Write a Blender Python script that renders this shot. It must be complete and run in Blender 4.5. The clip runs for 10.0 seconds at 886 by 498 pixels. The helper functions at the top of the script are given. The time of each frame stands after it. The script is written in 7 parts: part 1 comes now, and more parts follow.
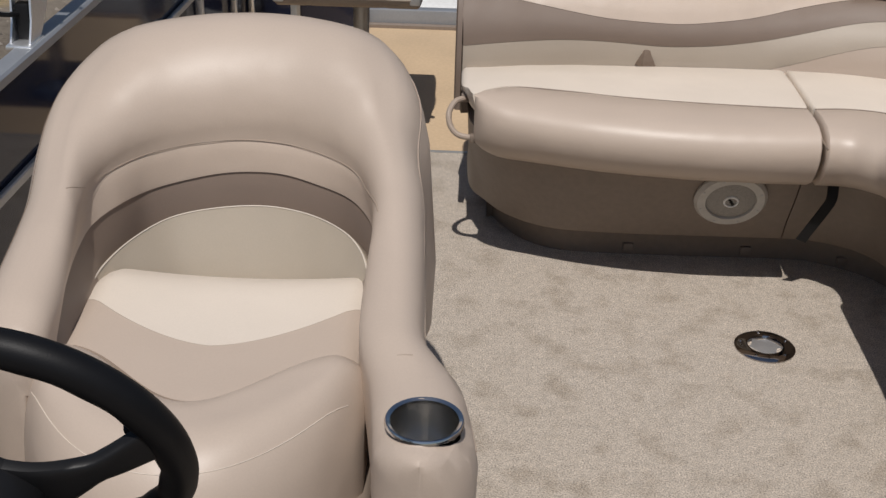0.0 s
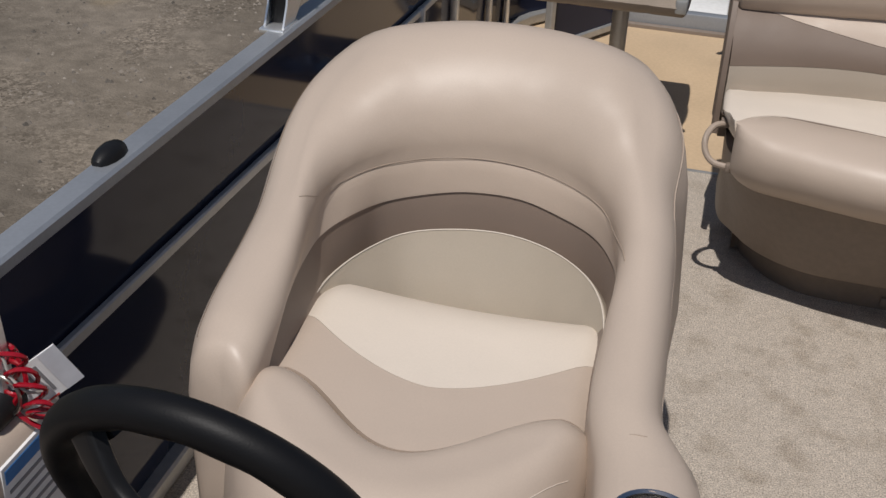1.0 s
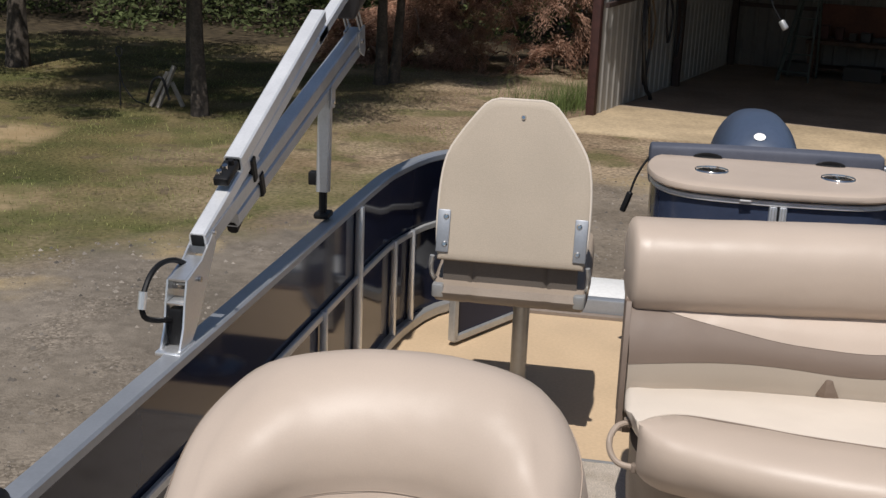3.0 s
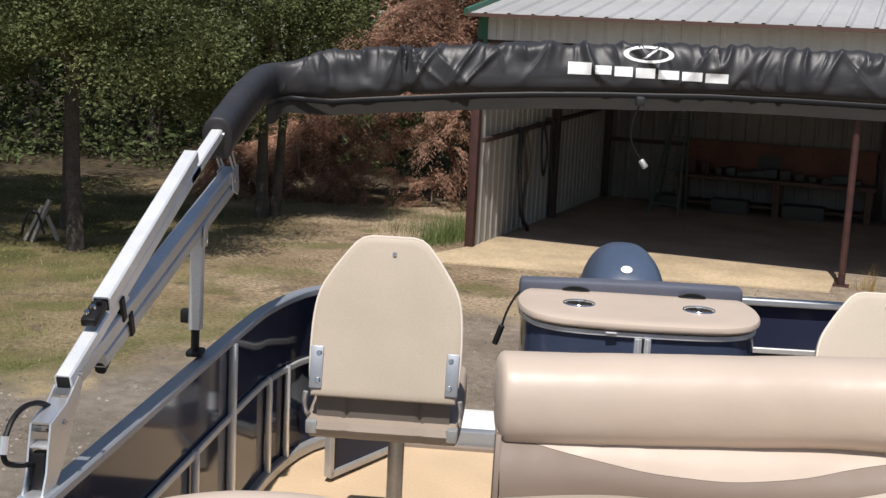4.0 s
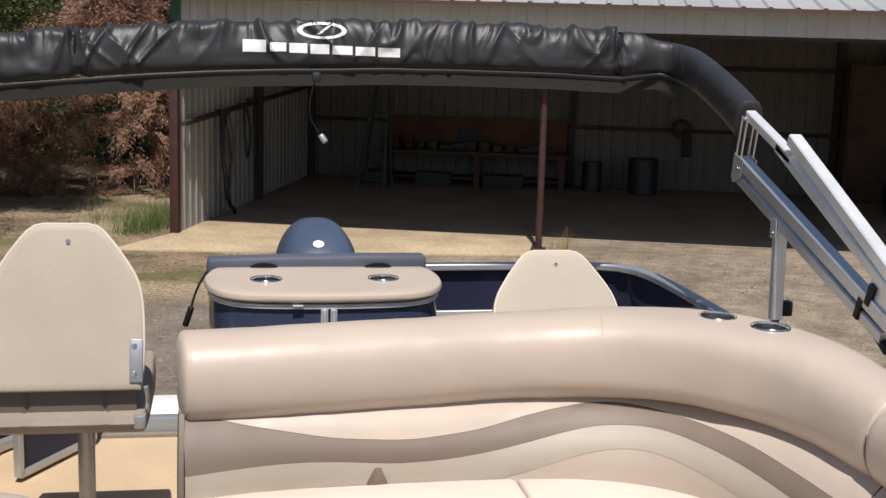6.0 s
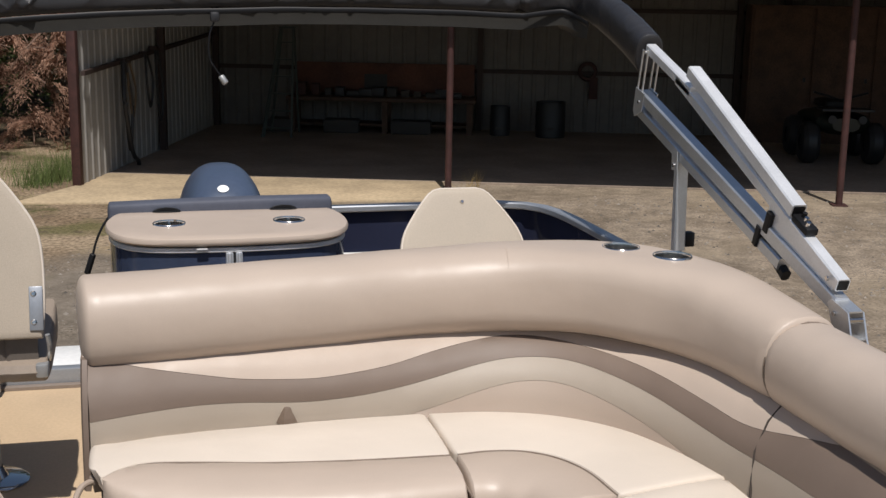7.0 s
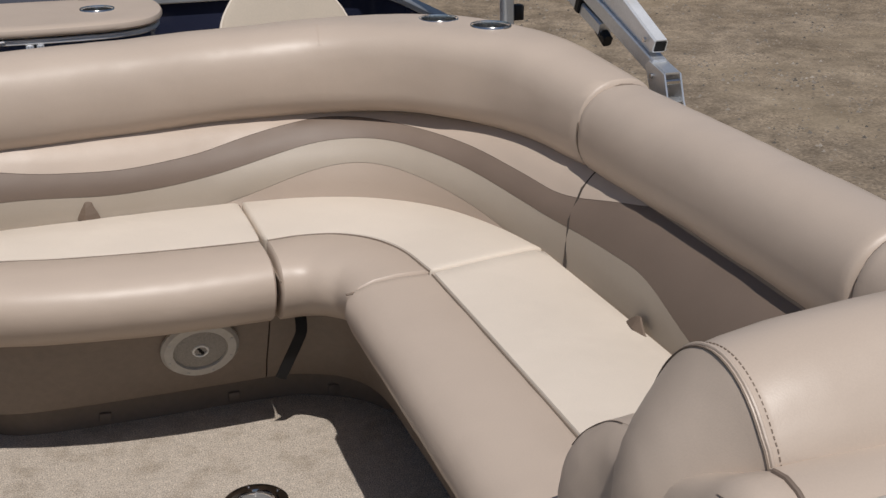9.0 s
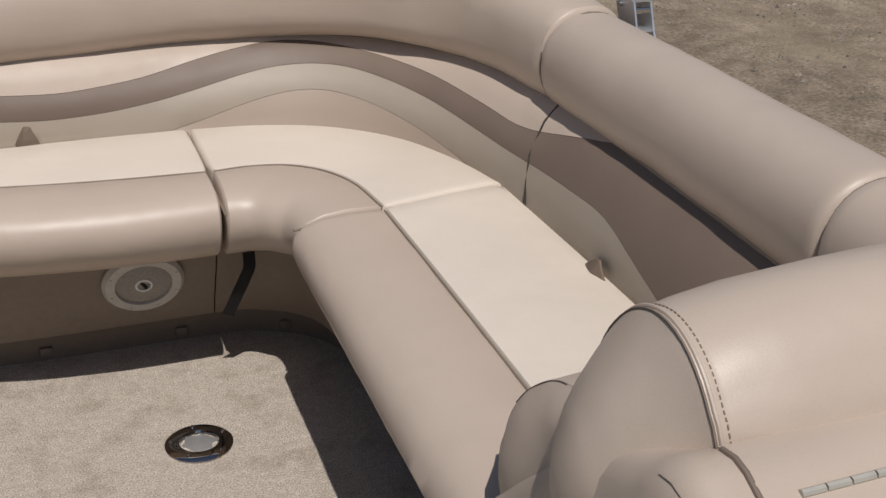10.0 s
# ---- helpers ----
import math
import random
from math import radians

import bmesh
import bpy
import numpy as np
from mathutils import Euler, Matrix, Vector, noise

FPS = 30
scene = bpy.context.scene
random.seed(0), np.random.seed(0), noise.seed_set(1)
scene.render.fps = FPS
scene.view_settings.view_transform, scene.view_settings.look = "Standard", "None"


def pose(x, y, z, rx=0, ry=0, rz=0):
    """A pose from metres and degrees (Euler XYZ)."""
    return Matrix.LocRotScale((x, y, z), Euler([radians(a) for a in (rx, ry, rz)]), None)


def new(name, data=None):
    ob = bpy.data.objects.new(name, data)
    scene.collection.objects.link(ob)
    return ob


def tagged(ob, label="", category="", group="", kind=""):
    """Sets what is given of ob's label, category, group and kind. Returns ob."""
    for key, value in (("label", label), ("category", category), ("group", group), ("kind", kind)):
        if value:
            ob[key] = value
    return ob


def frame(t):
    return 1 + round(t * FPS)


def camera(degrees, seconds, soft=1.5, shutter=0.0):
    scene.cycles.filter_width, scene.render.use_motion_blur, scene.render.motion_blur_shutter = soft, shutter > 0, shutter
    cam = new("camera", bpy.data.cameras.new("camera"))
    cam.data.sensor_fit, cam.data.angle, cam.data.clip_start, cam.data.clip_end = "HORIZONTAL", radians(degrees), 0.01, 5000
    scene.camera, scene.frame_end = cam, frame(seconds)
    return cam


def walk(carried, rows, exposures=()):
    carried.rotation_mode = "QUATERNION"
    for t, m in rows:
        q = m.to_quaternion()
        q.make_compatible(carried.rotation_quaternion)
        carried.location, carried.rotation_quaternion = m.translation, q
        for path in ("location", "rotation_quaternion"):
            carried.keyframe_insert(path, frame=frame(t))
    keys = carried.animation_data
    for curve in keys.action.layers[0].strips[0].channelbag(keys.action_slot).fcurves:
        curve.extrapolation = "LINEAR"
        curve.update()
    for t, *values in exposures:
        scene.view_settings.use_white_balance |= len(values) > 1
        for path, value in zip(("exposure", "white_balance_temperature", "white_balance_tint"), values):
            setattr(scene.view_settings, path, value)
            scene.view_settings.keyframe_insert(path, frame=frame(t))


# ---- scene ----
cam = camera(40.0, 10.0, soft=1.45)
# seconds, eye, then the turns about x, y and z in degrees
PATH = [
    (0.0, -0.3486, 0.2723, 1.4272, 62.987, -1.472, 1.999),
    (0.1, -0.3752, 0.2997, 1.4233, 62.816, -2.335, 3.816),
    (0.2, -0.3958, 0.3200, 1.4212, 62.602, -2.821, 5.342),
    (0.3, -0.4122, 0.3366, 1.4192, 62.326, -2.971, 6.568),
    (0.4, -0.4212, 0.3499, 1.4213, 61.949, -3.222, 7.874),
    (0.5, -0.4154, 0.3588, 1.4211, 61.550, -3.137, 9.144),
    (0.6, -0.4230, 0.3838, 1.4093, 61.079, -2.939, 9.785),
    (0.7, -0.4236, 0.4030, 1.4067, 60.470, -2.884, 10.895),
    (0.8, -0.4193, 0.4166, 1.4137, 60.083, -2.919, 12.090),
    (0.9, -0.4118, 0.4249, 1.4215, 60.834, -3.014, 13.333),
    (1.0, -0.3999, 0.4399, 1.4373, 61.506, -2.858, 14.385),
    (1.5, -0.3980, 0.4771, 1.4703, 63.912, -2.733, 16.751),
    (2.0, -0.4028, 0.4913, 1.4979, 66.497, -3.256, 15.445),
    (2.2, -0.4001, 0.4898, 1.5126, 68.029, -3.566, 14.210),
    (3.3, -0.3699, 0.4952, 1.5247, 76.349, -2.238, 8.367),
    (3.5, -0.3591, 0.4847, 1.5305, 77.769, -2.765, 7.117),
    (4.0, -0.3467, 0.4527, 1.5487, 80.536, -2.832, 4.462),
    (4.5, -0.3342, 0.4375, 1.5425, 81.408, -2.466, 2.033),
    (5.0, -0.2896, 0.4432, 1.5331, 80.868, -1.753, -0.888),
    (5.5, -0.2605, 0.4366, 1.5354, 80.658, -1.127, -5.526),
    (6.0, -0.2415, 0.4027, 1.5426, 80.147, -1.601, -9.179),
    (6.2, -0.2407, 0.3988, 1.5380, 79.885, -1.645, -10.431),
    (7.3, -0.2133, 0.4066, 1.5016, 76.874, -0.779, -14.206),
    (7.5, -0.2076, 0.4075, 1.4949, 76.331, -0.671, -14.603),
    (8.0, -0.1896, 0.4046, 1.4788, 75.151, -0.049, -15.742),
    (8.5, -0.1207, 0.4009, 1.4296, 72.395, 0.829, -18.467),
    (9.0, -0.0184, 0.4609, 1.4047, 68.933, 0.041, -19.287),
    (9.5, 0.0449, 0.5127, 1.4086, 66.514, 0.448, -19.352),
    (10.0, 0.0674, 0.5553, 1.3877, 65.260, -1.142, -19.878),
]
walk(cam, [(t, pose(x, y, z, rx, ry, rz)) for t, x, y, z, rx, ry, rz in PATH],
     exposures=[(0.0, -0.06), (0.5, -0.10), (1.0, -0.10), (2.0, -0.03), (3.4, 0.34), (4.2, 0.70), (4.6, 0.77), (5.0, 0.75), (5.5, 0.64), (6.2, 0.48), (7.5, 0.09), (8.5, -0.04), (9.0, -0.09), (10.0, -0.09)])

# ---- light ----
SUN_DIR = Vector((0.05, 0.52, -1.0)).normalized()
world = bpy.data.worlds.new("sky")
scene.world = world
world.use_nodes = True
wn = world.node_tree.nodes
sky = wn.new("ShaderNodeTexSky")
sky.sky_type = "NISHITA"
sky.sun_disc = False
sky.sun_elevation = math.asin(-SUN_DIR.z)
sky.sun_rotation = math.atan2(-SUN_DIR.x, -SUN_DIR.y)
wn["Background"].inputs["Strength"].default_value = 0.056
world.node_tree.links.new(sky.outputs["Color"], wn["Background"].inputs["Color"])
sun_data = bpy.data.lights.new("sun", "SUN")
sun_data.energy, sun_data.angle, sun_data.color = 3.5, radians(0.55), (1.0, 0.955, 0.915)
sun = new("sun", sun_data)
sun.rotation_mode = "QUATERNION"
sun.rotation_quaternion = SUN_DIR.to_track_quat("-Z", "Y")
sun.location = (0, -6, 12)
scene.view_settings.exposure = 0.0


# ---- materials ----
def mat(name, col, rough=0.5, metal=0.0, var=0.08, scale=3.0, fine=0.05, fine_scale=60.0, bump=0.0, bump_scale=200.0, coat=0.0, spec=0.5, hue=None, island=0.0, wrinkle=0.0):
    """Principled surface with broad and fine colour variation and a fine relief, in metres of the world."""
    m = bpy.data.materials.new(name)
    m.use_nodes = True
    nt = m.node_tree
    N, L = nt.nodes, nt.links
    b = N["Principled BSDF"]
    co = N.new("ShaderNodeNewGeometry").outputs["Position"]
    n1 = N.new("ShaderNodeTexNoise"); n1.inputs["Scale"].default_value = scale; n1.inputs["Detail"].default_value = 3
    n2 = N.new("ShaderNodeTexNoise"); n2.inputs["Scale"].default_value = fine_scale; n2.inputs["Detail"].default_value = 2
    L.new(co, n1.inputs["Vector"]); L.new(co, n2.inputs["Vector"])
    dark = [c * (1 - var) for c in col]
    lite = [min(1, c * (1 + var)) for c in (hue or col)]
    r1 = N.new("ShaderNodeValToRGB")
    r1.color_ramp.elements[0].position, r1.color_ramp.elements[1].position = 0.32, 0.68
    r1.color_ramp.elements[0].color, r1.color_ramp.elements[1].color = (*dark, 1), (*lite, 1)
    L.new(n1.outputs["Fac"], r1.inputs["Fac"])
    mul = N.new("ShaderNodeMix"); mul.data_type = "RGBA"; mul.blend_type = "MULTIPLY"; mul.inputs["Factor"].default_value = 1.0
    r2 = N.new("ShaderNodeMapRange")
    r2.inputs["From Min"].default_value, r2.inputs["From Max"].default_value = 0.3, 0.7
    r2.inputs["To Min"].default_value, r2.inputs["To Max"].default_value = 1 - fine, 1 + fine
    L.new(n2.outputs["Fac"], r2.inputs["Value"])
    comb = N.new("ShaderNodeCombineColor")
    for k in ("Red", "Green", "Blue"):
        L.new(r2.outputs["Result"], comb.inputs[k])
    L.new(r1.outputs["Color"], mul.inputs["A"]); L.new(comb.outputs["Color"], mul.inputs["B"])
    out = mul.outputs["Result"]
    if island:
        geo = N.new("ShaderNodeNewGeometry")
        mr = N.new("ShaderNodeMapRange")
        mr.inputs["To Min"].default_value, mr.inputs["To Max"].default_value = 1 - island, 1 + island
        L.new(geo.outputs["Random Per Island"], mr.inputs["Value"])
        c2 = N.new("ShaderNodeCombineColor")
        for k in ("Red", "Green", "Blue"):
            L.new(mr.outputs["Result"], c2.inputs[k])
        m2 = N.new("ShaderNodeMix"); m2.data_type = "RGBA"; m2.blend_type = "MULTIPLY"; m2.inputs["Factor"].default_value = 1.0
        L.new(out, m2.inputs["A"]); L.new(c2.outputs["Color"], m2.inputs["B"])
        out = m2.outputs["Result"]
    L.new(out, b.inputs["Base Color"])
    rr = N.new("ShaderNodeMapRange")
    rr.inputs["To Min"].default_value, rr.inputs["To Max"].default_value = max(0.02, rough * (0.72 if wrinkle else 0.85)), min(1, rough * (1.30 if wrinkle else 1.15))
    L.new(n1.outputs["Fac"], rr.inputs["Value"]); L.new(rr.outputs["Result"], b.inputs["Roughness"])
    b.inputs["Metallic"].default_value = metal
    b.inputs["Coat Weight"].default_value = coat
    b.inputs["Coat Roughness"].default_value = 0.06
    b.inputs["Specular IOR Level"].default_value = spec
    if bump:
        nb = N.new("ShaderNodeTexNoise"); nb.inputs["Scale"].default_value = bump_scale; nb.inputs["Detail"].default_value = 2
        L.new(co, nb.inputs["Vector"])
        bp = N.new("ShaderNodeBump"); bp.inputs["Strength"].default_value = bump; bp.inputs["Distance"].default_value = 0.004
        L.new(nb.outputs["Fac"], bp.inputs["Height"]); L.new(bp.outputs["Normal"], b.inputs["Normal"])
        if wrinkle:
            # soft slack and small creases of stretched vinyl
            nw = N.new("ShaderNodeTexNoise"); nw.inputs["Scale"].default_value = 11.0; nw.inputs["Detail"].default_value = 2; nw.inputs["Roughness"].default_value = 0.45
            L.new(co, nw.inputs["Vector"])
            bw = N.new("ShaderNodeBump"); bw.inputs["Strength"].default_value = wrinkle; bw.inputs["Distance"].default_value = 0.012
            L.new(nw.outputs["Fac"], bw.inputs["Height"]); L.new(bw.outputs["Normal"], bp.inputs["Normal"])
    return m


TAN = mat("tan_vinyl", (0.495, 0.405, 0.331), 0.43, var=0.03, scale=4, fine=0.02, fine_scale=400, bump=0.05, bump_scale=520, wrinkle=0.24)
CREAM = mat("cream_vinyl", (0.69, 0.608, 0.515), 0.42, var=0.03, scale=4, fine=0.02, fine_scale=400, bump=0.05, bump_scale=520, wrinkle=0.24)
GREIGE = mat("grey_beige_vinyl", (0.425, 0.370, 0.298), 0.40, var=0.03, scale=4, fine=0.02, fine_scale=400, bump=0.05, bump_scale=520, wrinkle=0.24)
BROWN = mat("brown_vinyl", (0.182, 0.136, 0.106), 0.58, var=0.05, scale=5, fine=0.02, fine_scale=400, bump=0.05, bump_scale=520, wrinkle=0.24)
PLASTIC = mat("taupe_moulded_plastic", (0.212, 0.168, 0.134), 0.5, var=0.05, scale=5, bump=0.12, bump_scale=300)
SEATBACK = mat("beige_textile_vinyl", (0.460, 0.389, 0.306), 0.62, var=0.04, scale=6, fine=0.05, fine_scale=300, bump=0.2, bump_scale=400)
STITCH = mat("seam_thread", (0.20, 0.155, 0.12), 0.7)
PIPING = mat("pale_piping", (0.62, 0.56, 0.48), 0.5)
BLACK = mat("black_plastic", (0.010, 0.010, 0.011), 0.45, bump=0.03, bump_scale=400, spec=0.25)
RUBBER = mat("black_foam_grip", (0.007, 0.007, 0.008), 0.50, var=0.2, bump=0.05, bump_scale=600, spec=0.2)
CHROME = mat("polished_steel", (0.66, 0.645, 0.62), 0.13, 1.0, var=0.03, fine=0.02)
STEEL = mat("brushed_steel", (0.46, 0.45, 0.43), 0.28, 1.0, var=0.06, scale=10, fine=0.06, fine_scale=200)
ALU = mat("anodised_aluminium", (0.80, 0.81, 0.82), 0.33, 0.82, var=0.06, scale=6, fine=0.04, fine_scale=150)
ALU_ARM = mat("bright_square_tube", (0.86, 0.865, 0.87), 0.36, 0.45, var=0.06, scale=9, fine=0.04, fine_scale=150)
ALU_SIDE = mat("brushed_square_tube", (0.62, 0.64, 0.67), 0.34, 0.75, var=0.06, scale=9, fine=0.05, fine_scale=150)
RAILM = mat("grey_anodised_rail", (0.40, 0.42, 0.45), 0.45, 0.6, var=0.06, scale=6, fine=0.04, fine_scale=150)
ALU_DULL = mat("dull_aluminium", (0.48, 0.48, 0.47), 0.42, 0.6, var=0.08, scale=6)
NAVY = mat("navy_glossy_panel", (0.022, 0.026, 0.050), 0.07, var=0.15, scale=2, fine=0.02, coat=0.0, spec=0.16)
NAVY_SOFT = mat("navy_blue_gelcoat", (0.045, 0.06, 0.105), 0.22, var=0.08, scale=4, coat=0.5)
SLATE = mat("slate_blue_plastic", (0.088, 0.096, 0.125), 0.62, var=0.06, scale=6, bump=0.1, spec=0.3)
WHITE = mat("white_paint", (0.82, 0.82, 0.80), 0.4, var=0.02)
TAG = mat("white_card", (0.78, 0.78, 0.78), 0.55, var=0.02)
GREY_INK = mat("grey_print", (0.22, 0.22, 0.23), 0.6)
RED_INK = mat("red_print", (0.45, 0.05, 0.04), 0.5)
BLUE_INK = mat("blue_print", (0.03, 0.16, 0.42), 0.5)
RED = mat("red_coiled_plastic", (0.30, 0.005, 0.014), 0.22, var=0.1)
CANVAS = mat("charcoal_canvas", (0.027, 0.026, 0.0275), 0.46, var=0.12, scale=7, fine=0.08, fine_scale=350, bump=0.2, bump_scale=300)
CANVAS_IN = mat("canvas_lining", (0.032, 0.030, 0.026), 0.85, var=0.15, scale=7, fine=0.06)
RUST = mat("red_oxide_steel", (0.052, 0.019, 0.016), 0.7, var=0.25, scale=9, fine=0.2, fine_scale=60)
SIDING = mat("white_ribbed_steel", (0.50, 0.515, 0.535), 0.5, var=0.08, scale=1.2, fine=0.03, fine_scale=12)
ROOFING = mat("galvanised_roofing", (0.39, 0.387, 0.382), 0.5, 0.1, var=0.09, scale=0.8, fine=0.05, fine_scale=9)
GREEN_TRIM = mat("green_trim_steel", (0.03, 0.12, 0.075), 0.5)
DARKWOOD = mat("weathered_board", (0.085, 0.048, 0.032), 0.8, var=0.3, scale=4, fine=0.2, fine_scale=40)
BOARD = mat("orange_brown_board", (0.115, 0.046, 0.030), 0.8, var=0.25, scale=2.5, fine=0.15, fine_scale=30)
SLAB = mat("sandy_concrete", (0.40, 0.308, 0.195), 0.9, var=0.18, scale=1.5, fine=0.15, fine_scale=25, bump=0.3, bump_scale=60)
BARK = mat("grey_bark", (0.07, 0.056, 0.044), 0.95, var=0.3, scale=7, fine=0.3, fine_scale=40, bump=0.8, bump_scale=30)
def leafy(name, through_leaf, *a, **k):
    """A thin leaf that lets part of the light through."""
    m = mat(name, *a, **k)
    N, L = m.node_tree.nodes, m.node_tree.links
    b = N["Principled BSDF"]
    tl = N.new("ShaderNodeBsdfTranslucent")
    L.new(b.inputs["Base Color"].links[0].from_socket, tl.inputs["Color"])
    mx = N.new("ShaderNodeMixShader")
    mx.inputs["Fac"].default_value = through_leaf
    L.new(b.outputs["BSDF"], mx.inputs[1]); L.new(tl.outputs["BSDF"], mx.inputs[2])
    L.new(mx.outputs["Shader"], N["Material Output"].inputs["Surface"])
    return m


LEAF = leafy("oak_leaf", 0.34, (0.120, 0.147, 0.060), 0.75, var=0.28, scale=0.7, fine=0.15, fine_scale=3, hue=(0.170, 0.188, 0.082), island=0.25, spec=0.15)
LEAF_DK = leafy("dense_leaf", 0.32, (0.092, 0.120, 0.050), 0.8, var=0.35, scale=0.4, fine=0.2, fine_scale=3, hue=(0.120, 0.144, 0.060), island=0.35, spec=0.15)
LEAF_DEAD = leafy("dead_cedar_twig", 0.30, (0.168, 0.077, 0.048), 0.9, var=0.40, scale=1.1, fine=0.2, fine_scale=6, hue=(0.41, 0.260, 0.188), island=0.35, spec=0.1)
GRASSM = mat("dry_grass_blade", (0.30, 0.25, 0.10), 0.85, var=0.3, scale=0.7, fine=0.2, fine_scale=5, hue=(0.20, 0.22, 0.075), island=0.4)
HOSE = mat("dark_hose", (0.02, 0.02, 0.022), 0.5)
YELLOW = mat("tan_rope", (0.13, 0.085, 0.045), 0.8)


def carpet_material():
    m = mat("greige_marine_carpet", (0.478, 0.412, 0.340), 0.97, var=0.11, scale=60, fine=0.46, fine_scale=290, bump=0.9, bump_scale=360, spec=0.1)
    nt = m.node_tree
    N, L = nt.nodes, nt.links
    b = N["Principled BSDF"]
    src = b.inputs["Base Color"].links[0].from_socket
    co = N.new("ShaderNodeNewGeometry").outputs["Position"]
    spots = N.new("ShaderNodeTexNoise"); spots.inputs["Scale"].default_value = 12.0; spots.inputs["Detail"].default_value = 2.0; spots.inputs["Roughness"].default_value = 0.5
    L.new(co, spots.inputs["Vector"])
    rp = N.new("ShaderNodeValToRGB")
    rp.color_ramp.elements[0].position, rp.color_ramp.elements[1].position = 0.30, 0.50
    rp.color_ramp.elements[0].color, rp.color_ramp.elements[1].color = (0.79, 0.768, 0.735, 1), (1, 1, 1, 1)
    L.new(spots.outputs["Fac"], rp.inputs["Fac"])
    mul = N.new("ShaderNodeMix"); mul.data_type = "RGBA"; mul.blend_type = "MULTIPLY"; mul.inputs["Factor"].default_value = 1.0
    L.new(src, mul.inputs["A"]); L.new(rp.outputs["Color"], mul.inputs["B"])
    L.new(mul.outputs["Result"], b.inputs["Base Color"])
    b.inputs["Sheen Weight"].default_value = 0.25
    return m


def ground_material():
    m = bpy.data.materials.new("gravel_and_dry_grass")
    m.use_nodes = True
    nt = m.node_tree
    N, L = nt.nodes, nt.links
    b = N["Principled BSDF"]
    co = N.new("ShaderNodeNewGeometry").outputs["Position"]

    def noise_tex(scale, detail=4.0):
        n = N.new("ShaderNodeTexNoise"); n.inputs["Scale"].default_value = scale; n.inputs["Detail"].default_value = detail
        L.new(co, n.inputs["Vector"])
        return n.outputs["Fac"]

    def ramp(f, a, c, p0=0.35, p1=0.65):
        r = N.new("ShaderNodeValToRGB")
        r.color_ramp.elements[0].position, r.color_ramp.elements[1].position = p0, p1
        r.color_ramp.elements[0].color, r.color_ramp.elements[1].color = (*a, 1), (*c, 1)
        L.new(f, r.inputs["Fac"])
        return r.outputs["Color"]

    def mix(a, c, f, mode="MIX"):
        x = N.new("ShaderNodeMix"); x.data_type = "RGBA"; x.blend_type = mode
        if isinstance(f, float):
            x.inputs["Factor"].default_value = f
        else:
            L.new(f, x.inputs["Factor"])
        L.new(a, x.inputs["A"]); L.new(c, x.inputs["B"])
        return x.outputs["Result"]

    def math_node(op, a, c):
        x = N.new("ShaderNodeMath"); x.operation = op
        for k, v in enumerate((a, c)):
            if isinstance(v, (int, float)):
                x.inputs[k].default_value = v
            else:
                L.new(v, x.inputs[k])
        return x.outputs["Value"]

    stones = N.new("ShaderNodeTexVoronoi"); stones.inputs["Scale"].default_value = 58.0
    L.new(co, stones.inputs["Vector"])
    # trodden grey dirt with patches of fine stones
    gravel = mix(ramp(noise_tex(0.8, 6), (0.130, 0.112, 0.091), (0.208, 0.179, 0.146), 0.32, 0.68), ramp(noise_tex(9, 6), (0.84, 0.835, 0.83), (1.15, 1.145, 1.14)), 1.0, "MULTIPLY")
    stony = mix(gravel, ramp(stones.outputs["Color"], (0.62, 0.61, 0.60), (1.42, 1.41, 1.40), 0.2, 0.8), 1.0, "MULTIPLY")
    gravel = mix(gravel, stony, ramp(noise_tex(1.7, 6), (0.12, 0.12, 0.12), (1, 1, 1), 0.50, 0.66))
    # the yard is browner, bare earth on the far side of the boat
    earth = mix(ramp(noise_tex(1.6), (0.195, 0.155, 0.115), (0.30, 0.245, 0.188)), mix(ramp(noise_tex(34, 6), (0.58, 0.57, 0.56), (1.36, 1.35, 1.33)), ramp(stones.outputs["Color"], (0.5, 0.49, 0.48), (1.6, 1.58, 1.54), 0.15, 0.85), ramp(noise_tex(2.3, 5), (0, 0, 0), (0.8, 0.8, 0.8), 0.47, 0.62)), 1.0, "MULTIPLY")
    earth = mix(earth, ramp(noise_tex(6.5, 7), (0.74, 0.73, 0.72), (1.24, 1.23, 1.21), 0.36, 0.64), 1.0, "MULTIPLY")
    sx = N.new("ShaderNodeSeparateXYZ"); L.new(co, sx.inputs["Vector"])
    side_f = N.new("ShaderNodeMapRange"); side_f.inputs["From Min"].default_value, side_f.inputs["From Max"].default_value = -1.6, 0.8
    side_f.inputs["To Max"].default_value = 0.75
    L.new(sx.outputs["X"], side_f.inputs["Value"])
    gravel = mix(gravel, earth, side_f.outputs["Result"])
    sand = ramp(noise_tex(2.2), (0.31, 0.245, 0.165), (0.42, 0.34, 0.235))
    gravel = mix(gravel, sand, math_node("MULTIPLY", ramp(noise_tex(0.55, 5), (0.05, 0.05, 0.05), (0.42, 0.42, 0.42), 0.46, 0.72), math_node("ADD", side_f.outputs["Result"], 0.22)))
    grass = mix(ramp(noise_tex(0.9), (0.070, 0.072, 0.027), (0.165, 0.130, 0.064), 0.32, 0.64), ramp(noise_tex(30), (0.55, 0.55, 0.5), (1.35, 1.35, 1.3)), 1.0, "MULTIPLY")
    grass = mix(grass, ramp(noise_tex(1.7), (0.33, 0.235, 0.13), (0.40, 0.30, 0.18)), ramp(noise_tex(0.55, 4), (0, 0, 0), (0.8, 0.8, 0.8), 0.55, 0.68))
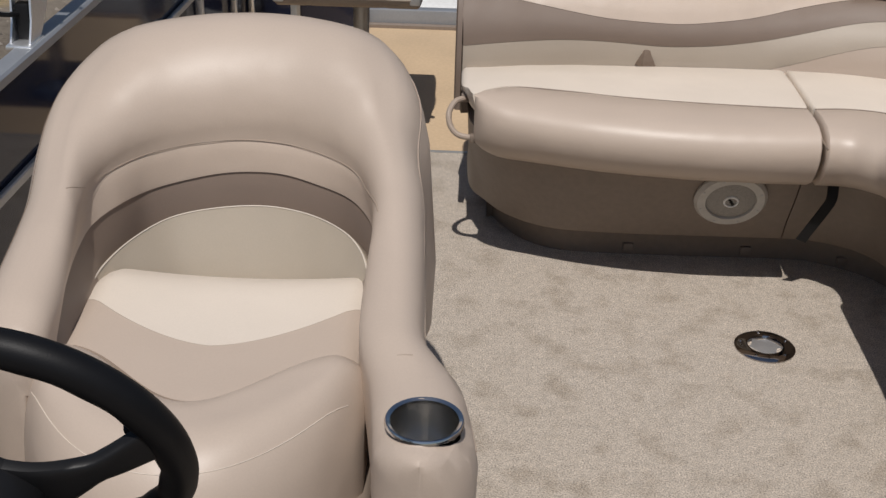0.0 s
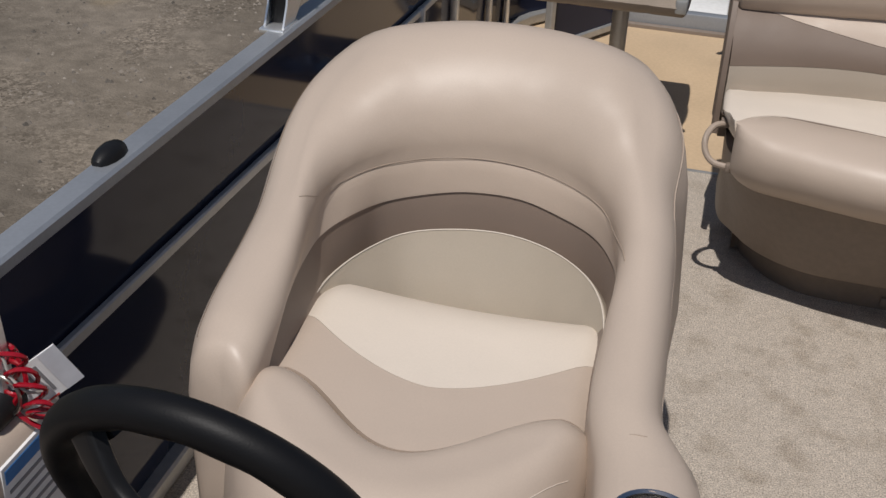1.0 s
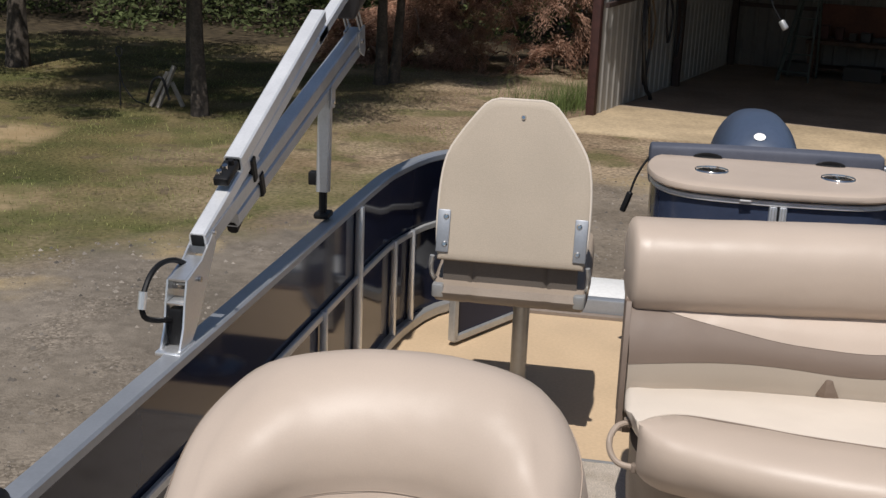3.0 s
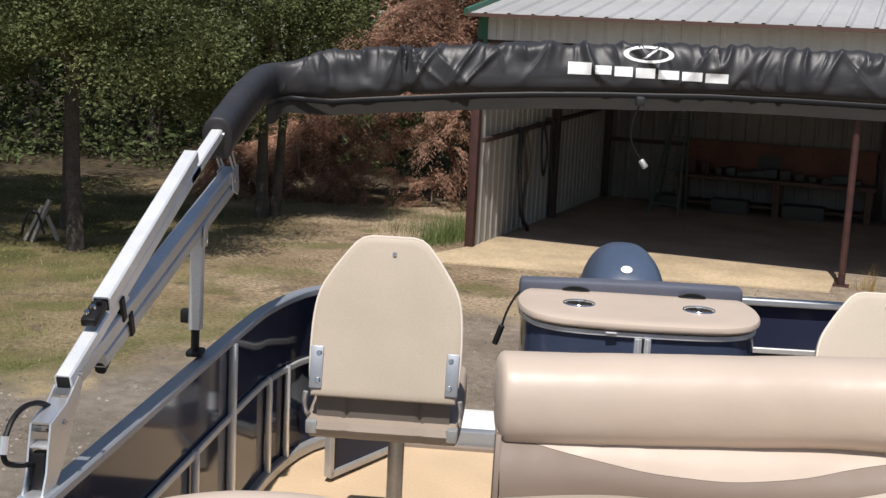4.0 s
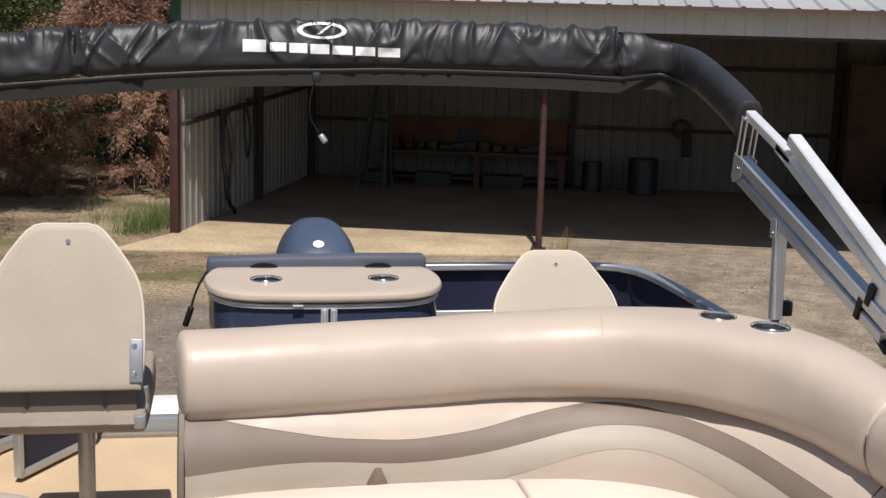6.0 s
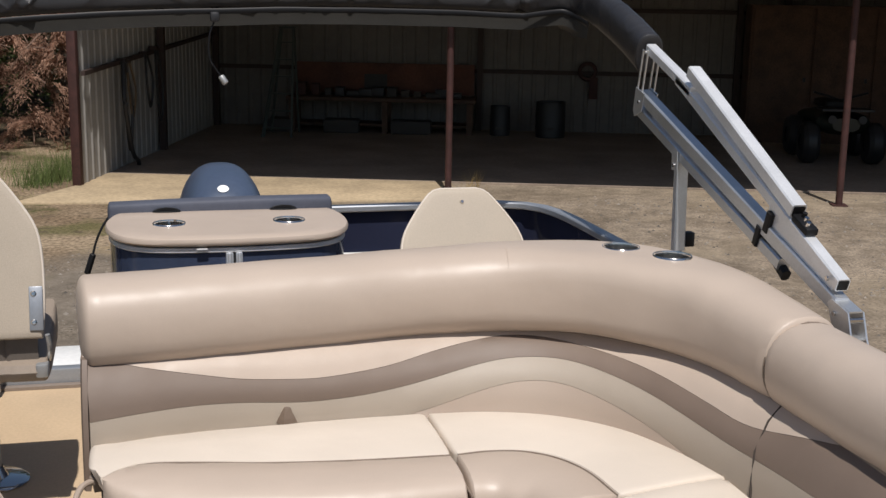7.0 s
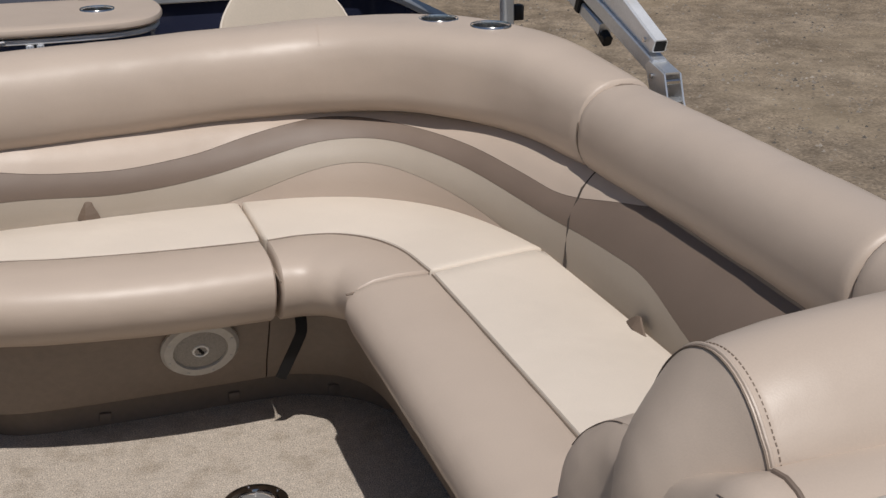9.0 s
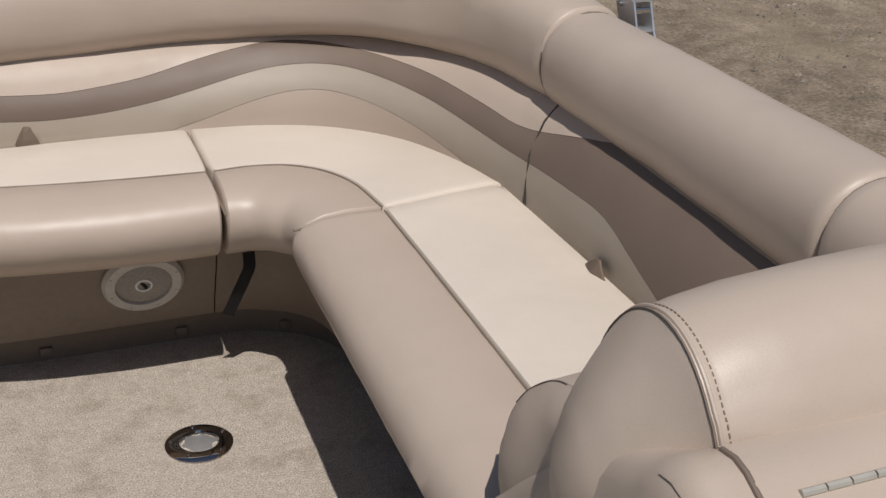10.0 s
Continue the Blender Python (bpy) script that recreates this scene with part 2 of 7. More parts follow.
    sep = N.new("ShaderNodeSeparateXYZ"); L.new(co, sep.inputs["Vector"])
    # bare trodden dirt towards the barn
    bare = N.new("ShaderNodeMapRange"); bare.inputs["From Min"].default_value, bare.inputs["From Max"].default_value = -5.6, -2.6
    L.new(math_node("ADD", sep.outputs["X"], math_node("MULTIPLY", math_node("SUBTRACT", noise_tex(0.7), 0.5), 4.0)), bare.inputs["Value"])
    grass = mix(grass, mix(ramp(noise_tex(1.3), (0.20, 0.145, 0.095), (0.33, 0.255, 0.175)), ramp(noise_tex(22), (0.52, 0.51, 0.50), (1.36, 1.35, 1.32)), 1.0, "MULTIPLY"), bare.outputs["Result"])
    wob = math_node("MULTIPLY", math_node("SUBTRACT", noise_tex(0.8), 0.5), 2.4)
    # the lawn lies beyond a slanting line towards the woods
    line = math_node("SUBTRACT", math_node("SUBTRACT", sep.outputs["Y"], math_node("MULTIPLY", sep.outputs["X"], 1.0)), 12.6)
    edge = math_node("ADD", line, wob)

    def belt(lo, mid, hi):
        """1 at mid, falling to 0 at lo and hi, counted from the lawn's edge."""
        up_, dn = N.new("ShaderNodeMapRange"), N.new("ShaderNodeMapRange")
        up_.inputs["From Min"].default_value, up_.inputs["From Max"].default_value = lo, mid
        dn.inputs["From Min"].default_value, dn.inputs["From Max"].default_value = hi, mid
        L.new(edge, up_.inputs["Value"]); L.new(edge, dn.inputs["Value"])
        return math_node("MULTIPLY", up_.outputs["Result"], dn.outputs["Result"])

    # watered green belt along the edge of the lawn, dead straw along the gravel
    green = mix(ramp(noise_tex(2.5), (0.062, 0.076, 0.024), (0.118, 0.118, 0.044)), ramp(noise_tex(34), (0.6, 0.6, 0.55), (1.3, 1.3, 1.25)), 1.0, "MULTIPLY")
    grass = mix(grass, green, ramp(noise_tex(1.5, 5), (0, 0, 0), (0.62, 0.62, 0.62), 0.53, 0.64))
    grass = mix(grass, ramp(noise_tex(14), (0.07, 0.052, 0.036), (0.13, 0.10, 0.07)), ramp(noise_tex(3.4, 5), (0, 0, 0), (0.7, 0.7, 0.7), 0.60, 0.68))
    west = N.new("ShaderNodeMapRange"); west.inputs["From Min"].default_value, west.inputs["From Max"].default_value = -1.6, -3.4
    L.new(sep.outputs["X"], west.inputs["Value"])
    grass = mix(grass, green, math_node("MULTIPLY", math_node("MULTIPLY", belt(0.0, 0.7, 2.6), west.outputs["Result"]), ramp(noise_tex(1.1), (0.2, 0.2, 0.2), (0.9, 0.9, 0.9), 0.38, 0.58)))
    straw = mix(ramp(noise_tex(3.0), (0.40, 0.29, 0.13), (0.52, 0.40, 0.22)), ramp(noise_tex(40), (0.7, 0.7, 0.7), (1.2, 1.2, 1.2)), 1.0, "MULTIPLY")
    gravel = mix(gravel, straw, math_node("MULTIPLY", belt(-0.95, -0.2, 0.5), ramp(noise_tex(0.9), (0, 0, 0), (0.8, 0.8, 0.8), 0.54, 0.66)))
    fac = N.new("ShaderNodeMapRange"); fac.inputs["From Min"].default_value, fac.inputs["From Max"].default_value = -0.35, 0.5
    L.new(edge, fac.inputs["Value"])
    # ground darkened under the woods: fallen leaves, and the woods' shade put into colour
    litter_shade = N.new("ShaderNodeMapRange"); litter_shade.inputs["From Min"].default_value, litter_shade.inputs["From Max"].default_value = 19.8, 21.6
    L.new(math_node("SUBTRACT", math_node("ADD", sep.outputs["Y"], wob), math_node("MULTIPLY", math_node("MAXIMUM", math_node("ADD", sep.outputs["X"], 1.5), 0.0), 40.0)), litter_shade.inputs["Value"])
    yard = mix(gravel, grass, fac.outputs["Result"])
    L.new(mix(yard, ramp(noise_tex(6), (0.030, 0.024, 0.016), (0.085, 0.065, 0.040)), litter_shade.outputs["Result"]), b.inputs["Base Color"])
    b.inputs["Roughness"].default_value = 0.95
    b.inputs["Specular IOR Level"].default_value = 0.15
    bp = N.new("ShaderNodeBump"); bp.inputs["Strength"].default_value = 0.45; bp.inputs["Distance"].default_value = 0.02
    L.new(math_node("ADD", noise_tex(24), noise_tex(70)), bp.inputs["Height"]); L.new(bp.outputs["Normal"], b.inputs["Normal"])
    return m


CARPET = carpet_material()
GROUND = ground_material()
DECK_TAN = mat("sand_coloured_vinyl_floor", (0.56, 0.415, 0.265), 0.65, var=0.06, scale=3, fine=0.05, fine_scale=90, bump=0.2, bump_scale=120)


# ---- builders ----
def finish(name, bm, material, smooth=True):
    bmesh.ops.recalc_face_normals(bm, faces=bm.faces)
    me = bpy.data.meshes.new(name)
    if smooth:
        for f in bm.faces:
            f.smooth = True
        for e in bm.edges:
            if len(e.link_faces) == 2 and e.calc_face_angle(0.0) > 0.62:
                e.smooth = False
    bm.to_mesh(me)
    bm.free()
    me.materials.append(material)
    return new(name, me)


def part(name, bm, material, parent, label="", smooth=True):
    """One mesh object, modelled in world coordinates, under a thing or a part."""
    ob = finish(name, bm, material, smooth)
    ob.parent = parent
    if parent.type == "EMPTY":
        ob.matrix_parent_inverse = parent.matrix_basis.inverted()
    if label:
        ob["label"] = label
    return ob


def thing(name, at, label, category, group="", kind=""):
    ob = new(name)
    ob.empty_display_size = 0.1
    ob.matrix_basis = Matrix.Translation(at)
    return tagged(ob, label, category, group, kind)


def slack(bm, amp=0.0014, scale=9.0):
    """Slight unevenness of stuffed vinyl over a finished form."""
    bm.normal_update()
    for v in bm.verts:
        k = noise.noise(v.co * scale) + 0.5 * noise.noise(v.co * scale * 2.7)
        v.co += v.normal * (amp * k)
    return bm


def box(bm, lo, hi, bevel=0.0, seg=2, m=None):
    c = [(a + b) / 2 for a, b in zip(lo, hi)]
    s = [b - a for a, b in zip(lo, hi)]
    r = bmesh.ops.create_cube(bm, size=1.0, matrix=Matrix.LocRotScale(c, None, s))
    vs = r["verts"]
    if bevel:
        es = list({e for v in vs for e in v.link_edges})
        g = bmesh.ops.bevel(bm, geom=es, offset=bevel, segments=seg, profile=0.5, affect="EDGES")
        vs = list({v for f in g["faces"] for v in f.verts} | {v for v in vs if v.is_valid})
    if m is not None:
        bmesh.ops.transform(bm, matrix=m, verts=[v for v in vs if v.is_valid])
    return bm


def boxm(lo, hi, bevel=0.0, seg=2, m=None):
    bm = bmesh.new()
    box(bm, lo, hi, bevel, seg)
    if m is not None:
        bmesh.ops.transform(bm, matrix=m, verts=bm.verts)
    return bm


def loft(rings, ends=(0.0, 0.0), n=4, bm=None, closed=False, cap=True, wrap=True):
    """Skin through rings of points; ends: how far the closing domes stand out."""
    bm = bm or bmesh.new()
    rings = [[Vector(p) for p in r] for r in rings]

    def dome(ring, nxt, depth):
        c = sum(ring, Vector()) / len(ring)
        d = (c - sum(nxt, Vector()) / len(nxt)).normalized()
        out = []
        for k in range(1, n + 1):
            a = k / n * math.pi / 2 * 0.94
            out.append([c + (p - c) * (1 - (1 - math.cos(a)) * DOME) + d * depth * math.sin(a) for p in ring])
        return out

    DOME = 0.55
    if not closed:
        if ends[0]:
            rings = dome(rings[0], rings[1], ends[0])[::-1] + rings
        if ends[1]:
            rings = rings + dome(rings[-1], rings[-2], ends[1])
    vs = [[bm.verts.new(p) for p in r] for r in rings]
    m = len(rings[0])
    last = len(vs) if closed else len(vs) - 1
    for i in range(last):
        a, b = vs[i], vs[(i + 1) % len(vs)]
        for j in range(m if wrap else m - 1):
            k = (j + 1) % m
            bm.faces.new((a[j], a[k], b[k], b[j]))
    if cap and not closed and wrap:
        for r in (vs[0], vs[-1]):
            c = bm.verts.new(sum((v.co for v in r), Vector()) / m)
            for j in range(m):
                bm.faces.new((r[j], r[(j + 1) % m], c))
    return bm


def oval(w, h, n=2.0, k=20):
    """A closed superellipse, w wide and h high."""
    out = []
    for i in range(k):
        a = 2 * math.pi * i / k
        c, s = math.cos(a), math.sin(a)
        out.append((math.copysign(abs(c) ** (2 / n), c) * w / 2, math.copysign(abs(s) ** (2 / n), s) * h / 2))
    return out


def curve_points(pts, n):
    """n points evenly along a smooth curve through pts (any dimension)."""
    P = np.array(pts, float)
    d = np.r_[0, np.cumsum(np.linalg.norm(np.diff(P, axis=0), axis=1))]
    Q = np.vstack([2 * P[0] - P[1], P, 2 * P[-1] - P[-2]])
    out = []
    for t in np.linspace(0, d[-1], n):
        i = min(int(np.searchsorted(d, t, side="right")) - 1, len(P) - 2)
        u = (t - d[i]) / (d[i + 1] - d[i])
        a, b, c, e = Q[i], Q[i + 1], Q[i + 2], Q[i + 3]
        out.append(0.5 * (2 * b + (c - a) * u + (2 * a - 5 * b + 4 * c - e) * u * u + (3 * b - a - 3 * c + e) * u ** 3))
    return [Vector(o) for o in out]


def sweep(path, prof, up=(0, 0, 1), ends=(0.0, 0.0), closed=False, bm=None, cap=True):
    """Sweep a profile of (sideways, upwards) points; prof is a list or a function of 0..1."""
    path = [Vector(p) for p in path]
    rings = []
    k = len(path)
    for i, p in enumerate(path):
        if closed:
            t = path[(i + 1) % k] - path[i - 1]
        else:
            t = path[min(i + 1, k - 1)] - path[max(i - 1, 0)]
        t.normalize()
        side = t.cross(Vector(up))
        if side.length < 1e-4:
            side = t.cross(Vector((0, 1, 0)) if abs(t.y) < 0.9 else Vector((1, 0, 0)))
        side.normalize()
        u = side.cross(t).normalized()
        pr = prof(i / (k - 1)) if callable(prof) else prof
        rings.append([p + side * a + u * b for a, b in pr])
    return loft(rings, ends, bm=bm, closed=closed, cap=cap)


def tube(path, r, k=10, up=(0, 0, 1), ends=(0.0, 0.0), closed=False, bm=None):
    return sweep(path, [(r * math.cos(2 * math.pi * i / k), r * math.sin(2 * math.pi * i / k)) for i in range(k)], up, ends, closed, bm)


def bar(a, b, w, h, up=(0, 0, 1), bevel=0.004, bm=None):
    """A straight bar of rectangular section."""
    c = bevel
    pr = [(-w / 2 + c, -h / 2), (w / 2 - c, -h / 2), (w / 2, -h / 2 + c), (w / 2, h / 2 - c), (w / 2 - c, h / 2), (-w / 2 + c, h / 2), (-w / 2, h / 2 - c), (-w / 2, -h / 2 + c)]
    return sweep([a, b], pr, up, bm=bm)


def disc(bm, centre, normal, r, depth, k=24, r2=None):
    q = Vector(normal).to_track_quat("Z", "Y").to_matrix().to_4x4()
    bmesh.ops.create_cone(bm, cap_ends=True, segments=k, radius1=r, radius2=r if r2 is None else r2, depth=depth, matrix=Matrix.Translation(centre) @ q)
    return bm


def ring_mesh(centre, normal, r_in, r_out, h, k=32):
    """A flat ring with rounded edges."""
    q = Vector(normal).to_track_quat("Z", "Y").to_matrix()
    c = Vector(centre)
    rings = []
    for i in range(k):
        a = 2 * math.pi * i / k
        d = Vector((math.cos(a), math.sin(a), 0))
        rings.append([c + q @ (d * r + Vector((0, 0, z))) for r, z in ((r_in, 0), (r_in + 0.1 * (r_out - r_in), h), (r_out - 0.25 * (r_out - r_in), h), (r_out, 0.2 * h), (r_out, -0.5 * h), (r_in, -0.5 * h))])
    return loft(rings, closed=True)


def lathe(prof, centre, axis=(0, 0, 1), k=28):
    """A turned form from (radius, height) points."""
    q = Vector(axis).to_track_quat("Z", "Y").to_matrix()
    c = Vector(centre)
    rings = [[c + q @ Vector((r * math.cos(2 * math.pi * i / k), r * math.sin(2 * math.pi * i / k), z)) for i in range(k)] for r, z in prof]
    return loft(rings, cap=False)


def prism(poly, z0, z1, bevel=0.0, seg=2):
    """An upright prism over a plan outline."""
    bm = bmesh.new()
    f = bm.faces.new([bm.verts.new((x, y, z0)) for x, y in poly])
    e = bmesh.ops.extrude_face_region(bm, geom=[f])
    bmesh.ops.translate(bm, verts=[v for v in e["geom"] if isinstance(v, bmesh.types.BMVert)], vec=(0, 0, z1 - z0))
    if bevel:
        es = [x for x in bm.edges if abs(x.verts[0].co.z - x.verts[1].co.z) < 1e-6 and x.verts[0].co.z > (z0 + z1) / 2]
        bmesh.ops.bevel(bm, geom=es, offset=bevel, segments=seg, profile=0.5, affect="EDGES")
    return bm


CUPM = mat("drawn_steel_cup", (0.72, 0.70, 0.67), 0.22, 1.0, var=0.03, fine=0.02)
RIMM = mat("satin_steel_rim", (0.66, 0.65, 0.64), 0.16, 1.0, var=0.03, fine=0.02)


def cup_holder(name, at, r, depth, label, group, lip=0.93):
    normal = (0, 0, 1)
    t = thing(name, at, label, "cup holder", group)
    part("rim", lathe([(r * lip, -0.004), (r * (lip + 0.015), 0.0008), (r * 0.955, 0.0028), (r * 0.985, 0.0026), (r * 1.005, 0.0014), (r * 1.02, -0.002)], at, normal, 36), RIMM, t)
    part("cup", lathe([(r * (lip + 0.005), -0.002), (r * (lip - 0.05), -depth), (r * 0.7, -depth - 0.004), (0.001, -depth - 0.004)], at, normal), CUPM, t)
    return t


def screw(parent, at, normal, r=0.008):
    bm = bmesh.new()
    disc(bm, Vector(at), normal, r, 0.004, 12, r * 0.6)
    return part("screw", bm, CHROME, parent)

MID = mat("mid_tan_vinyl", (0.37, 0.295, 0.235), 0.55, var=0.03, scale=4, fine=0.02, fine_scale=400, bump=0.10, bump_scale=520)


GREIGE_L = mat("grey_tan_vinyl", (0.365, 0.310, 0.250), 0.55, var=0.03, scale=4, fine=0.02, fine_scale=400, bump=0.10, bump_scale=520, wrinkle=0.24)
CREASE = mat("shadowed_crease", (0.045, 0.035, 0.028), 0.9)
TAB = mat("brown_webbing_tab", (0.15, 0.108, 0.078), 0.7, fine=0.1, fine_scale=600)


def punch(bm, centre, r, zmin, sides=20):
    """Cut a round opening for a cup into the top of a cushion."""
    c = Vector(centre)
    for i in range(sides):
        a = 2 * math.pi * i / sides
        n = Vector((math.cos(a), math.sin(a), 0))
        fs = [f for f in bm.faces if f.calc_center_median().z > zmin and (f.calc_center_median().xy - c.xy).length < r * 2.6]
        geom = fs + list({e for f in fs for e in f.edges}) + list({v for f in fs for v in f.verts})
        bmesh.ops.bisect_plane(bm, geom=geom, plane_co=c + n * r, plane_no=n, dist=1e-5)
    gone = [f for f in bm.faces if f.calc_center_median().z > zmin and (f.calc_center_median().xy - c.xy).length < r * 0.99]
    bmesh.ops.delete(bm, geom=gone, context="FACES")
    return bm


def table(rows, s):
    return float(np.interp(s, [r[0] for r in rows], [r[1] for r in rows]))


def ribbon(front, back, profile, n=40, ends=(0.0, 0.0)):
    """A cushion between two plan curves; profile: (0 front .. 1 back, height) round its section."""
    F, B = curve_points(front, n), curve_points(back, n)
    return loft([[(f.x + (b.x - f.x) * u, f.y + (b.y - f.y) * u, z) for u, z in profile] for f, b in zip(F, B)], ends)


# ---- deck and railings ----
deck = thing("floor", (0, 2.5, 0), "pontoon boat deck with greige carpet and a sand-coloured vinyl aft floor", "boat deck", kind="structure")
part("carpet", boxm((-1.24, -1.2, -0.05), (1.30, 3.722, 0.0)), CARPET, deck, "mottled greige marine carpet")
part("vinyl_floor", boxm((-1.24, 3.728, -0.05), (1.30, 5.06, -0.002)), DECK_TAN, deck, "sand-coloured smooth vinyl flooring")
part("joint_strip", boxm((-1.2, 3.719, -0.02), (1.28, 3.731, 0.004), 0.002), ALU_DULL, deck)
part("deck_frame", boxm((-1.29, -1.25, -0.16), (1.35, 5.12, -0.055)), ALU_DULL, deck)
for x in (-0.85, 0.9):
    hull = part("pontoon", tube([(x, -1.3, -0.52), (x, 5.2, -0.52)], 0.33, 24, ends=(0.2, 0.2)), ALU_DULL, deck)
    part("bunk", boxm((x - 0.3, -0.6, -1.0), (x + 0.3, 4.4, -0.80)), DARKWOOD, deck)

RAIL_L = lambda y: 0.668 - 0.010 * (y - 1.6)
MID_L = lambda y: 0.470 - 0.028 * (y - 1.7)


def rail_path(side, z, y0=-1.2, inset=0.0, stop=None):
    """Plan of a side railing with its rounded stern corner."""
    if side < 0:
        pts = [(-1.250 + inset, y0), (-1.245 + inset, 1.5), (-1.235 + inset, 3.0), (-1.225 + inset, 4.2), (-1.205 + inset, 4.55), (-1.14 + inset * 0.8, 4.83 - inset), (-1.02, 5.0 - inset), (-0.90, 5.05 - inset)]
    else:
        pts = [(1.330 - inset, y0), (1.335 - inset, 1.5), (1.345 - inset, 3.0), (1.355 - inset, 4.3), (1.345 - inset, 4.85), (1.29 - inset * 0.8, 5.05 - inset), (1.16 - inset, 5.135 - inset), (0.95, 5.135 - inset), (0.36, 5.115 - inset)]
    return [Vector((p.x, p.y, z(p.y) if callable(z) else z)) for p in curve_points(pts, 64)]


RECT = lambda w, h, c=0.005: [(-w / 2 + c, -h / 2), (w / 2 - c, -h / 2), (w / 2, -h / 2 + c), (w / 2, h / 2 - c), (w / 2 - c, h / 2), (-w / 2 + c, h / 2), (-w / 2, h / 2 - c), (-w / 2, -h / 2 + c)]


def fence(side):
    s = "starboard" if side < 0 else "port"
    t = thing("railing", (side * 1.25, 3.0, 0.0), "low boat railing of aluminium tube with glossy navy panels", "railing", "boat railings", "structure")
    zt = RAIL_L if side < 0 else (lambda y: 0.675 - 0.006 * (y - 1.6))
    part("top_rail", sweep(rail_path(side, lambda y: zt(y) - 0.013, inset=-0.011 if side < 0 else 0.0), RECT(0.046, 0.026)), RAILM, t)
    part("lower_rail", sweep(rail_path(side, 0.026, inset=0.004), RECT(0.034, 0.040)), ALU_DULL, t)
    part("middle_rail", sweep(rail_path(side, (lambda y: MID_L(y) - 0.014) if side < 0 else 0.450, inset=0.003), RECT(0.014, 0.022, 0.003)), mat("pale_aluminium_rail", (0.56, 0.56, 0.55), 0.42, 0.45), t)
    path = rail_path(side, 0.0, inset=-0.006)
    n = [Vector((p.x, p.y, 0.0)) for p in path]
    part("panel", loft([[(p.x, p.y, 0.04), (p.x, p.y, zt(p.y) - 0.022), (p.x * 1.004, p.y * 1.002, zt(p.y) - 0.022), (p.x * 1.004, p.y * 1.002, 0.04)] for p in n]), NAVY, t, "glossy navy aluminium panel")
    ys = (0.2, 4.04) if side < 0 else (0.3, 1.4, 2.6)
    inner = rail_path(side, 0.0, inset=0.008)
    for y in ys:
        p = min(inner, key=lambda q: abs(q.y - y))
        part("post", boxm((p.x - 0.012, p.y - 0.012, 0.03), (p.x + 0.012, p.y + 0.012, zt(p.y) - 0.022), 0.003), ALU, t)
    if side < 0:
        for y in (3.57, 4.50, 4.70):
            p = min(inner, key=lambda q: abs(q.y - y))
            part("short_post", boxm((p.x - 0.010, p.y - 0.010, 0.03), (p.x + 0.010, p.y + 0.010, MID_L(p.y)), 0.003), ALU, t)
    return t


fence(-1)
fence(1)

# stern gate, swung inwards, and the sill with the white swim platform behind it
gate = thing("gate", (-1.0, 4.55, 0.0), "open stern gate of aluminium tube with a navy panel", "gate")
ga, gb = Vector((-1.0, 4.56, 0.0)), Vector((-0.80, 4.93, 0.0))
for a, b, nm in ((ga + Vector((0, 0, 0.02)), ga + Vector((0, 0, 0.64)), "gate_stile"), (gb + Vector((0, 0, 0.02)), gb + Vector((0, 0, 0.64)), "gate_stile"),
                 (ga + Vector((0, 0, 0.025)), gb + Vector((0, 0, 0.025)), "gate_rail"), (ga + Vector((0, 0, 0.63)), gb + Vector((0, 0, 0.63)), "gate_rail")):
    up = (gb - ga) if nm == "gate_stile" else (0, 0, 1)
    part(nm, bar(a, b, 0.028, 0.028, up), ALU_DULL, gate)
gn = (gb - ga).cross(Vector((0, 0, 1))).normalized() * 0.003
part("panel", loft([[ga + gn + Vector((0, 0, z)) for z in (0.03, 0.62)] + [ga - gn + Vector((0, 0, z)) for z in (0.62, 0.03)], [gb + gn + Vector((0, 0, z)) for z in (0.03, 0.62)] + [gb - gn + Vector((0, 0, z)) for z in (0.62, 0.03)]]), NAVY, gate)

sill = thing("stern_sill", (-0.5, 5.08, 0.0), "bare aluminium sill across the stern gateway", "sill", kind="structure")
part("sill_bar", boxm((-1.02, 5.035, -0.05), (-0.34, 5.085, 0.066), 0.006), RAILM, sill)
part("sill_foot", boxm((-1.02, 5.0, -0.05), (-0.34, 5.033, 0.012), 0.003), PLASTIC, sill)
plat = thing("swim_platform", (-0.6, 5.25, 0.0), "white painted swim platform behind the stern gate", "platform")
part("deck_plate", boxm((-1.05, 5.09, -0.08), (-0.40, 5.38, 0.055), 0.008), WHITE, plat)
part("bracket", boxm((-0.95, 5.1, -0.5), (-0.85, 5.3, -0.081)), ALU_DULL, plat)

# ---- L-shaped lounge ----
BACK0 = [(-0.378, 3.19), (-0.10, 3.24), (0.20, 3.265), (0.42, 3.268), (0.60, 3.25), (0.76, 3.19), (0.89, 3.07), (0.97, 2.90), (1.012, 2.72), (1.02, 2.50), (1.02, 2.10), (1.015, 1.45)]
BACK1 = [(-0.386, 3.25), (-0.10, 3.29), (0.20, 3.33), (0.45, 3.362), (0.68, 3.345), (0.85, 3.265), (0.98, 3.115), (1.05, 2.93), (1.085, 2.72), (1.075, 2.45), (1.065, 2.10), (1.055, 1.45)]
CREST = [(-0.380, 3.345), (-0.10, 3.375), (0.20, 3.415), (0.45, 3.445), (0.70, 3.435), (0.92, 3.345), (1.064, 3.189), (1.137, 2.994), (1.173, 2.74)]

lounge = thing("lounge", (0.4, 3.0, 0.0), "tan and cream vinyl L-shaped boat lounge with moulded taupe base", "lounge seat")

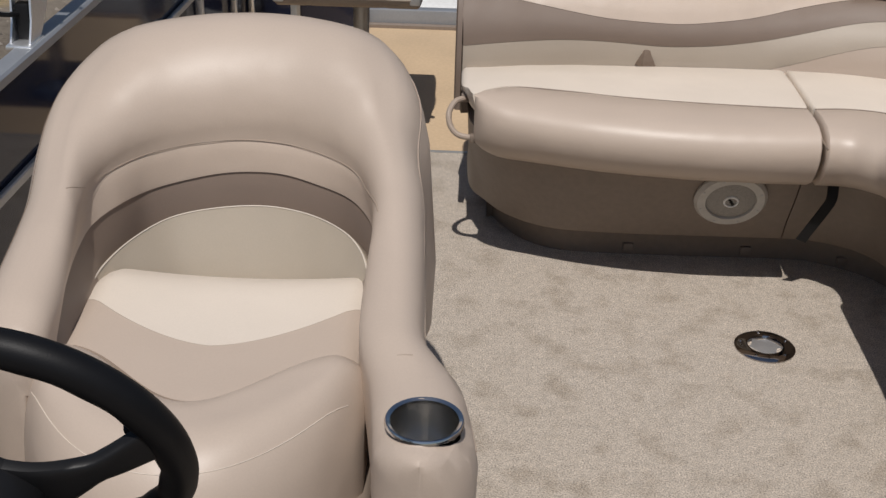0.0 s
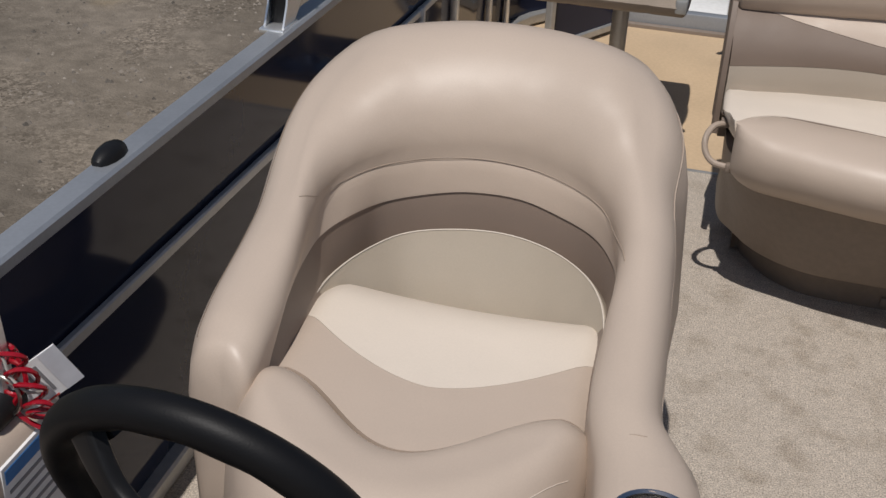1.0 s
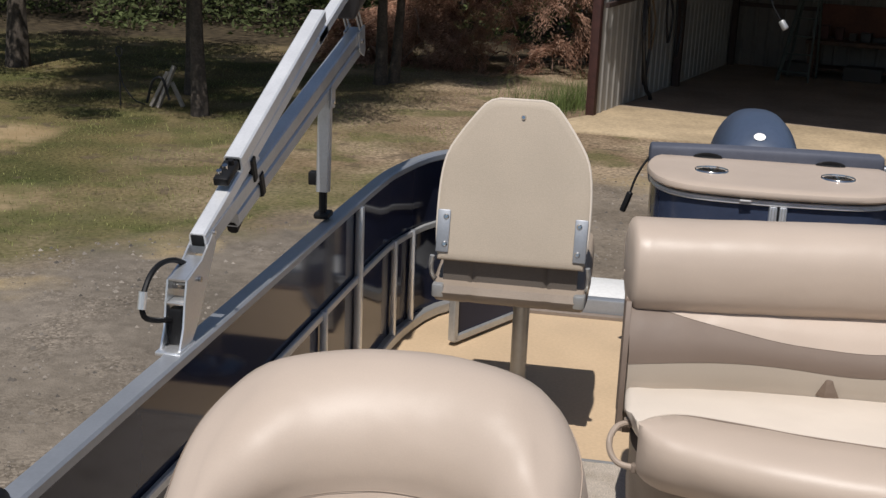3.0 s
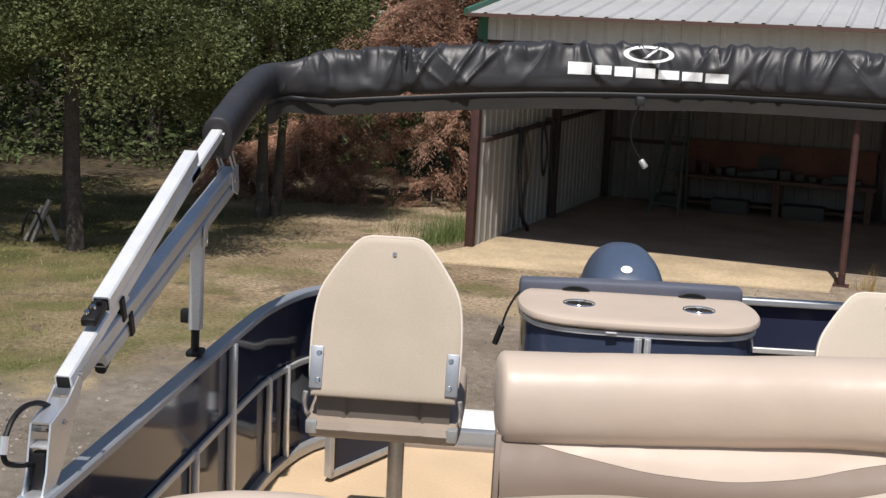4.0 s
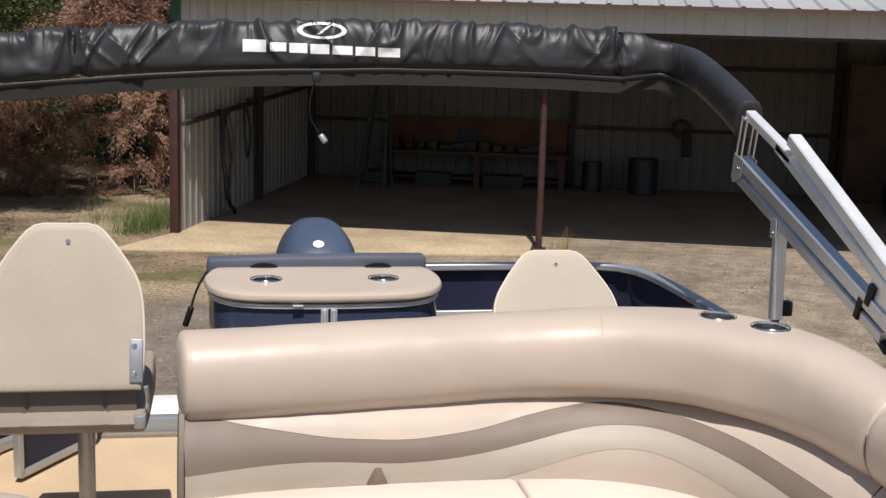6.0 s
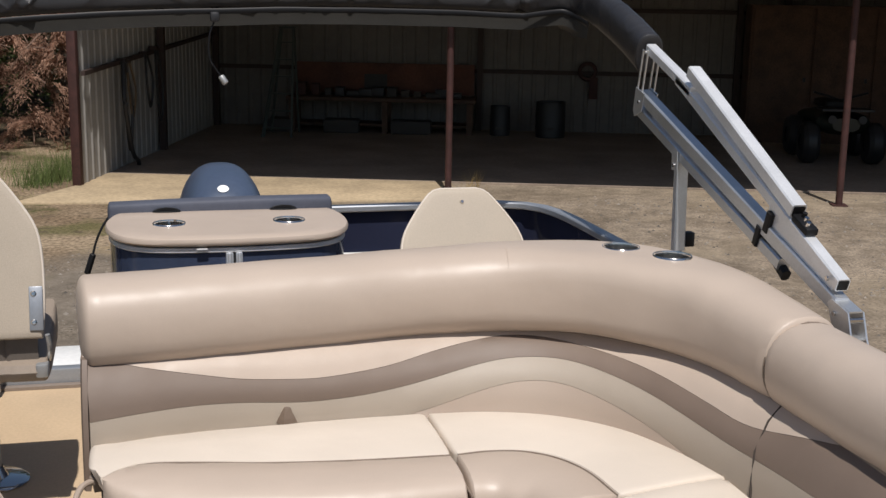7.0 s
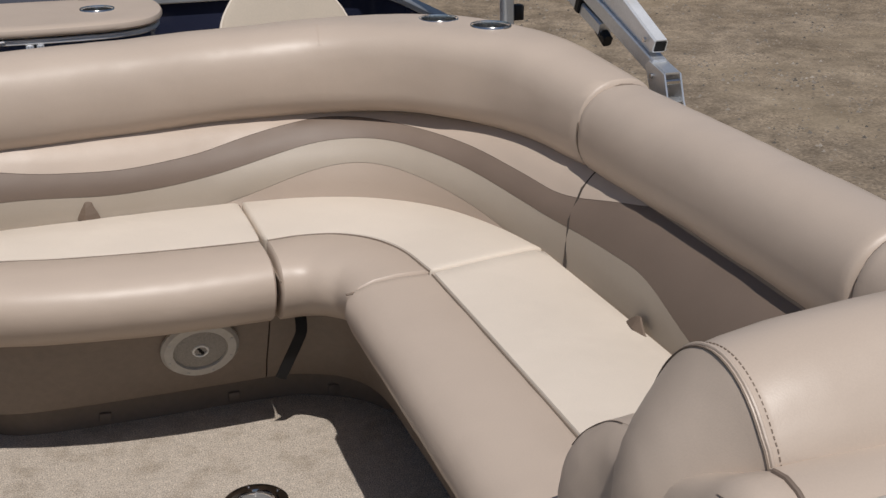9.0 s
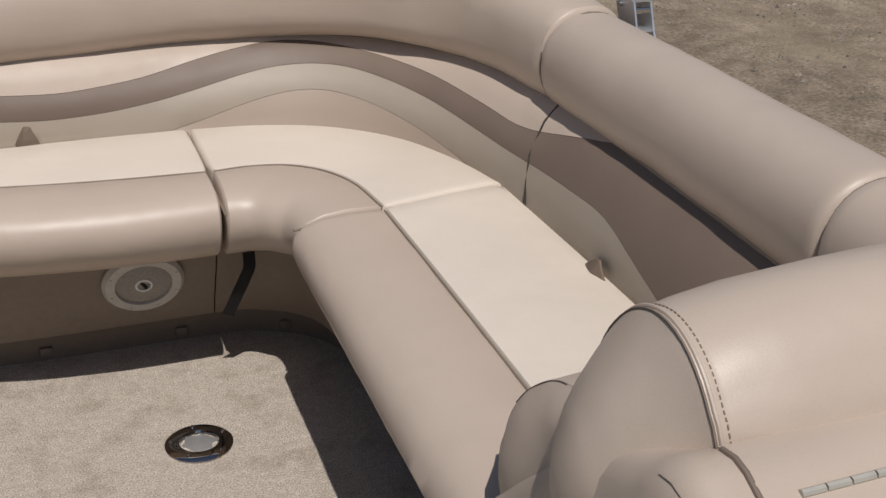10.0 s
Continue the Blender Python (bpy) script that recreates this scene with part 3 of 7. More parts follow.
ROLL = [(1.0, 0.315), (0.62, 0.308), (0.40, 0.312), (0.20, 0.332), (0.07, 0.362), (0.0, 0.398), (0.035, 0.428), (0.14, 0.450), (0.32, 0.461), (0.6, 0.465), (0.93, 0.463), (1.0, 0.457)]
PANEL = [(0.0, 0.33), (0.0, 0.455), (0.012, 0.461), (0.10, 0.463), (0.5, 0.464), (0.86, 0.461), (0.96, 0.452), (1.0, 0.435), (1.0, 0.33)]

SPLIT_A = [(-0.343, 2.956), (-0.335, 2.975), (-0.305, 3.008), (-0.24, 3.034), (-0.10, 3.012), (0.0, 2.990), (0.20, 2.966), (0.424, 2.955)]
FRONT_A = [(-0.343, 2.952), (-0.325, 2.918), (-0.285, 2.890), (-0.22, 2.866), (-0.12, 2.832), (0.0, 2.803), (0.12, 2.788), (0.25, 2.782), (0.424, 2.787)]
# the roll runs out to a rounded tip at the open end
FA, SA = curve_points(FRONT_A, 56), curve_points(SPLIT_A, 56)
tip = []
for f_, b_ in zip(FA, SA):
    g_ = min(1.0, max(0.0, (f_.x + 0.345) / 0.11))
    g_ = 0.62 + 0.38 * math.sqrt(1 - (1 - g_) ** 2)
    tip.append([(f_.x + (b_.x - f_.x) * u, f_.y + (b_.y - f_.y) * u, 0.464 - (0.464 - z) * g_) for u, z in ROLL])
part("front_roll", slack(loft(tip, (0.0, 0.008))), TAN, lounge)
END_FRONT = [(-0.360, 3.012), (-0.347, 2.968), (-0.335, 2.978), (-0.305, 3.011), (-0.24, 3.037), (-0.10, 3.015), (0.0, 2.993), (0.20, 2.969), (0.424, 2.958)]
END_BACK = [(-0.362, 3.188), (-0.349, 3.195), (-0.335, 3.20), (-0.305, 3.205), (-0.24, 3.215), (-0.10, 3.24), (0.0, 3.25), (0.20, 3.265), (0.424, 3.268)]
bm = ribbon(END_FRONT, END_BACK, PANEL, 60, (0.020, 0.010))
for v in bm.verts:
    k = max(0.0, min(1.0, (-0.325 - v.co.x) / 0.03))
    if k > 0:
        d = max(0.0, 0.458 - v.co.z) / 0.128
        v.co.z = max(v.co.z, v.co.z + k * 0.062 * d)
        v.co.x += k * 0.030 * d ** 1.6
        v.co.y += k * 0.012 * d if v.co.y < 3.1 else 0.0
part("seat_panel", slack(bm, 0.0012, 9.0), CREAM, lounge, "cream vinyl seat panel")
SPLIT_C = [(0.444, 2.955), (0.52, 2.962), (0.60, 2.945), (0.665, 2.89), (0.705, 2.80), (0.722, 2.668)]
FRONT_C = [(0.444, 2.787), (0.485, 2.782), (0.515, 2.757), (0.537, 2.735), (0.545, 2.700), (0.545, 2.655)]
BACK_C = [(0.446, 3.265), (0.60, 3.25), (0.76, 3.19), (0.89, 3.07), (0.97, 2.90), (1.012, 2.735)]
part("front_roll", slack(ribbon(FRONT_C, SPLIT_C, ROLL, 36, (0.008, 0.008))), TAN, lounge)
part("seat_panel", ribbon([(p[0] + 0.003, p[1] + 0.003) for p in SPLIT_C], BACK_C, PANEL, 36, (0.010, 0.010)), CREAM, lounge, "cream vinyl corner seat panel")
SPLIT_B = [(0.722, 2.648), (0.722, 2.2), (0.718, 1.62)]
FRONT_B = [(0.533, 2.640), (0.528, 2.2), (0.520, 1.62)]
part("front_roll", slack(ribbon(FRONT_B, SPLIT_B, ROLL, 60, (0.010, 0.01))), TAN, lounge)
part("seat_panel", ribbon([(0.726, 2.648), (0.726, 2.2), (0.722, 1.62)], [(1.012, 2.712), (1.02, 2.2), (1.016, 1.62)], PANEL, 30, (0.010, 0.01)), CREAM, lounge, "cream vinyl seat panel")
# dark seams between the panels
for pts in (SPLIT_A, SPLIT_C, SPLIT_B):
    part("seam", tube([(p.x + 0.001, p.y + 0.001, 0.4585) for p in curve_points(pts, 30)], 0.0020, 6), STITCH, lounge)
for a, b in (((0.435, 2.78, 0.43), (0.435, 3.25, 0.445)), ((0.540, 2.648, 0.44), (1.01, 2.722, 0.440))):
    part("seam", tube([a, b], 0.0025, 6), STITCH, lounge)

# moulded base with a toe kick
def base_panel(plan, foot_plan, z0=0.088, z1=0.335, n=48):
    """Moulded panel that runs from its upper edge back to a tucked-in lower edge."""
    P, Q = curve_points(plan, n), curve_points(foot_plan, n)
    rings = []
    for p, q in zip(P, Q):
        d = (p - q).normalized() if (p - q).length > 1e-4 else Vector((0, -1))
        m = p.lerp(q, 0.82)
        rings.append([(p.x, p.y, z1), (p.x + (m.x - p.x) * 0.45, p.y + (m.y - p.y) * 0.45, z0 + 0.6 * (z1 - z0)), (m.x, m.y, z0 + 0.05), (q.x + d.x * 0.006, q.y + d.y * 0.006, z0 + 0.008), (q.x, q.y, z0), (q.x - d.x * 0.03, q.y - d.y * 0.03, z0 + 0.004), (p.x - d.x * 0.04, p.y - d.y * 0.04, z1)])
    return loft(rings)


BASE_A = [(-0.362, 3.46), (-0.360, 3.25), (-0.345, 3.10), (-0.27, 2.985), (-0.16, 2.930), (0.0, 2.912), (0.2, 2.910), (0.4352, 2.915)]
FOOT_A = [(-0.352, 3.46), (-0.345, 3.28), (-0.312, 3.205), (-0.247, 3.108), (-0.144, 3.042), (0.0, 3.026), (0.2, 3.026), (0.4352, 3.030)]
BASE_B = [(0.4384, 2.915), (0.455, 2.9145), (0.50, 2.902), (0.56, 2.855), (0.59, 2.77), (0.595, 2.60), (0.595, 2.2), (0.59, 1.55)]
FOOT_B = [(0.4384, 3.030), (0.47, 3.030), (0.53, 3.018), (0.62, 2.962), (0.668, 2.850), (0.675, 2.62), (0.675, 2.2), (0.67, 1.55)]
part("base", base_panel(BASE_A, FOOT_A), PLASTIC, lounge, "taupe moulded plastic seat base")
part("base", base_panel(BASE_B, FOOT_B), PLASTIC, lounge, "taupe moulded plastic seat base")
kick = curve_points(FOOT_A[1:-1] + FOOT_B[1:], 90)
rings = []
for i, p in enumerate(kick):
    t = (kick[min(i + 1, 89)] - kick[max(i - 1, 0)]).normalized()
    o = Vector((-t.y, t.x))
    rings.append([(p.x + o.x * 0.060, p.y + o.y * 0.060, 0.0), (p.x + o.x * 0.060, p.y + o.y * 0.060, 0.105), (p.x + o.x * 0.085, p.y + o.y * 0.085, 0.105), (p.x + o.x * 0.085, p.y + o.y * 0.085, 0.0)])
part("toe_kick", loft(rings), PLASTIC, lounge)
# small clips that hold the kick to the deck
for i in (19, 29, 37, 44):
    p = kick[i]
    t = (kick[i + 1] - kick[i - 1]).normalized()
    o = Vector((-t.y, t.x)) * 0.057
    part("clip", boxm((p.x + o.x - 0.014, p.y + o.y - 0.006, 0.010), (p.x + o.x + 0.014, p.y + o.y + 0.006, 0.034), 0.004), PLASTIC, lounge)
# shell behind the backrest
P1 = curve_points(BACK1, 70)
shell = []
for i, p in enumerate(P1):
    t = (P1[min(i + 1, 69)] - P1[max(i - 1, 0)]).normalized()
    o = Vector((-t.y, t.x))
    shell.append([(max(p.x, -0.375) + o.x * d, p.y + o.y * d, z) for d, z in ((0.02, 0.30), (0.02, 0.69), (0.17, 0.69), (0.17, 0.30))])
part("back_shell", loft(shell), PLASTIC, lounge)
foot = [[(max(x, -0.30), y, z) for x, y, z in ((q[0][0], q[0][1], 0.0), (q[0][0], q[0][1], 0.31), (q[2][0], q[2][1], 0.31), (q[2][0], q[2][1], 0.0))] for q in shell]
part("back_base", loft(foot), PLASTIC, lounge)

# backrest of sewn panels in four tones that run in waves
DARK_TOP = [(0, 0.640), (0.17, 0.602), (0.35, 0.567), (0.54, 0.553), (0.72, 0.567), (0.86, 0.600), (0.98, 0.620), (1.07, 0.622), (1.2, 0.612), (1.4, 0.592), (1.55, 0.578), (1.67, 0.571), (1.72, 0.567), (1.835, 0.587), (1.995, 0.624), (2.14, 0.664), (2.4, 0.684), (3.2, 0.684)]
DARK_BOT = [(0, 0.508), (0.12, 0.516), (0.24, 0.520), (0.36, 0.515), (0.505, 0.500), (0.646, 0.504), (0.78, 0.522), (0.92, 0.556), (0.98, 0.570), (1.06, 0.579), (1.14, 0.581), (1.2, 0.577), (1.28, 0.566), (1.38, 0.552), (1.48, 0.540), (1.58, 0.528), (1.7, 0.520), (1.79, 0.524), (1.95, 0.537), (2.06, 0.544), (2.125, 0.547), (2.2, 0.535), (2.3, 0.506), (2.44, 0.45), (2.57, 0.40), (3.2, 0.398)]
LITE_BOT = [(0, 0.40), (0.66, 0.40), (0.73, 0.430), (0.80, 0.454), (0.862, 0.469), (0.922, 0.492), (1.0, 0.514), (1.06, 0.528), (1.14, 0.531), (1.22, 0.521), (1.3, 0.504), (1.38, 0.486), (1.46, 0.470), (1.55, 0.448), (1.67, 0.412), (1.75, 0.40), (3.2, 0.40)]
P0 = curve_points(BACK0, 150)
P1 = curve_points(BACK1, 150)
S0 = [0.0]
for a, b in zip(P0, P0[1:]):
    S0.append(S0[-1] + (b - a).length)


def smooth_table(rows):
    """Values of a table at each station of the backrest, softened along it."""
    v = np.array([table(rows, s) for s in S0])
    for _ in range(8):
        v[1:-1] = (v[:-2] + 2 * v[1:-1] + v[2:]) / 4
    return v


def back_point(i, z, d=0.0):
    u = (z - 0.45) / 0.17
    bulge = 0.022 * math.sin(math.pi * min(1, max(0, u)))
    p = P0[i].lerp(P1[i], u)
    t = (P0[min(i + 1, 149)] - P0[max(i - 1, 0)]).normalized()
    o = Vector((t.y, -t.x))
    d -= 0.9 * max(0.0, z - 0.612)
    return Vector((p.x + o.x * (d + bulge), p.y + o.y * (d + bulge), z))


def band(lo, hi, i0, i1, material, label):
    rings = []
    for i in range(i0, i1):
        if hi[i] - lo[i] < 0.004:
            a = b = (hi[i] + lo[i]) / 2
            a -= 0.002; b += 0.002
        else:
            a, b = lo[i], hi[i]
        zs = [a + (b - a) * k / 6 for k in range(7)]
        fr = [back_point(i, z, 0.0015 + 0.0045 * math.sin(math.pi * (0.08 + 0.84 * k / 6))) for k, z in enumerate(zs)]
        rings.append(fr + [back_point(i, b, -0.03), back_point(i, a, -0.03)])
    part("back_panel", loft(rings), material, lounge, label)


v_top = np.full(150, 0.685)
v_dt, v_db, v_lb, v_lo = smooth_table(DARK_TOP), smooth_table(DARK_BOT), smooth_table(LITE_BOT), np.full(150, 0.395)
split_i = min(range(150), key=lambda i: abs(S0[i] - 1.80))
for i0, i1 in ((0, split_i + 1), (split_i, 150)):
    band(v_dt, v_top, i0, i1, TAN, "pale tan vinyl back panel")
    band(v_db, v_dt - 0.001, i0, i1, BROWN, "dark brown vinyl wave panel")
    band(v_lb, v_db - 0.001, i0, i1, GREIGE_L, "grey-beige vinyl wave panel")
    band(v_lo, v_lb - 0.001, i0, i1, MID, "mid tan vinyl back panel")
part("seam", tube([back_point(split_i, z, 0.004) for z in (0.42, 0.48, 0.54, 0.60, 0.63)], 0.0035, 6), CREASE, lounge)

# moulded cheek that closes the open end of the backrest
cheek = [(3.178, 0.42), (3.182, 0.50), (3.200, 0.56), (3.225, 0.61), (3.25, 0.64), (3.42, 0.64), (3.42, 0.34), (3.18, 0.34)]
part("end_cheek", loft([[(x, y + e, z) for y, z in cheek] for x, e in ((-0.380, 0.004), (-0.392, 0.006), (-0.396, 0.014))]), BROWN, lounge)

# rolled bolster round the corner, then two straight lengths along the side
def bolster_profile(u):
    c = math.exp(-((u - 0.70) / 0.17) ** 2)
    e = max(0.0, (u - 0.86) / 0.14)
    g = min(1.0, max(0.0, (u - 0.74) / 0.10))
    w, h, n = 0.230 + 0.080 * c - 0.010 * e - 0.024 * g, 0.228 - 0.008 * c - 0.018 * e, 2.35 + 1.4 * c
    return oval(w, h, n, 32)


crest = curve_points(CREST, 72)
zc = lambda u: 0.705 + 0.022 * min(1, u / 0.6) + 0.014 * math.exp(-((u - 0.68) / 0.16) ** 2) - 0.018 * max(0.0, (u - 0.84) / 0.16) ** 1.3
bm = sweep([(p.x, p.y, zc(i / 71)) for i, p in enumerate(crest)], bolster_profile, ends=(0.022, 0.014))
CUP_L, CUP_R = (0.974, 3.332, 0.850), (1.068, 3.216, 0.849)
for c in (CUP_L, CUP_R):
    punch(bm, c, 0.044, 0.79)
part("bolster", slack(bm, 0.0018, 7.0), TAN, lounge, "rolled tan vinyl back bolster")
for y0, y1 in ((2.712, 1.80), (1.776, 0.9)):
    P = curve_points([(1.179 - 0.01 * (2.71 - y0), y0), (1.178 - 0.01 * (2.71 - y0), (y0 + y1) / 2), (1.17 - 0.015 * (2.71 - y0), y1)], 60)
    part("bolster", slack(sweep([(p.x - 0.004, p.y, 0.704) for p in P], oval(0.208, 0.203, 2.25, 32), ends=(0.020, 0.020)), 0.0018, 7.0), TAN, lounge, "rolled tan vinyl back bolster")
for x, y, z, q in ((1.175, 2.726, 0.706, (0, 1, 0)), (1.174, 1.788, 0.704, (0, 1, 0))):
    prof = oval(0.198, 0.190, 2.25, 32)
    part("seam", tube([(x + a, y, z + b) for a, b in prof], 0.0035, 6, up=(0, 1, 0), closed=True), STITCH, lounge)
# faint stitched creases on the long bolster
for u in (0.545,):
    i = int(u * 71)
    t = (crest[i + 1] - crest[i - 1]).normalized()
    sd = Vector((t.y, -t.x, 0))
    pr = bolster_profile(u)
    pts = [Vector((crest[i].x, crest[i].y, zc(u))) + sd * (abs(a) * 1.004) + Vector((0, 0, b * 1.004)) for a, b in pr[3:8]]
    part("stitch_line", tube(pts, 0.0005, 5, up=(t.x, t.y, 0)), TAN, lounge)
cup_holder("cup_holder", CUP_L, 0.050, 0.075, "stainless cup holder let into the corner of the bolster", "lounge cup holders")
cup_holder("cup_holder", CUP_R, 0.050, 0.075, "stainless cup holder let into the corner of the bolster", "lounge cup holders")

# pull tabs at the back of the cushions
ta, td = Vector((0.083, 3.258, 0.455)), Vector((1, 0.04, 0))
to = Vector((td.y, -td.x, 0))
rings = []
for z, w0, w1, depth in ((0.0, -0.029, 0.027, 0.030), (0.012, -0.024, 0.022, 0.026), (0.024, -0.017, 0.016, 0.018), (0.036, -0.010, 0.012, 0.009), (0.041, -0.006, 0.010, 0.003)):
    c = ta + Vector((0, 0, z))
    rings.append([c + td * w0 - to * 0.004, c + td * w0 + to * 0.001, c + td * (w0 * 0.3) + to * depth, c + td * w1 + to * (depth * 0.55), c + td * w1 - to * 0.004])
part("pull_tab", loft(rings), TAB, lounge, smooth=False)
# the other one stands folded over against the back panel
rings = []
for y, z0, z1, dx in ((2.322, 0.444, 0.449, 0.0), (2.312, 0.443, 0.459, 0.001), (2.296, 0.443, 0.472, 0.003), (2.281, 0.443, 0.481, 0.006), (2.270, 0.443, 0.482, 0.008), (2.262, 0.443, 0.474, 0.004), (2.250, 0.443, 0.462, 0.001), (2.236, 0.443, 0.450, 0.0)):
    m = (z0 + z1) / 2
    rings.append([(0.992 - dx * 0.2, y, z0), (0.990 - dx, y, m), (0.994 + dx * 0.4, y, z1), (0.998 + dx * 0.4, y, z1), (0.996 - dx * 0.6, y, m), (0.997, y, z0)])
part("pull_tab", loft(rings), TAB, lounge)

# speaker, grab handle and hold-down strap on the base
spk = Vector((0.279, 2.950, 0.226))
sn = Vector((0, -1, -0.42)).normalized()
speaker = thing("speaker", spk, "round white marine speaker with a perforated grille on the seat base", "speaker")
part("ring", ring_mesh(spk, sn, 0.058, 0.087, 0.010, 40), mat("off_white_plastic", (0.50, 0.475, 0.43), 0.45), speaker)
part("grille", lathe([(0.060, 0.004), (0.050, 0.007), (0.030, 0.008), (0.0005, 0.008)], spk, sn, 36), mat("grey_beige_mesh", (0.30, 0.28, 0.25), 0.6, fine=0.3, fine_scale=500), speaker)
part("badge_ring", ring_mesh(spk + sn * 0.008, sn, 0.014, 0.019, 0.003, 24), WHITE, speaker)
bm = bmesh.new()
for dx, dz in ((-0.004, 0.006), (0.004, -0.006), (0.0, 0.0)):
    disc(bm, spk + sn * 0.009 + Vector((dx, 0, dz)), sn, 0.004, 0.003, 10)
part("badge", bm, BLACK, speaker)
for k in range(8):
    a = math.pi * (k + 0.5) / 4
    bm = bmesh.new()
    u = Vector((1, 0, 0)); v = sn.cross(u)
    disc(bm, spk + sn * 0.010 + (u * math.cos(a) + v * math.sin(a)) * 0.074, sn, 0.003, 0.003, 8)
    part("screw", bm, ALU_DULL, speaker)
handle = thing("grab_handle", (-0.36, 3.03, 0.36), "beige moulded grab handle on the end of the lounge", "handle")
part("loop", tube(curve_points([(-0.366, 3.045, 0.424), (-0.390, 3.025, 0.420), (-0.403, 3.003, 0.400), (-0.399, 2.988, 0.374), (-0.380, 2.978, 0.355), (-0.345, 2.972, 0.350)], 22), 0.0072, 10, ends=(0.004, 0.004)), MID, handle)
for p in ((-0.366, 3.048, 0.424), (-0.342, 2.972, 0.350)):
    part("mount", boxm([q - 0.010 for q in p], [q + 0.010 for q in p], 0.004), PLASTIC, handle)
strap = thing("strap", (0.48, 2.9, 0.2), "black webbing hold-down strap hanging from the seat base", "strap")
SP = curve_points([(0.492, 2.886, 0.335), (0.494, 2.874, 0.275), (0.486, 2.878, 0.245), (0.464, 2.885, 0.195), (0.446, 2.895, 0.150)], 16)
part("webbing", sweep(SP, RECT(0.026, 0.004, 0.001), up=(0, 1, 0)), BLACK, strap)

# reclining end back of the lounge, seen from its inboard end
recl = thing("recliner_back", (0.85, 1.5, 0.0), "padded tan vinyl reclining seat back with piped end", "seat back")
# two lobes: the tall back and the low front roll, with a valley between
OUT = [(1.745, 0.400), (1.768, 0.490), (1.754, 0.552), (1.713, 0.610), (1.663, 0.654), (1.620, 0.681), (1.582, 0.694), (1.556, 0.708), (1.546, 0.732), (1.536, 0.764), (1.513, 0.806), (1.481, 0.840), (1.449, 0.858), (1.414, 0.864), (1.379, 0.856), (1.350, 0.838), (1.328, 0.815), (1.310, 0.790), (1.298, 0.730), (1.290, 0.600), (1.290, 0.400)]
outl = curve_points(OUT, 84)
cy, cz = 1.50, 0.61


def grown(k, x, lift=0.0):
    return [Vector((x, cy + (p.x - cy) * k, cz + (p.y - cz) * k + lift * max(0.0, (p.y - cz) / 0.25))) for p in outl]


rings = [grown(0.985, 0.612), grown(0.998, 0.6078), grown(1.003, 0.6082), grown(1.006, 0.612), grown(1.007, 0.618), grown(1.0062, 0.6200), grown(1.010, 0.626), grown(1.022, 0.645, 0.003), grown(1.030, 0.70, 0.011), grown(1.032, 0.80, 0.020), grown(1.026, 1.00, 0.033), grown(1.01, 1.045, 0.028)]
part("cushion", slack(loft(rings), 0.0012, 8.0), TAN, recl)
rings = []
for k in (0.08, 0.25, 0.42, 0.58, 0.72, 0.83, 0.91, 0.965, 0.995, 1.0):
    ring = []
    for p in grown(k, 0.0):
        tall = math.exp(-((p.y - 1.425) / 0.11) ** 2 - ((p.z - 0.69) / 0.15) ** 2)
        low = math.exp(-((p.y - 1.655) / 0.085) ** 2 - ((p.z - 0.54) / 0.14) ** 2)
        x = 0.6078 - (1 - k ** 4) * (0.016 + 0.078 * tall + 0.046 * low)
        ring.append(Vector((x, p.y, p.z)))
    rings.append(ring)
part("end_panel", slack(loft(rings), 0.0012, 11.0), TAN, recl, "puffed tan vinyl end panel")
a, b = 28, 72
part("seam", tube(grown(1.001, 0.6068)[a:b], 0.0013, 6, up=(1, 0, 0)), STITCH, recl)
part("piping", tube(grown(1.0070, 0.6120)[a:b], 0.0026, 8, up=(1, 0, 0)), TAN, recl, "tan piped edge")
part("seam", tube(grown(0.998, 0.6065)[14:27], 0.0007, 6, up=(1, 0, 0)), STITCH, recl)
edge = grown(1.0088, 0.6205)
for k in range(a + 6, b - 1):
    for u in (0.0, 0.5):
        q0, q1 = edge[k].lerp(edge[k + 1], u), edge[k].lerp(edge[k + 1], u + 0.3)
        part("stitch", tube([q0, q1], 0.0008, 5, up=(1, 0, 0)), STITCH, recl)
# soft pad that closes the seat box below it, and the lid with its hinge
PAD = [(1.76, 0.36), (1.70, 0.465), (1.625, 0.548), (1.535, 0.634), (1.470, 0.696), (1.425, 0.730), (1.370, 0.760), (1.330, 0.778), (1.300, 0.796), (1.268, 0.801), (1.236, 0.788), (1.16, 0.755), (1.07, 0.66), (1.02, 0.50), (1.0, 0.36)]
pad = curve_points(PAD, 60)
low = lambda k, x: [Vector((x, 1.38 + (p.x - 1.38) * k, 0.46 + (p.y - 0.46) * k)) for p in pad]
part("end_pad", slack(loft([low(0.6, 0.526), low(0.80, 0.530), low(0.90, 0.537), low(0.955, 0.546), low(0.985, 0.556), low(1.0, 0.570), low(1.002, 0.585), low(0.999, 0.6035)]), 0.0012, 8.0), TAN, recl)
part("stitch_line", tube(low(0.9575, 0.5458)[31:39], 0.0006, 6, up=(1, 0, 0)), MID, recl)
part("body", boxm((0.605, 1.10, 0.05), (1.05, 1.76, 0.44), 0.03, 3), PLASTIC, recl)
LID = [(1.330, 0.74), (1.318, 0.778), (1.302, 0.797), (1.275, 0.803), (1.245, 0.796), (1.232, 0.787), (1.222, 0.783), (1.17, 0.76), (1.09, 0.70), (1.06, 0.60), (1.33, 0.60)]
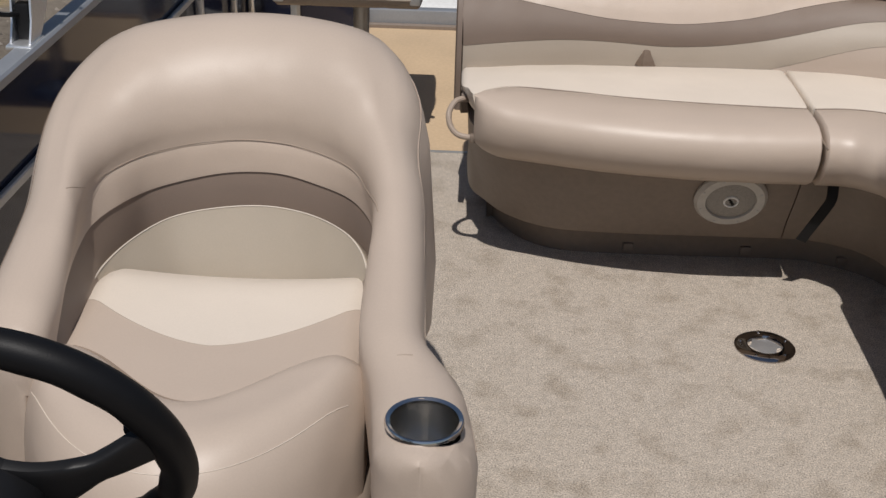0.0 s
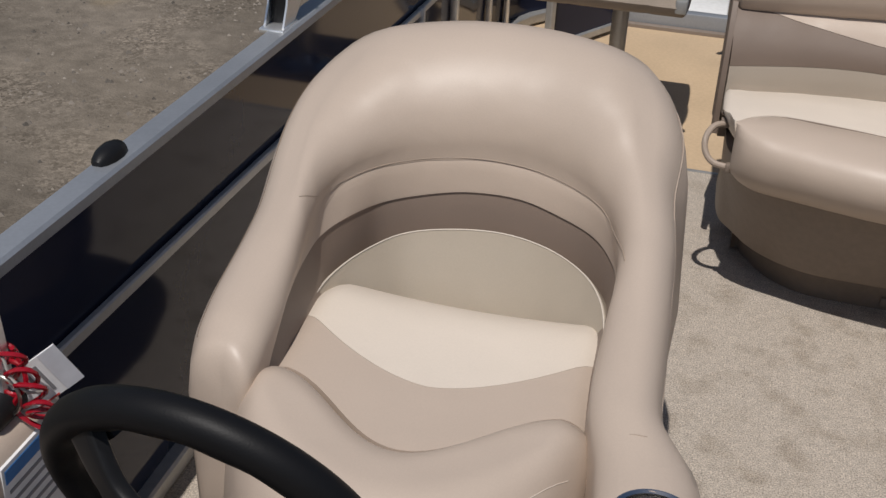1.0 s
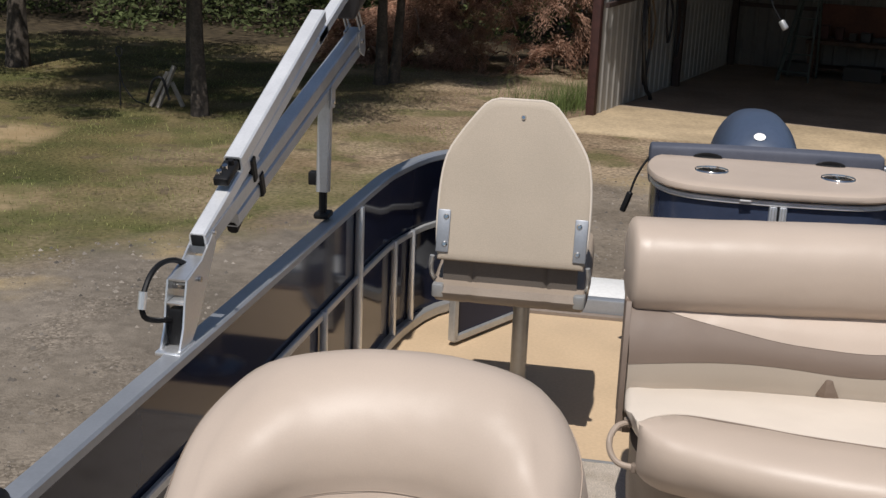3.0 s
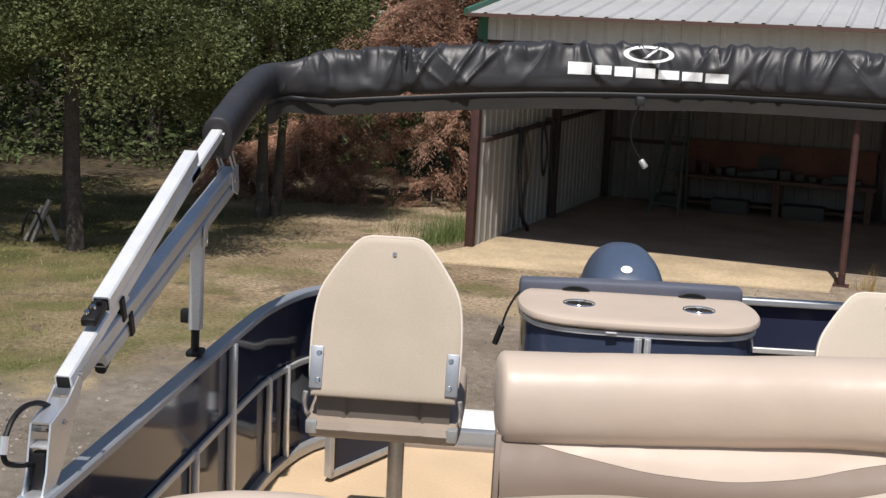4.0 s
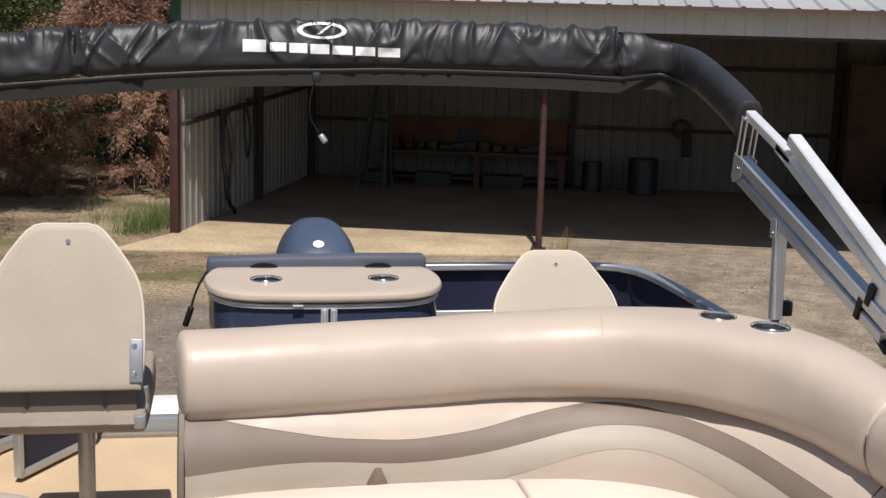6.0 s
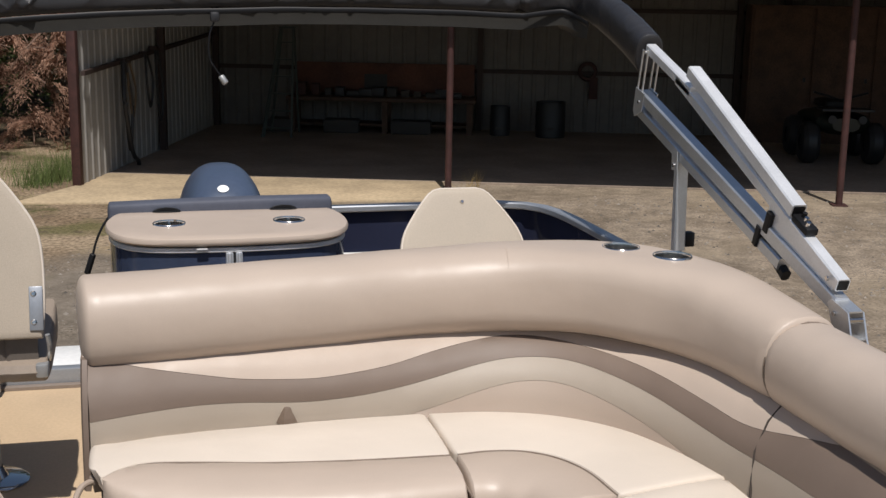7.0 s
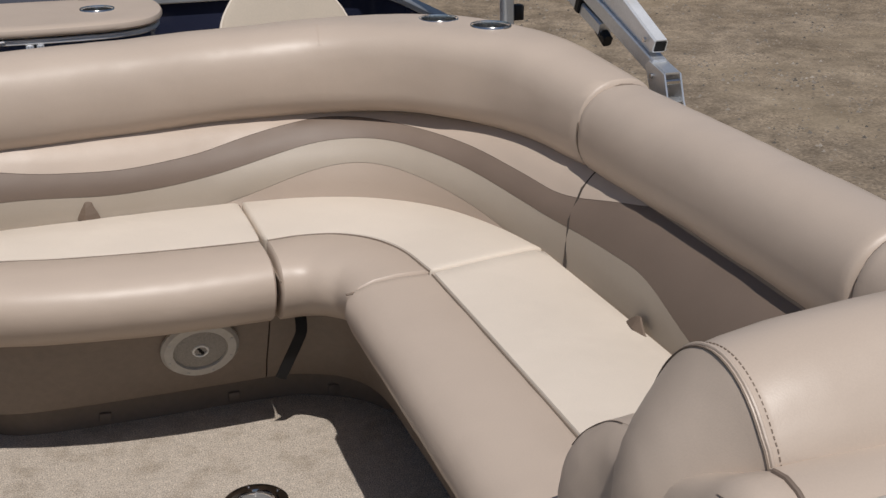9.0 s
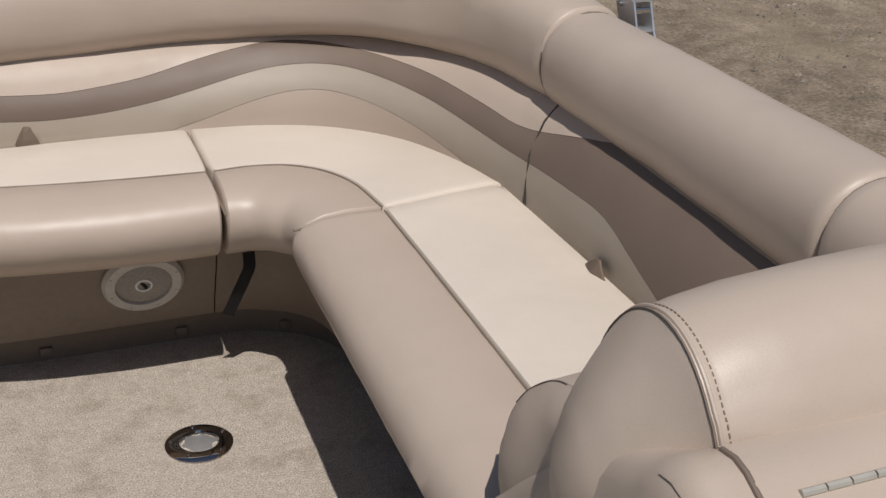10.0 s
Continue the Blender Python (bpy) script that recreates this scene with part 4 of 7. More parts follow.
part("lid", slack(loft([[(x, y + 0.0012 * (x - 0.6) * 40, z) for y, z in LID] for x in (0.603, 0.66, 0.72, 0.78, 0.84, 0.90, 0.97, 1.05)]), 0.0008, 9.0), TAN, recl)
part("strap", tube([(0.6030, p.x, p.y + 0.0004) for p in pad[31:46]], 0.0032, 8, up=(1, 0, 0)), BROWN, recl, "brown cord along the joint")
HG = mat("hinge_steel", (0.50, 0.47, 0.41), 0.4, 0.3)
for k in range(14):
    x = 0.640 + k * 0.026
    part("hinge_knuckle", tube([(x, 1.232 + 0.0012 * k, 0.7870), (x + 0.024, 1.233 + 0.0012 * k, 0.7870)], 0.0042, 8), HG, recl)

# flush table socket in the carpet
sock = thing("table_socket", (0.332, 2.645, 0.0), "round chrome table leg socket set in the carpet", "table socket")
DARK_CHROME = mat("dark_mirror_chrome", (0.42, 0.40, 0.39), 0.05, 1.0, var=0.03, fine=0.02)
part("flange", ring_mesh((0.332, 2.645, 0.002), (0, 0, 1), 0.036, 0.068, 0.006, 40), DARK_CHROME, sock)
part("well", lathe([(0.040, 0.004), (0.036, -0.012), (0.001, -0.014)], (0.332, 2.645, 0.003), (0, 0, 1)), DARK_CHROME, sock)
# bright irregular plate stands for the reflection in the socket's opening
part("socket_reflection", prism([(0.332 + r * math.cos(a), 2.645 + r * math.sin(a)) for r, a in [((0.037, 0.029, 0.034, 0.027)[k % 4], 2 * math.pi * k / 12 + 0.15 * (k % 3)) for k in range(12)]], -0.006, 0.0045, 0.001), ALU, sock)
for k in range(5):
    a = 2 * math.pi * k / 5 + 0.4
    screw(sock, (0.332 + 0.055 * math.cos(a), 2.645 + 0.055 * math.sin(a), 0.0085), (0, 0, 1), 0.005)

# ---- helm ----
RECESS = mat("warm_brown_vinyl", (0.235, 0.180, 0.145), 0.45, var=0.05, scale=5, fine=0.02, fine_scale=400, bump=0.05, bump_scale=520)
helm = thing("captains_chair", (-0.71, 1.75, 0.0), "tan vinyl captain's seat with cream panels and a padded wrap-round back", "boat seat")
# ridge of the wrap-round back from the cup pod to the other arm: x, y, z, outer and inner half width
RIDGE = [(-0.392, 1.446, 0.602, 0.067, 0.070), (-0.393, 1.474, 0.604, 0.067, 0.068), (-0.403, 1.545, 0.613, 0.060, 0.058), (-0.432, 1.620, 0.630, 0.042, 0.046), (-0.442, 1.720, 0.655, 0.041, 0.042), (-0.450, 1.821, 0.683, 0.043, 0.043), (-0.461, 1.927, 0.712, 0.047, 0.055), (-0.481, 2.026, 0.750, 0.052, 0.065), (-0.501, 2.116, 0.803, 0.070, 0.078), (-0.548, 2.177, 0.842, 0.082, 0.083), (-0.640, 2.209, 0.852, 0.086, 0.085)]
RIDGE += [(-0.730, 2.219, 0.852, 0.085, 0.085), (-0.827, 2.213, 0.844, 0.085, 0.085), (-0.908, 2.189, 0.828, 0.080, 0.085), (-0.957, 2.131, 0.789, 0.064, 0.080), (-0.974, 2.047, 0.752, 0.052, 0.070), (-0.966, 1.959, 0.721, 0.048, 0.063), (-0.949, 1.874, 0.697, 0.052, 0.056), (-0.940, 1.790, 0.679, 0.056, 0.054), (-0.937, 1.700, 0.661, 0.055, 0.053), (-0.933, 1.630, 0.646, 0.051, 0.052), (-0.929, 1.585, 0.628, 0.044, 0.046)]
# sewn line under the padding, and the lip over the dark recess
SEAM = [(-0.452, 1.446, 0.560), (-0.454, 1.474, 0.565), (-0.463, 1.545, 0.572), (-0.484, 1.630, 0.598), (-0.487, 1.730, 0.622), (-0.487, 1.829, 0.644), (-0.492, 1.911, 0.651), (-0.509, 1.980, 0.659), (-0.535, 2.023, 0.669), (-0.582, 2.064, 0.673), (-0.645, 2.089, 0.679), (-0.721, 2.095, 0.681), (-0.799, 2.082, 0.676), (-0.863, 2.043, 0.671), (-0.902, 1.989, 0.666), (-0.919, 1.935, 0.659), (-0.916, 1.869, 0.652), (-0.904, 1.806, 0.643), (-0.893, 1.740, 0.634), (-0.884, 1.670, 0.622), (-0.881, 1.610, 0.606), (-0.883, 1.570, 0.585)]
LIP = [(-0.454, 1.446, 0.500), (-0.456, 1.474, 0.500), (-0.467, 1.545, 0.510), (-0.485, 1.630, 0.550), (-0.486, 1.730, 0.580), (-0.484, 1.829, 0.600), (-0.490, 1.911, 0.613), (-0.506, 1.959, 0.622), (-0.537, 1.996, 0.633), (-0.591, 2.030, 0.639), (-0.655, 2.051, 0.646), (-0.728, 2.054, 0.644), (-0.792, 2.043, 0.635), (-0.853, 2.007, 0.628), (-0.890, 1.945, 0.625), (-0.910, 1.891, 0.619), (-0.911, 1.830, 0.614), (-0.905, 1.766, 0.609), (-0.896, 1.700, 0.598), (-0.885, 1.640, 0.582), (-0.880, 1.600, 0.560), (-0.880, 1.570, 0.540)]
PANEL_TOP = [(-0.889, 1.745, 0.545), (-0.897, 1.820, 0.556), (-0.892, 1.892, 0.560), (-0.863, 1.951, 0.573), (-0.818, 2.006, 0.582), (-0.745, 2.028, 0.591), (-0.668, 2.033, 0.594), (-0.596, 2.010, 0.592), (-0.539, 1.959, 0.590), (-0.507, 1.904, 0.584), (-0.492, 1.845, 0.572), (-0.488, 1.770, 0.560)]
NS = 120


def by_index(rows, n):
    """n points of a smooth curve, evenly by the number of its row, so that curves with equal rows stay abreast."""
    P = np.array(rows, float)
    Q = np.vstack([2 * P[0] - P[1], P, 2 * P[-1] - P[-2]])
    out = []
    for s in np.linspace(0, len(P) - 1, n):
        i = min(int(s), len(P) - 2)
        u = s - i
        a, b, c, e = Q[i], Q[i + 1], Q[i + 2], Q[i + 3]
        out.append(0.5 * (2 * b + (c - a) * u + (2 * a - 5 * b + 4 * c - e) * u * u + (3 * b - a - 3 * c + e) * u ** 3))
    return out


ridge, seam_p, lip_p = by_index(RIDGE, NS), by_index(SEAM, NS), by_index(LIP, NS)
for i, q in enumerate(lip_p):
    # the lip stands steep across the back and lies over on the arms
    steep = min(1.0, max(0.0, (q[1] - 1.86) / 0.14))
    lip_p[i] = q + (q - np.array((-0.40, 0.44, 1.43))) * 0.021 * steep
rolls, strips, bands = [], [], []
for i in range(NS):
    t = Vector((ridge[min(i + 1, NS - 1)] - ridge[max(i - 1, 0)])[:2]).normalized()
    n = Vector((t.y, -t.x, 0.0))
    c = Vector(ridge[i][:3])
    wo, wi = ridge[i][3], ridge[i][4]
    S, Lp = Vector(seam_p[i]), Vector(lip_p[i])
    back = min(1.0, max(0.0, (c.z - 0.70) / 0.12))
    up = lambda a, dz: c + n * a + Vector((0, 0, dz))
    low = up(wo * 0.82 + 0.05 * back, 0)
    sec = [Vector((low.x, low.y, 0.34)), Vector((low.x + n.x * 0.006, low.y + n.y * 0.006, 0.46)), up(wo * 0.98 + 0.025 * back, -0.13), up(wo * 1.0 + 0.01 * back, -0.075), up(wo * 0.90, -0.036), up(wo * 0.62, -0.013), up(wo * 0.3, -0.003), up(0, 0)]
    # the front rolls over and runs down to the seam
    flat = Vector((S.x - c.x, S.y - c.y, 0))
    p1 = c + flat * 0.62 - Vector((0, 0, 0.006 * back))
    p2 = S + Vector((0, 0, (c.z - S.z) * (0.60 - 0.12 * back))) - n * 0.026 * back
    for k in range(1, 10):
        u = k / 10
        q = c * (1 - u) ** 3 + p1 * 3 * u * (1 - u) ** 2 + p2 * 3 * u * u * (1 - u) + S * u ** 3
        sec.append(q)
    hem = 0.03 + 0.97 * min(1.0, max(0.0, (44 - i) / 18, (i - 80) / 18))
    low2 = S.lerp(Lp, hem)
    sec += [S, S.lerp(Lp, hem * 0.5), low2, low2 + n * 0.02, Vector((S.x + n.x * 0.03, S.y + n.y * 0.03, 0.34))]
    rolls.append(sec)
    # smooth strip from the seam down to the lip
    bow = -n * (0.0012 * back - 0.002 * (1 - back))
    strips.append([S + n * 0.001 - Vector((0, 0, 0.0004)), S.lerp(Lp, 0.12) + bow * 0.45, S.lerp(Lp, 0.35) + bow * 0.9, S.lerp(Lp, 0.65) + bow * 0.9, S.lerp(Lp, 0.9) + bow * 0.4, Lp, Lp + n * 0.018 + Vector((0, 0, 0.002)), S + n * 0.018])
    bands.append([Lp + n * 0.003, Vector((Lp.x - n.x * (0.014 + 0.045 * (1 - back)), Lp.y - n.y * (0.014 + 0.045 * (1 - back)), 0.45)), Vector((Lp.x + n.x * 0.03, Lp.y + n.y * 0.03, 0.45)), Lp + n * 0.03])
# the cup pod ends in an upright half round
pod = []
for a in (86, 76, 64, 50, 36, 20):
    ca, sa = math.cos(radians(a)), math.sin(radians(a))
    ring = []
    for p in rolls[0]:
        q = p.copy()
        q.x = RIDGE[0][0] + (p.x - RIDGE[0][0]) * max(0.06, ca)
        q.y = RIDGE[0][1] + (p.y - RIDGE[0][1]) * ca - 0.078 * sa
        q.z = p.z - 0.007 * max(0.0, (p.z - 0.45) / 0.15) * sa ** 6
        ring.append(q)
    pod.append(ring)
bm = loft(pod + rolls, (0.0, 0.020))
CUP_H = (-0.390, 1.446, 0.6035)
slack(bm, 0.0014, 9.0)
punch(bm, CUP_H, 0.043, 0.57)
part("padded_back", bm, TAN, helm, "padded tan vinyl wrap-round back and arms")
part("back_lip", loft(strips[26:100]), TAN, helm)
part("recess_band", loft(bands[14:116]), RECESS, helm, "dark brown vinyl recess")
# the seam leaves the lip at both ends and climbs over the arms
line = []
for i in range(30, 96):
    e = max(0.0, (39 - i) / 14, (i - 84) / 14)
    sec = rolls[i]
    k = 17 - 9.5 * e ** 1.5
    j = int(k)
    line.append(sec[j].lerp(sec[min(j + 1, 17)], k - j) + Vector((0, -0.0008, 0.0012)))
part("seam", tube(line, 0.0006, 6), MID, helm)
# welt along the outer edge of the padding, and tucks on both arms
part("welt", tube([rolls[i][4] * 0.5 + rolls[i][3] * 0.5 for i in range(4, 52)], 0.0013, 6), MID, helm)
part("welt", tube([rolls[i][5] * 0.4 + rolls[i][4] * 0.6 for i in range(72, 117)], 0.0012, 6), STITCH, helm)
for i, j0, j1 in ((13, 6, 11),):
    part("tuck", tube(curve_points([rolls[i][j] + Vector((0, 0, 0.0006)) for j in range(j0 + 1, j1 - 1)], 16), 0.0005, 6), MID, helm)
# rounded lower back panel with pale piping
pan, pip = [], []
PT = [Vector(p) for p in by_index(PANEL_TOP, 60)]
for i, p in enumerate(PT):
    t = (PT[min(i + 1, 59)] - PT[max(i - 1, 0)]).xy.normalized()
    n = Vector((-t.y, t.x, 0.0))
    pan.append([p + n * 0.012 - Vector((0, 0, 0.012)), p + n * 0.002, p - n * 0.001 - Vector((0, 0, 0.001)), p - n * 0.010 - Vector((0, 0, 0.03)), Vector((p.x - n.x * 0.060, p.y - n.y * 0.060, 0.44)), Vector((p.x + n.x * 0.03, p.y + n.y * 0.03, 0.44))])
    pip.append(p - n * 0.0005 + Vector((0, 0, 0.0005)))
part("lower_back_panel", loft(pan), GREIGE, helm, "grey-beige vinyl lower back panel")
part("piping", tube(pip, 0.0011, 6), PIPING, helm)
CX, HW = -0.690, 0.219


def seat_half(y):
    return HW * (1 - 0.14 * max(0, (y - 1.82) / 0.14) ** 2)


def front_y(x):
    return 1.338 + 0.19 * min(1.0, abs((x - CX) / HW)) ** 2.2


def crease_y(x):
    return 1.534 + 0.108 * (0.5 - 0.5 * math.cos(math.pi * min(1.0, abs((x - CX) / HW) / 0.84)))


def cream_y(x):
    return 1.668 + 0.130 * min(1.0, abs((x - CX) / HW)) ** 1.6


def seat_z(x, y):
    u = (x - CX) / HW
    z = 0.556 + 0.014 * u * u - 0.034 * max(0, (y - 1.82) / 0.10) ** 2
    f = crease_y(x)
    if y < f:
        d = f - y
        z += 0.028 * math.sin(min(1, d / 0.06) * math.pi / 2) - 0.014 * math.exp(-(d / 0.012) ** 2)
    d = (front_y(x) + 0.11 - y) / 0.11
    if d > 0:
        z -= 0.15 * (1 - math.sqrt(max(0, 1 - min(1, d) ** 2)))
    e = max(0, abs(u) - 0.78) / 0.22
    return z - 0.034 * e * e


def seat_sheet(lo, hi, nx=40, ny=16):
    """A piece of the seat cushion between two curves across it."""
    rings = []
    for i in range(nx + 1):
        u = -1 + 2 * i / nx
        pts = []
        for j in range(ny + 1):
            x0 = CX + HW * u
            y = lo(x0) + (hi(x0) - lo(x0)) * j / ny
            x = CX + seat_half(y) * u
            pts.append((x, y, seat_z(x, y)))
        a, b = pts[0], pts[-1]
        pts += [(b[0], b[1], 0.40), (a[0], a[1], 0.40)]
        rings.append(pts)
    return loft(rings)


part("seat_front", seat_sheet(lambda x: front_y(x) + 0.001, lambda x: crease_y(x) - 0.001, ny=22), TAN, helm)
part("seat_middle", seat_sheet(crease_y, lambda x: cream_y(x) - 0.001), TAN, helm)
part("seat_rear", seat_sheet(cream_y, lambda x: 1.935 - 0.05 * ((x - CX) / HW) ** 2), CREAM, helm, "cream vinyl seat panel")
part("seam", tube([(x, front_y(x) + 0.046, seat_z(x, front_y(x) + 0.046) + 0.0004) for x in np.linspace(CX - 0.200, CX + 0.200, 40)], 0.0006, 5), CREAM, helm)
part("tuck", tube(curve_points([(x, crease_y(x) - 0.004, seat_z(x, crease_y(x) - 0.004) + 0.001) for x in (-0.515, -0.50, -0.487, -0.477)], 12), 0.0022, 6), STITCH, helm)
part("seat_box", boxm((-0.90, 1.40, 0.34), (-0.46, 2.0, 0.43), 0.02, 3), PLASTIC, helm)
part("arm_side", prism([(-0.391 + 0.061 * math.cos(a), 1.446 - 0.071 * math.sin(a)) for a in [math.pi * k / 14 for k in range(15)]] + [(-0.452, 1.64), (-0.345, 1.64)], 0.16, 0.45), TAN, helm)
part("pedestal", lathe([(0.001, 0.0), (0.17, 0.0), (0.17, 0.012), (0.05, 0.03), (0.045, 0.34), (0.001, 0.34)], (-0.69, 1.72, 0.0)), ALU_DULL, helm)
cup_holder("cup_holder", CUP_H, 0.0465, 0.085, "stainless cup holder in the arm of the captain's seat", "", 0.86)

wheel = thing("steering_wheel", (-0.74, 1.05, 0.60), "black foam-gripped three-spoke boat steering wheel", "steering wheel")
WC = Vector((-0.716, 1.105, 0.806))
wr = Vector((math.cos(radians(-16)), 0.0, math.sin(radians(-16))))
wn_axis = Vector((0.0, math.cos(radians(23.3)), math.sin(radians(23.3))))
wu = wr.cross(wn_axis).normalized()
wn_axis = wu.cross(wr).normalized()
WR = 0.1335
rim = [WC + (wr * math.cos(2 * math.pi * k / 96) + wu * math.sin(2 * math.pi * k / 96)) * WR for k in range(96)]
grip = []
for k, p in enumerate(rim):
    d = (p - WC).normalized()
    # finger swells on the inner side of the grip
    swell = 0.0011 * math.cos(2 * math.pi * k / 6)
    grip.append([p + (d * math.cos(a) + wn_axis * math.sin(a)) * (0.0163 + swell * max(0.0, -math.cos(a))) for a in [2 * math.pi * j / 16 for j in range(16)]])
part("rim", loft(grip, closed=True), RUBBER, wheel)
hub = WC - wn_axis * 0.046
part("hub", lathe([(0.001, 0.012), (0.026, 0.011), (0.034, 0.006), (0.040, -0.006), (0.046, -0.04), (0.050, -0.09), (0.001, -0.095)], hub, wn_axis, 32), BLACK, wheel)
for a in (32, 150, 270):
    q = wr * math.cos(radians(a)) + wu * math.sin(radians(a))
    P = curve_points([hub + q * 0.004, hub + q * 0.045 + wn_axis * 0.002, hub + q * 0.090 + wn_axis * 0.020, WC + q * 0.124 - wn_axis * 0.006], 18)
    spoke = part("spoke", sweep(P, lambda u: oval(0.082 - 0.058 * min(1.0, u / 0.62) + 0.012 * max(0.0, (u - 0.62) / 0.38), 0.015, 4.5, 18), up=wn_axis), BLACK, wheel)
    part("spoke_clip", sweep([WC + q * 0.104 - wn_axis * 0.0005, WC + q * 0.121 + wn_axis * 0.004], oval(0.030, 0.012, 4.0, 14), up=wn_axis), BLACK, spoke)
part("column", tube([hub - wn_axis * 0.08, hub - wn_axis * 0.24], 0.040, 20), BLACK, wheel)

console = thing("helm_console", (-0.85, 0.75, 0.0), "beige moulded helm console beside the railing", "console")
part("body", boxm((-1.20, 0.45, 0.0), (-0.46, 0.98, 0.66), 0.06, 4), PLASTIC, console)
part("side_pod", boxm((-1.205, 0.90, 0.0), (-1.085, 1.50, 0.595), 0.035, 4), TAN, console)
lab = Vector((-1.083, 1.50, 0.0))
part("warning_label", boxm((-1.088, 1.345, 0.42), (-1.0835, 1.475, 0.572), 0.0), TAG, console, "white warning label with printed lines")
part("label_stripe", boxm((-1.0835, 1.35, 0.548), (-1.0825, 1.47, 0.566)), BLUE_INK, console)
for k in range(5):
    part("printed_line", boxm((-1.0835, 1.355, 0.532 - k * 0.015), (-1.0825, 1.465 - 0.012 * (k % 3), 0.5365 - k * 0.015)), GREY_INK, console)
part("label_stripe", boxm((-1.0835, 1.35, 0.426), (-1.0825, 1.47, 0.444)), RED_INK, console)

thr = thing("throttle_control", (-1.13, 1.40, 0.595), "silver throttle lever with black grip on the side console", "throttle lever")
part("housing", boxm((-1.150, 1.37, 0.59), (-1.100, 1.46, 0.622), 0.012, 3), BLACK, thr)
part("lever", sweep(curve_points([(-1.120, 1.425, 0.61), (-1.120, 1.418, 0.69), (-1.122, 1.410, 0.77), (-1.124, 1.408, 0.82)], 14), RECT(0.022, 0.014, 0.003), up=(1, 0, 0)), ALU, thr)
part("grip", tube([(-1.124, 1.408, 0.815), (-1.126, 1.41, 0.875)], 0.017, 14, ends=(0.012, 0.012)), BLACK, thr)
lany = thing("kill_switch_lanyard", (-1.10, 1.42, 0.6), "red coiled plastic kill-switch lanyard with a hang tag", "lanyard")
coil = []
CP = curve_points([(-1.118, 1.420, 0.672), (-1.098, 1.412, 0.668), (-1.082, 1.408, 0.650), (-1.074, 1.408, 0.630), (-1.066, 1.408, 0.612), (-1.076, 1.415, 0.600)], 150)
for k, q in enumerate(CP):
    a = k / 149 * 2 * math.pi * 5
    coil.append(q + Vector((0.016 * math.cos(a), 0.010 * math.sin(a), 0.014 * math.cos(a + 0.9 + 0.3 * math.sin(k * 0.11)))))
part("coil", tube(coil, 0.0030, 6), RED, lany)
part("loop", tube(curve_points([(-1.090, 1.412, 0.634), (-1.103, 1.410, 0.610), (-1.097, 1.410, 0.598), (-1.078, 1.412, 0.586), (-1.060, 1.415, 0.580)], 20), 0.0032, 6), RED, lany)
for q, r in (((-1.117, 1.425, 0.655), 0.018), ((-1.106, 1.420, 0.640), 0.016)):
    part("loop", tube([(q[0] + r * math.cos(a), q[1] + 0.3 * r * math.sin(a), q[2] + r * 1.2 * math.sin(a)) for a in [2 * math.pi * k / 24 for k in range(24)]], 0.0032, 6, up=(0, 1, 0), closed=True), RED, lany)
part("string", tube(curve_points([(-1.118, 1.41, 0.692), (-1.104, 1.405, 0.675), (-1.096, 1.402, 0.655), (-1.078, 1.402, 0.640), (-1.070, 1.42, 0.63)], 16), 0.0018, 5), mat("grey_string", (0.35, 0.33, 0.30), 0.8), lany)
part("ring", tube([(-1.112 + 0.022 * math.cos(a), 1.405, 0.625 + 0.026 * math.sin(a)) for a in [2 * math.pi * k / 24 for k in range(24)]], 0.0022, 6, up=(0, 1, 0), closed=True), STEEL, lany)
tl, ts = Vector((0.057, 0.05, 0.102)).normalized(), Vector((0.035, 0.036, -0.037)).normalized()
ts = (ts - tl * ts.dot(tl)).normalized()
turn = Matrix.Rotation(radians(-24), 3, ts.cross(tl))
tl, ts = turn @ tl, turn @ ts
tn = ts.cross(tl)
tag_m = Matrix(((tn.x, ts.x, tl.x, -1.104), (tn.y, ts.y, tl.y, 1.430), (tn.z, ts.z, tl.z, 0.612), (0, 0, 0, 1)))
face = 1 if tn.y < 0 else -1
part("hang_tag", boxm((-0.0008, -0.031, -0.063), (0.0008, 0.031, 0.063), m=tag_m), TAG, lany, "white printed hang tag")


def tag_bar(name, y0, y1, z0, z1, m):
    a, e = (0.0008, 0.0016) if face > 0 else (-0.0016, -0.0008)
    part(name, boxm((a, y0, z0), (e, y1, z1), m=tag_m), m, lany)


tag_bar("tag_stripe", -0.031, 0.031, 0.040, 0.063, mat("grey_band_print", (0.60, 0.61, 0.65), 0.6))
for k in range(7):
    tag_bar("printed_line", -0.022, 0.020 - 0.008 * (k % 3), 0.028 - k * 0.012, 0.032 - k * 0.012, GREY_INK)
tag_bar("tag_stripe", 0.028, 0.0305, -0.050, 0.030, RED_INK)
cleat = thing("fender_cleat", (-1.25, 1.92, 0.66), "black plastic fender cleat clipped on the top rail", "cleat")
part("clip", loft([[(-1.262 + a, 1.945 + y * 0.56, RAIL_L(1.9) + max(0, b)) for a, b in oval(0.040 * s, 0.042 * s, 2.2, 16)] for y, s in ((-0.075, 0.35), (-0.06, 0.7), (-0.03, 0.95), (0.01, 1.0), (0.045, 0.8), (0.062, 0.4))]), BLACK, cleat)

from mathutils.bvhtree import BVHTree

# ---- fishing seats ----
CUSHION = mat("brown_grey_vinyl", (0.29, 0.235, 0.185), 0.5, var=0.08, scale=7, fine=0.05, fine_scale=300, bump=0.15, bump_scale=300)
# seat underside in the gap below the back, its shade put into the colour
GAP_SHADE = mat("shaded_gap_vinyl", (0.15, 0.128, 0.108), 0.75, var=0.1, fine=0.1, fine_scale=300)


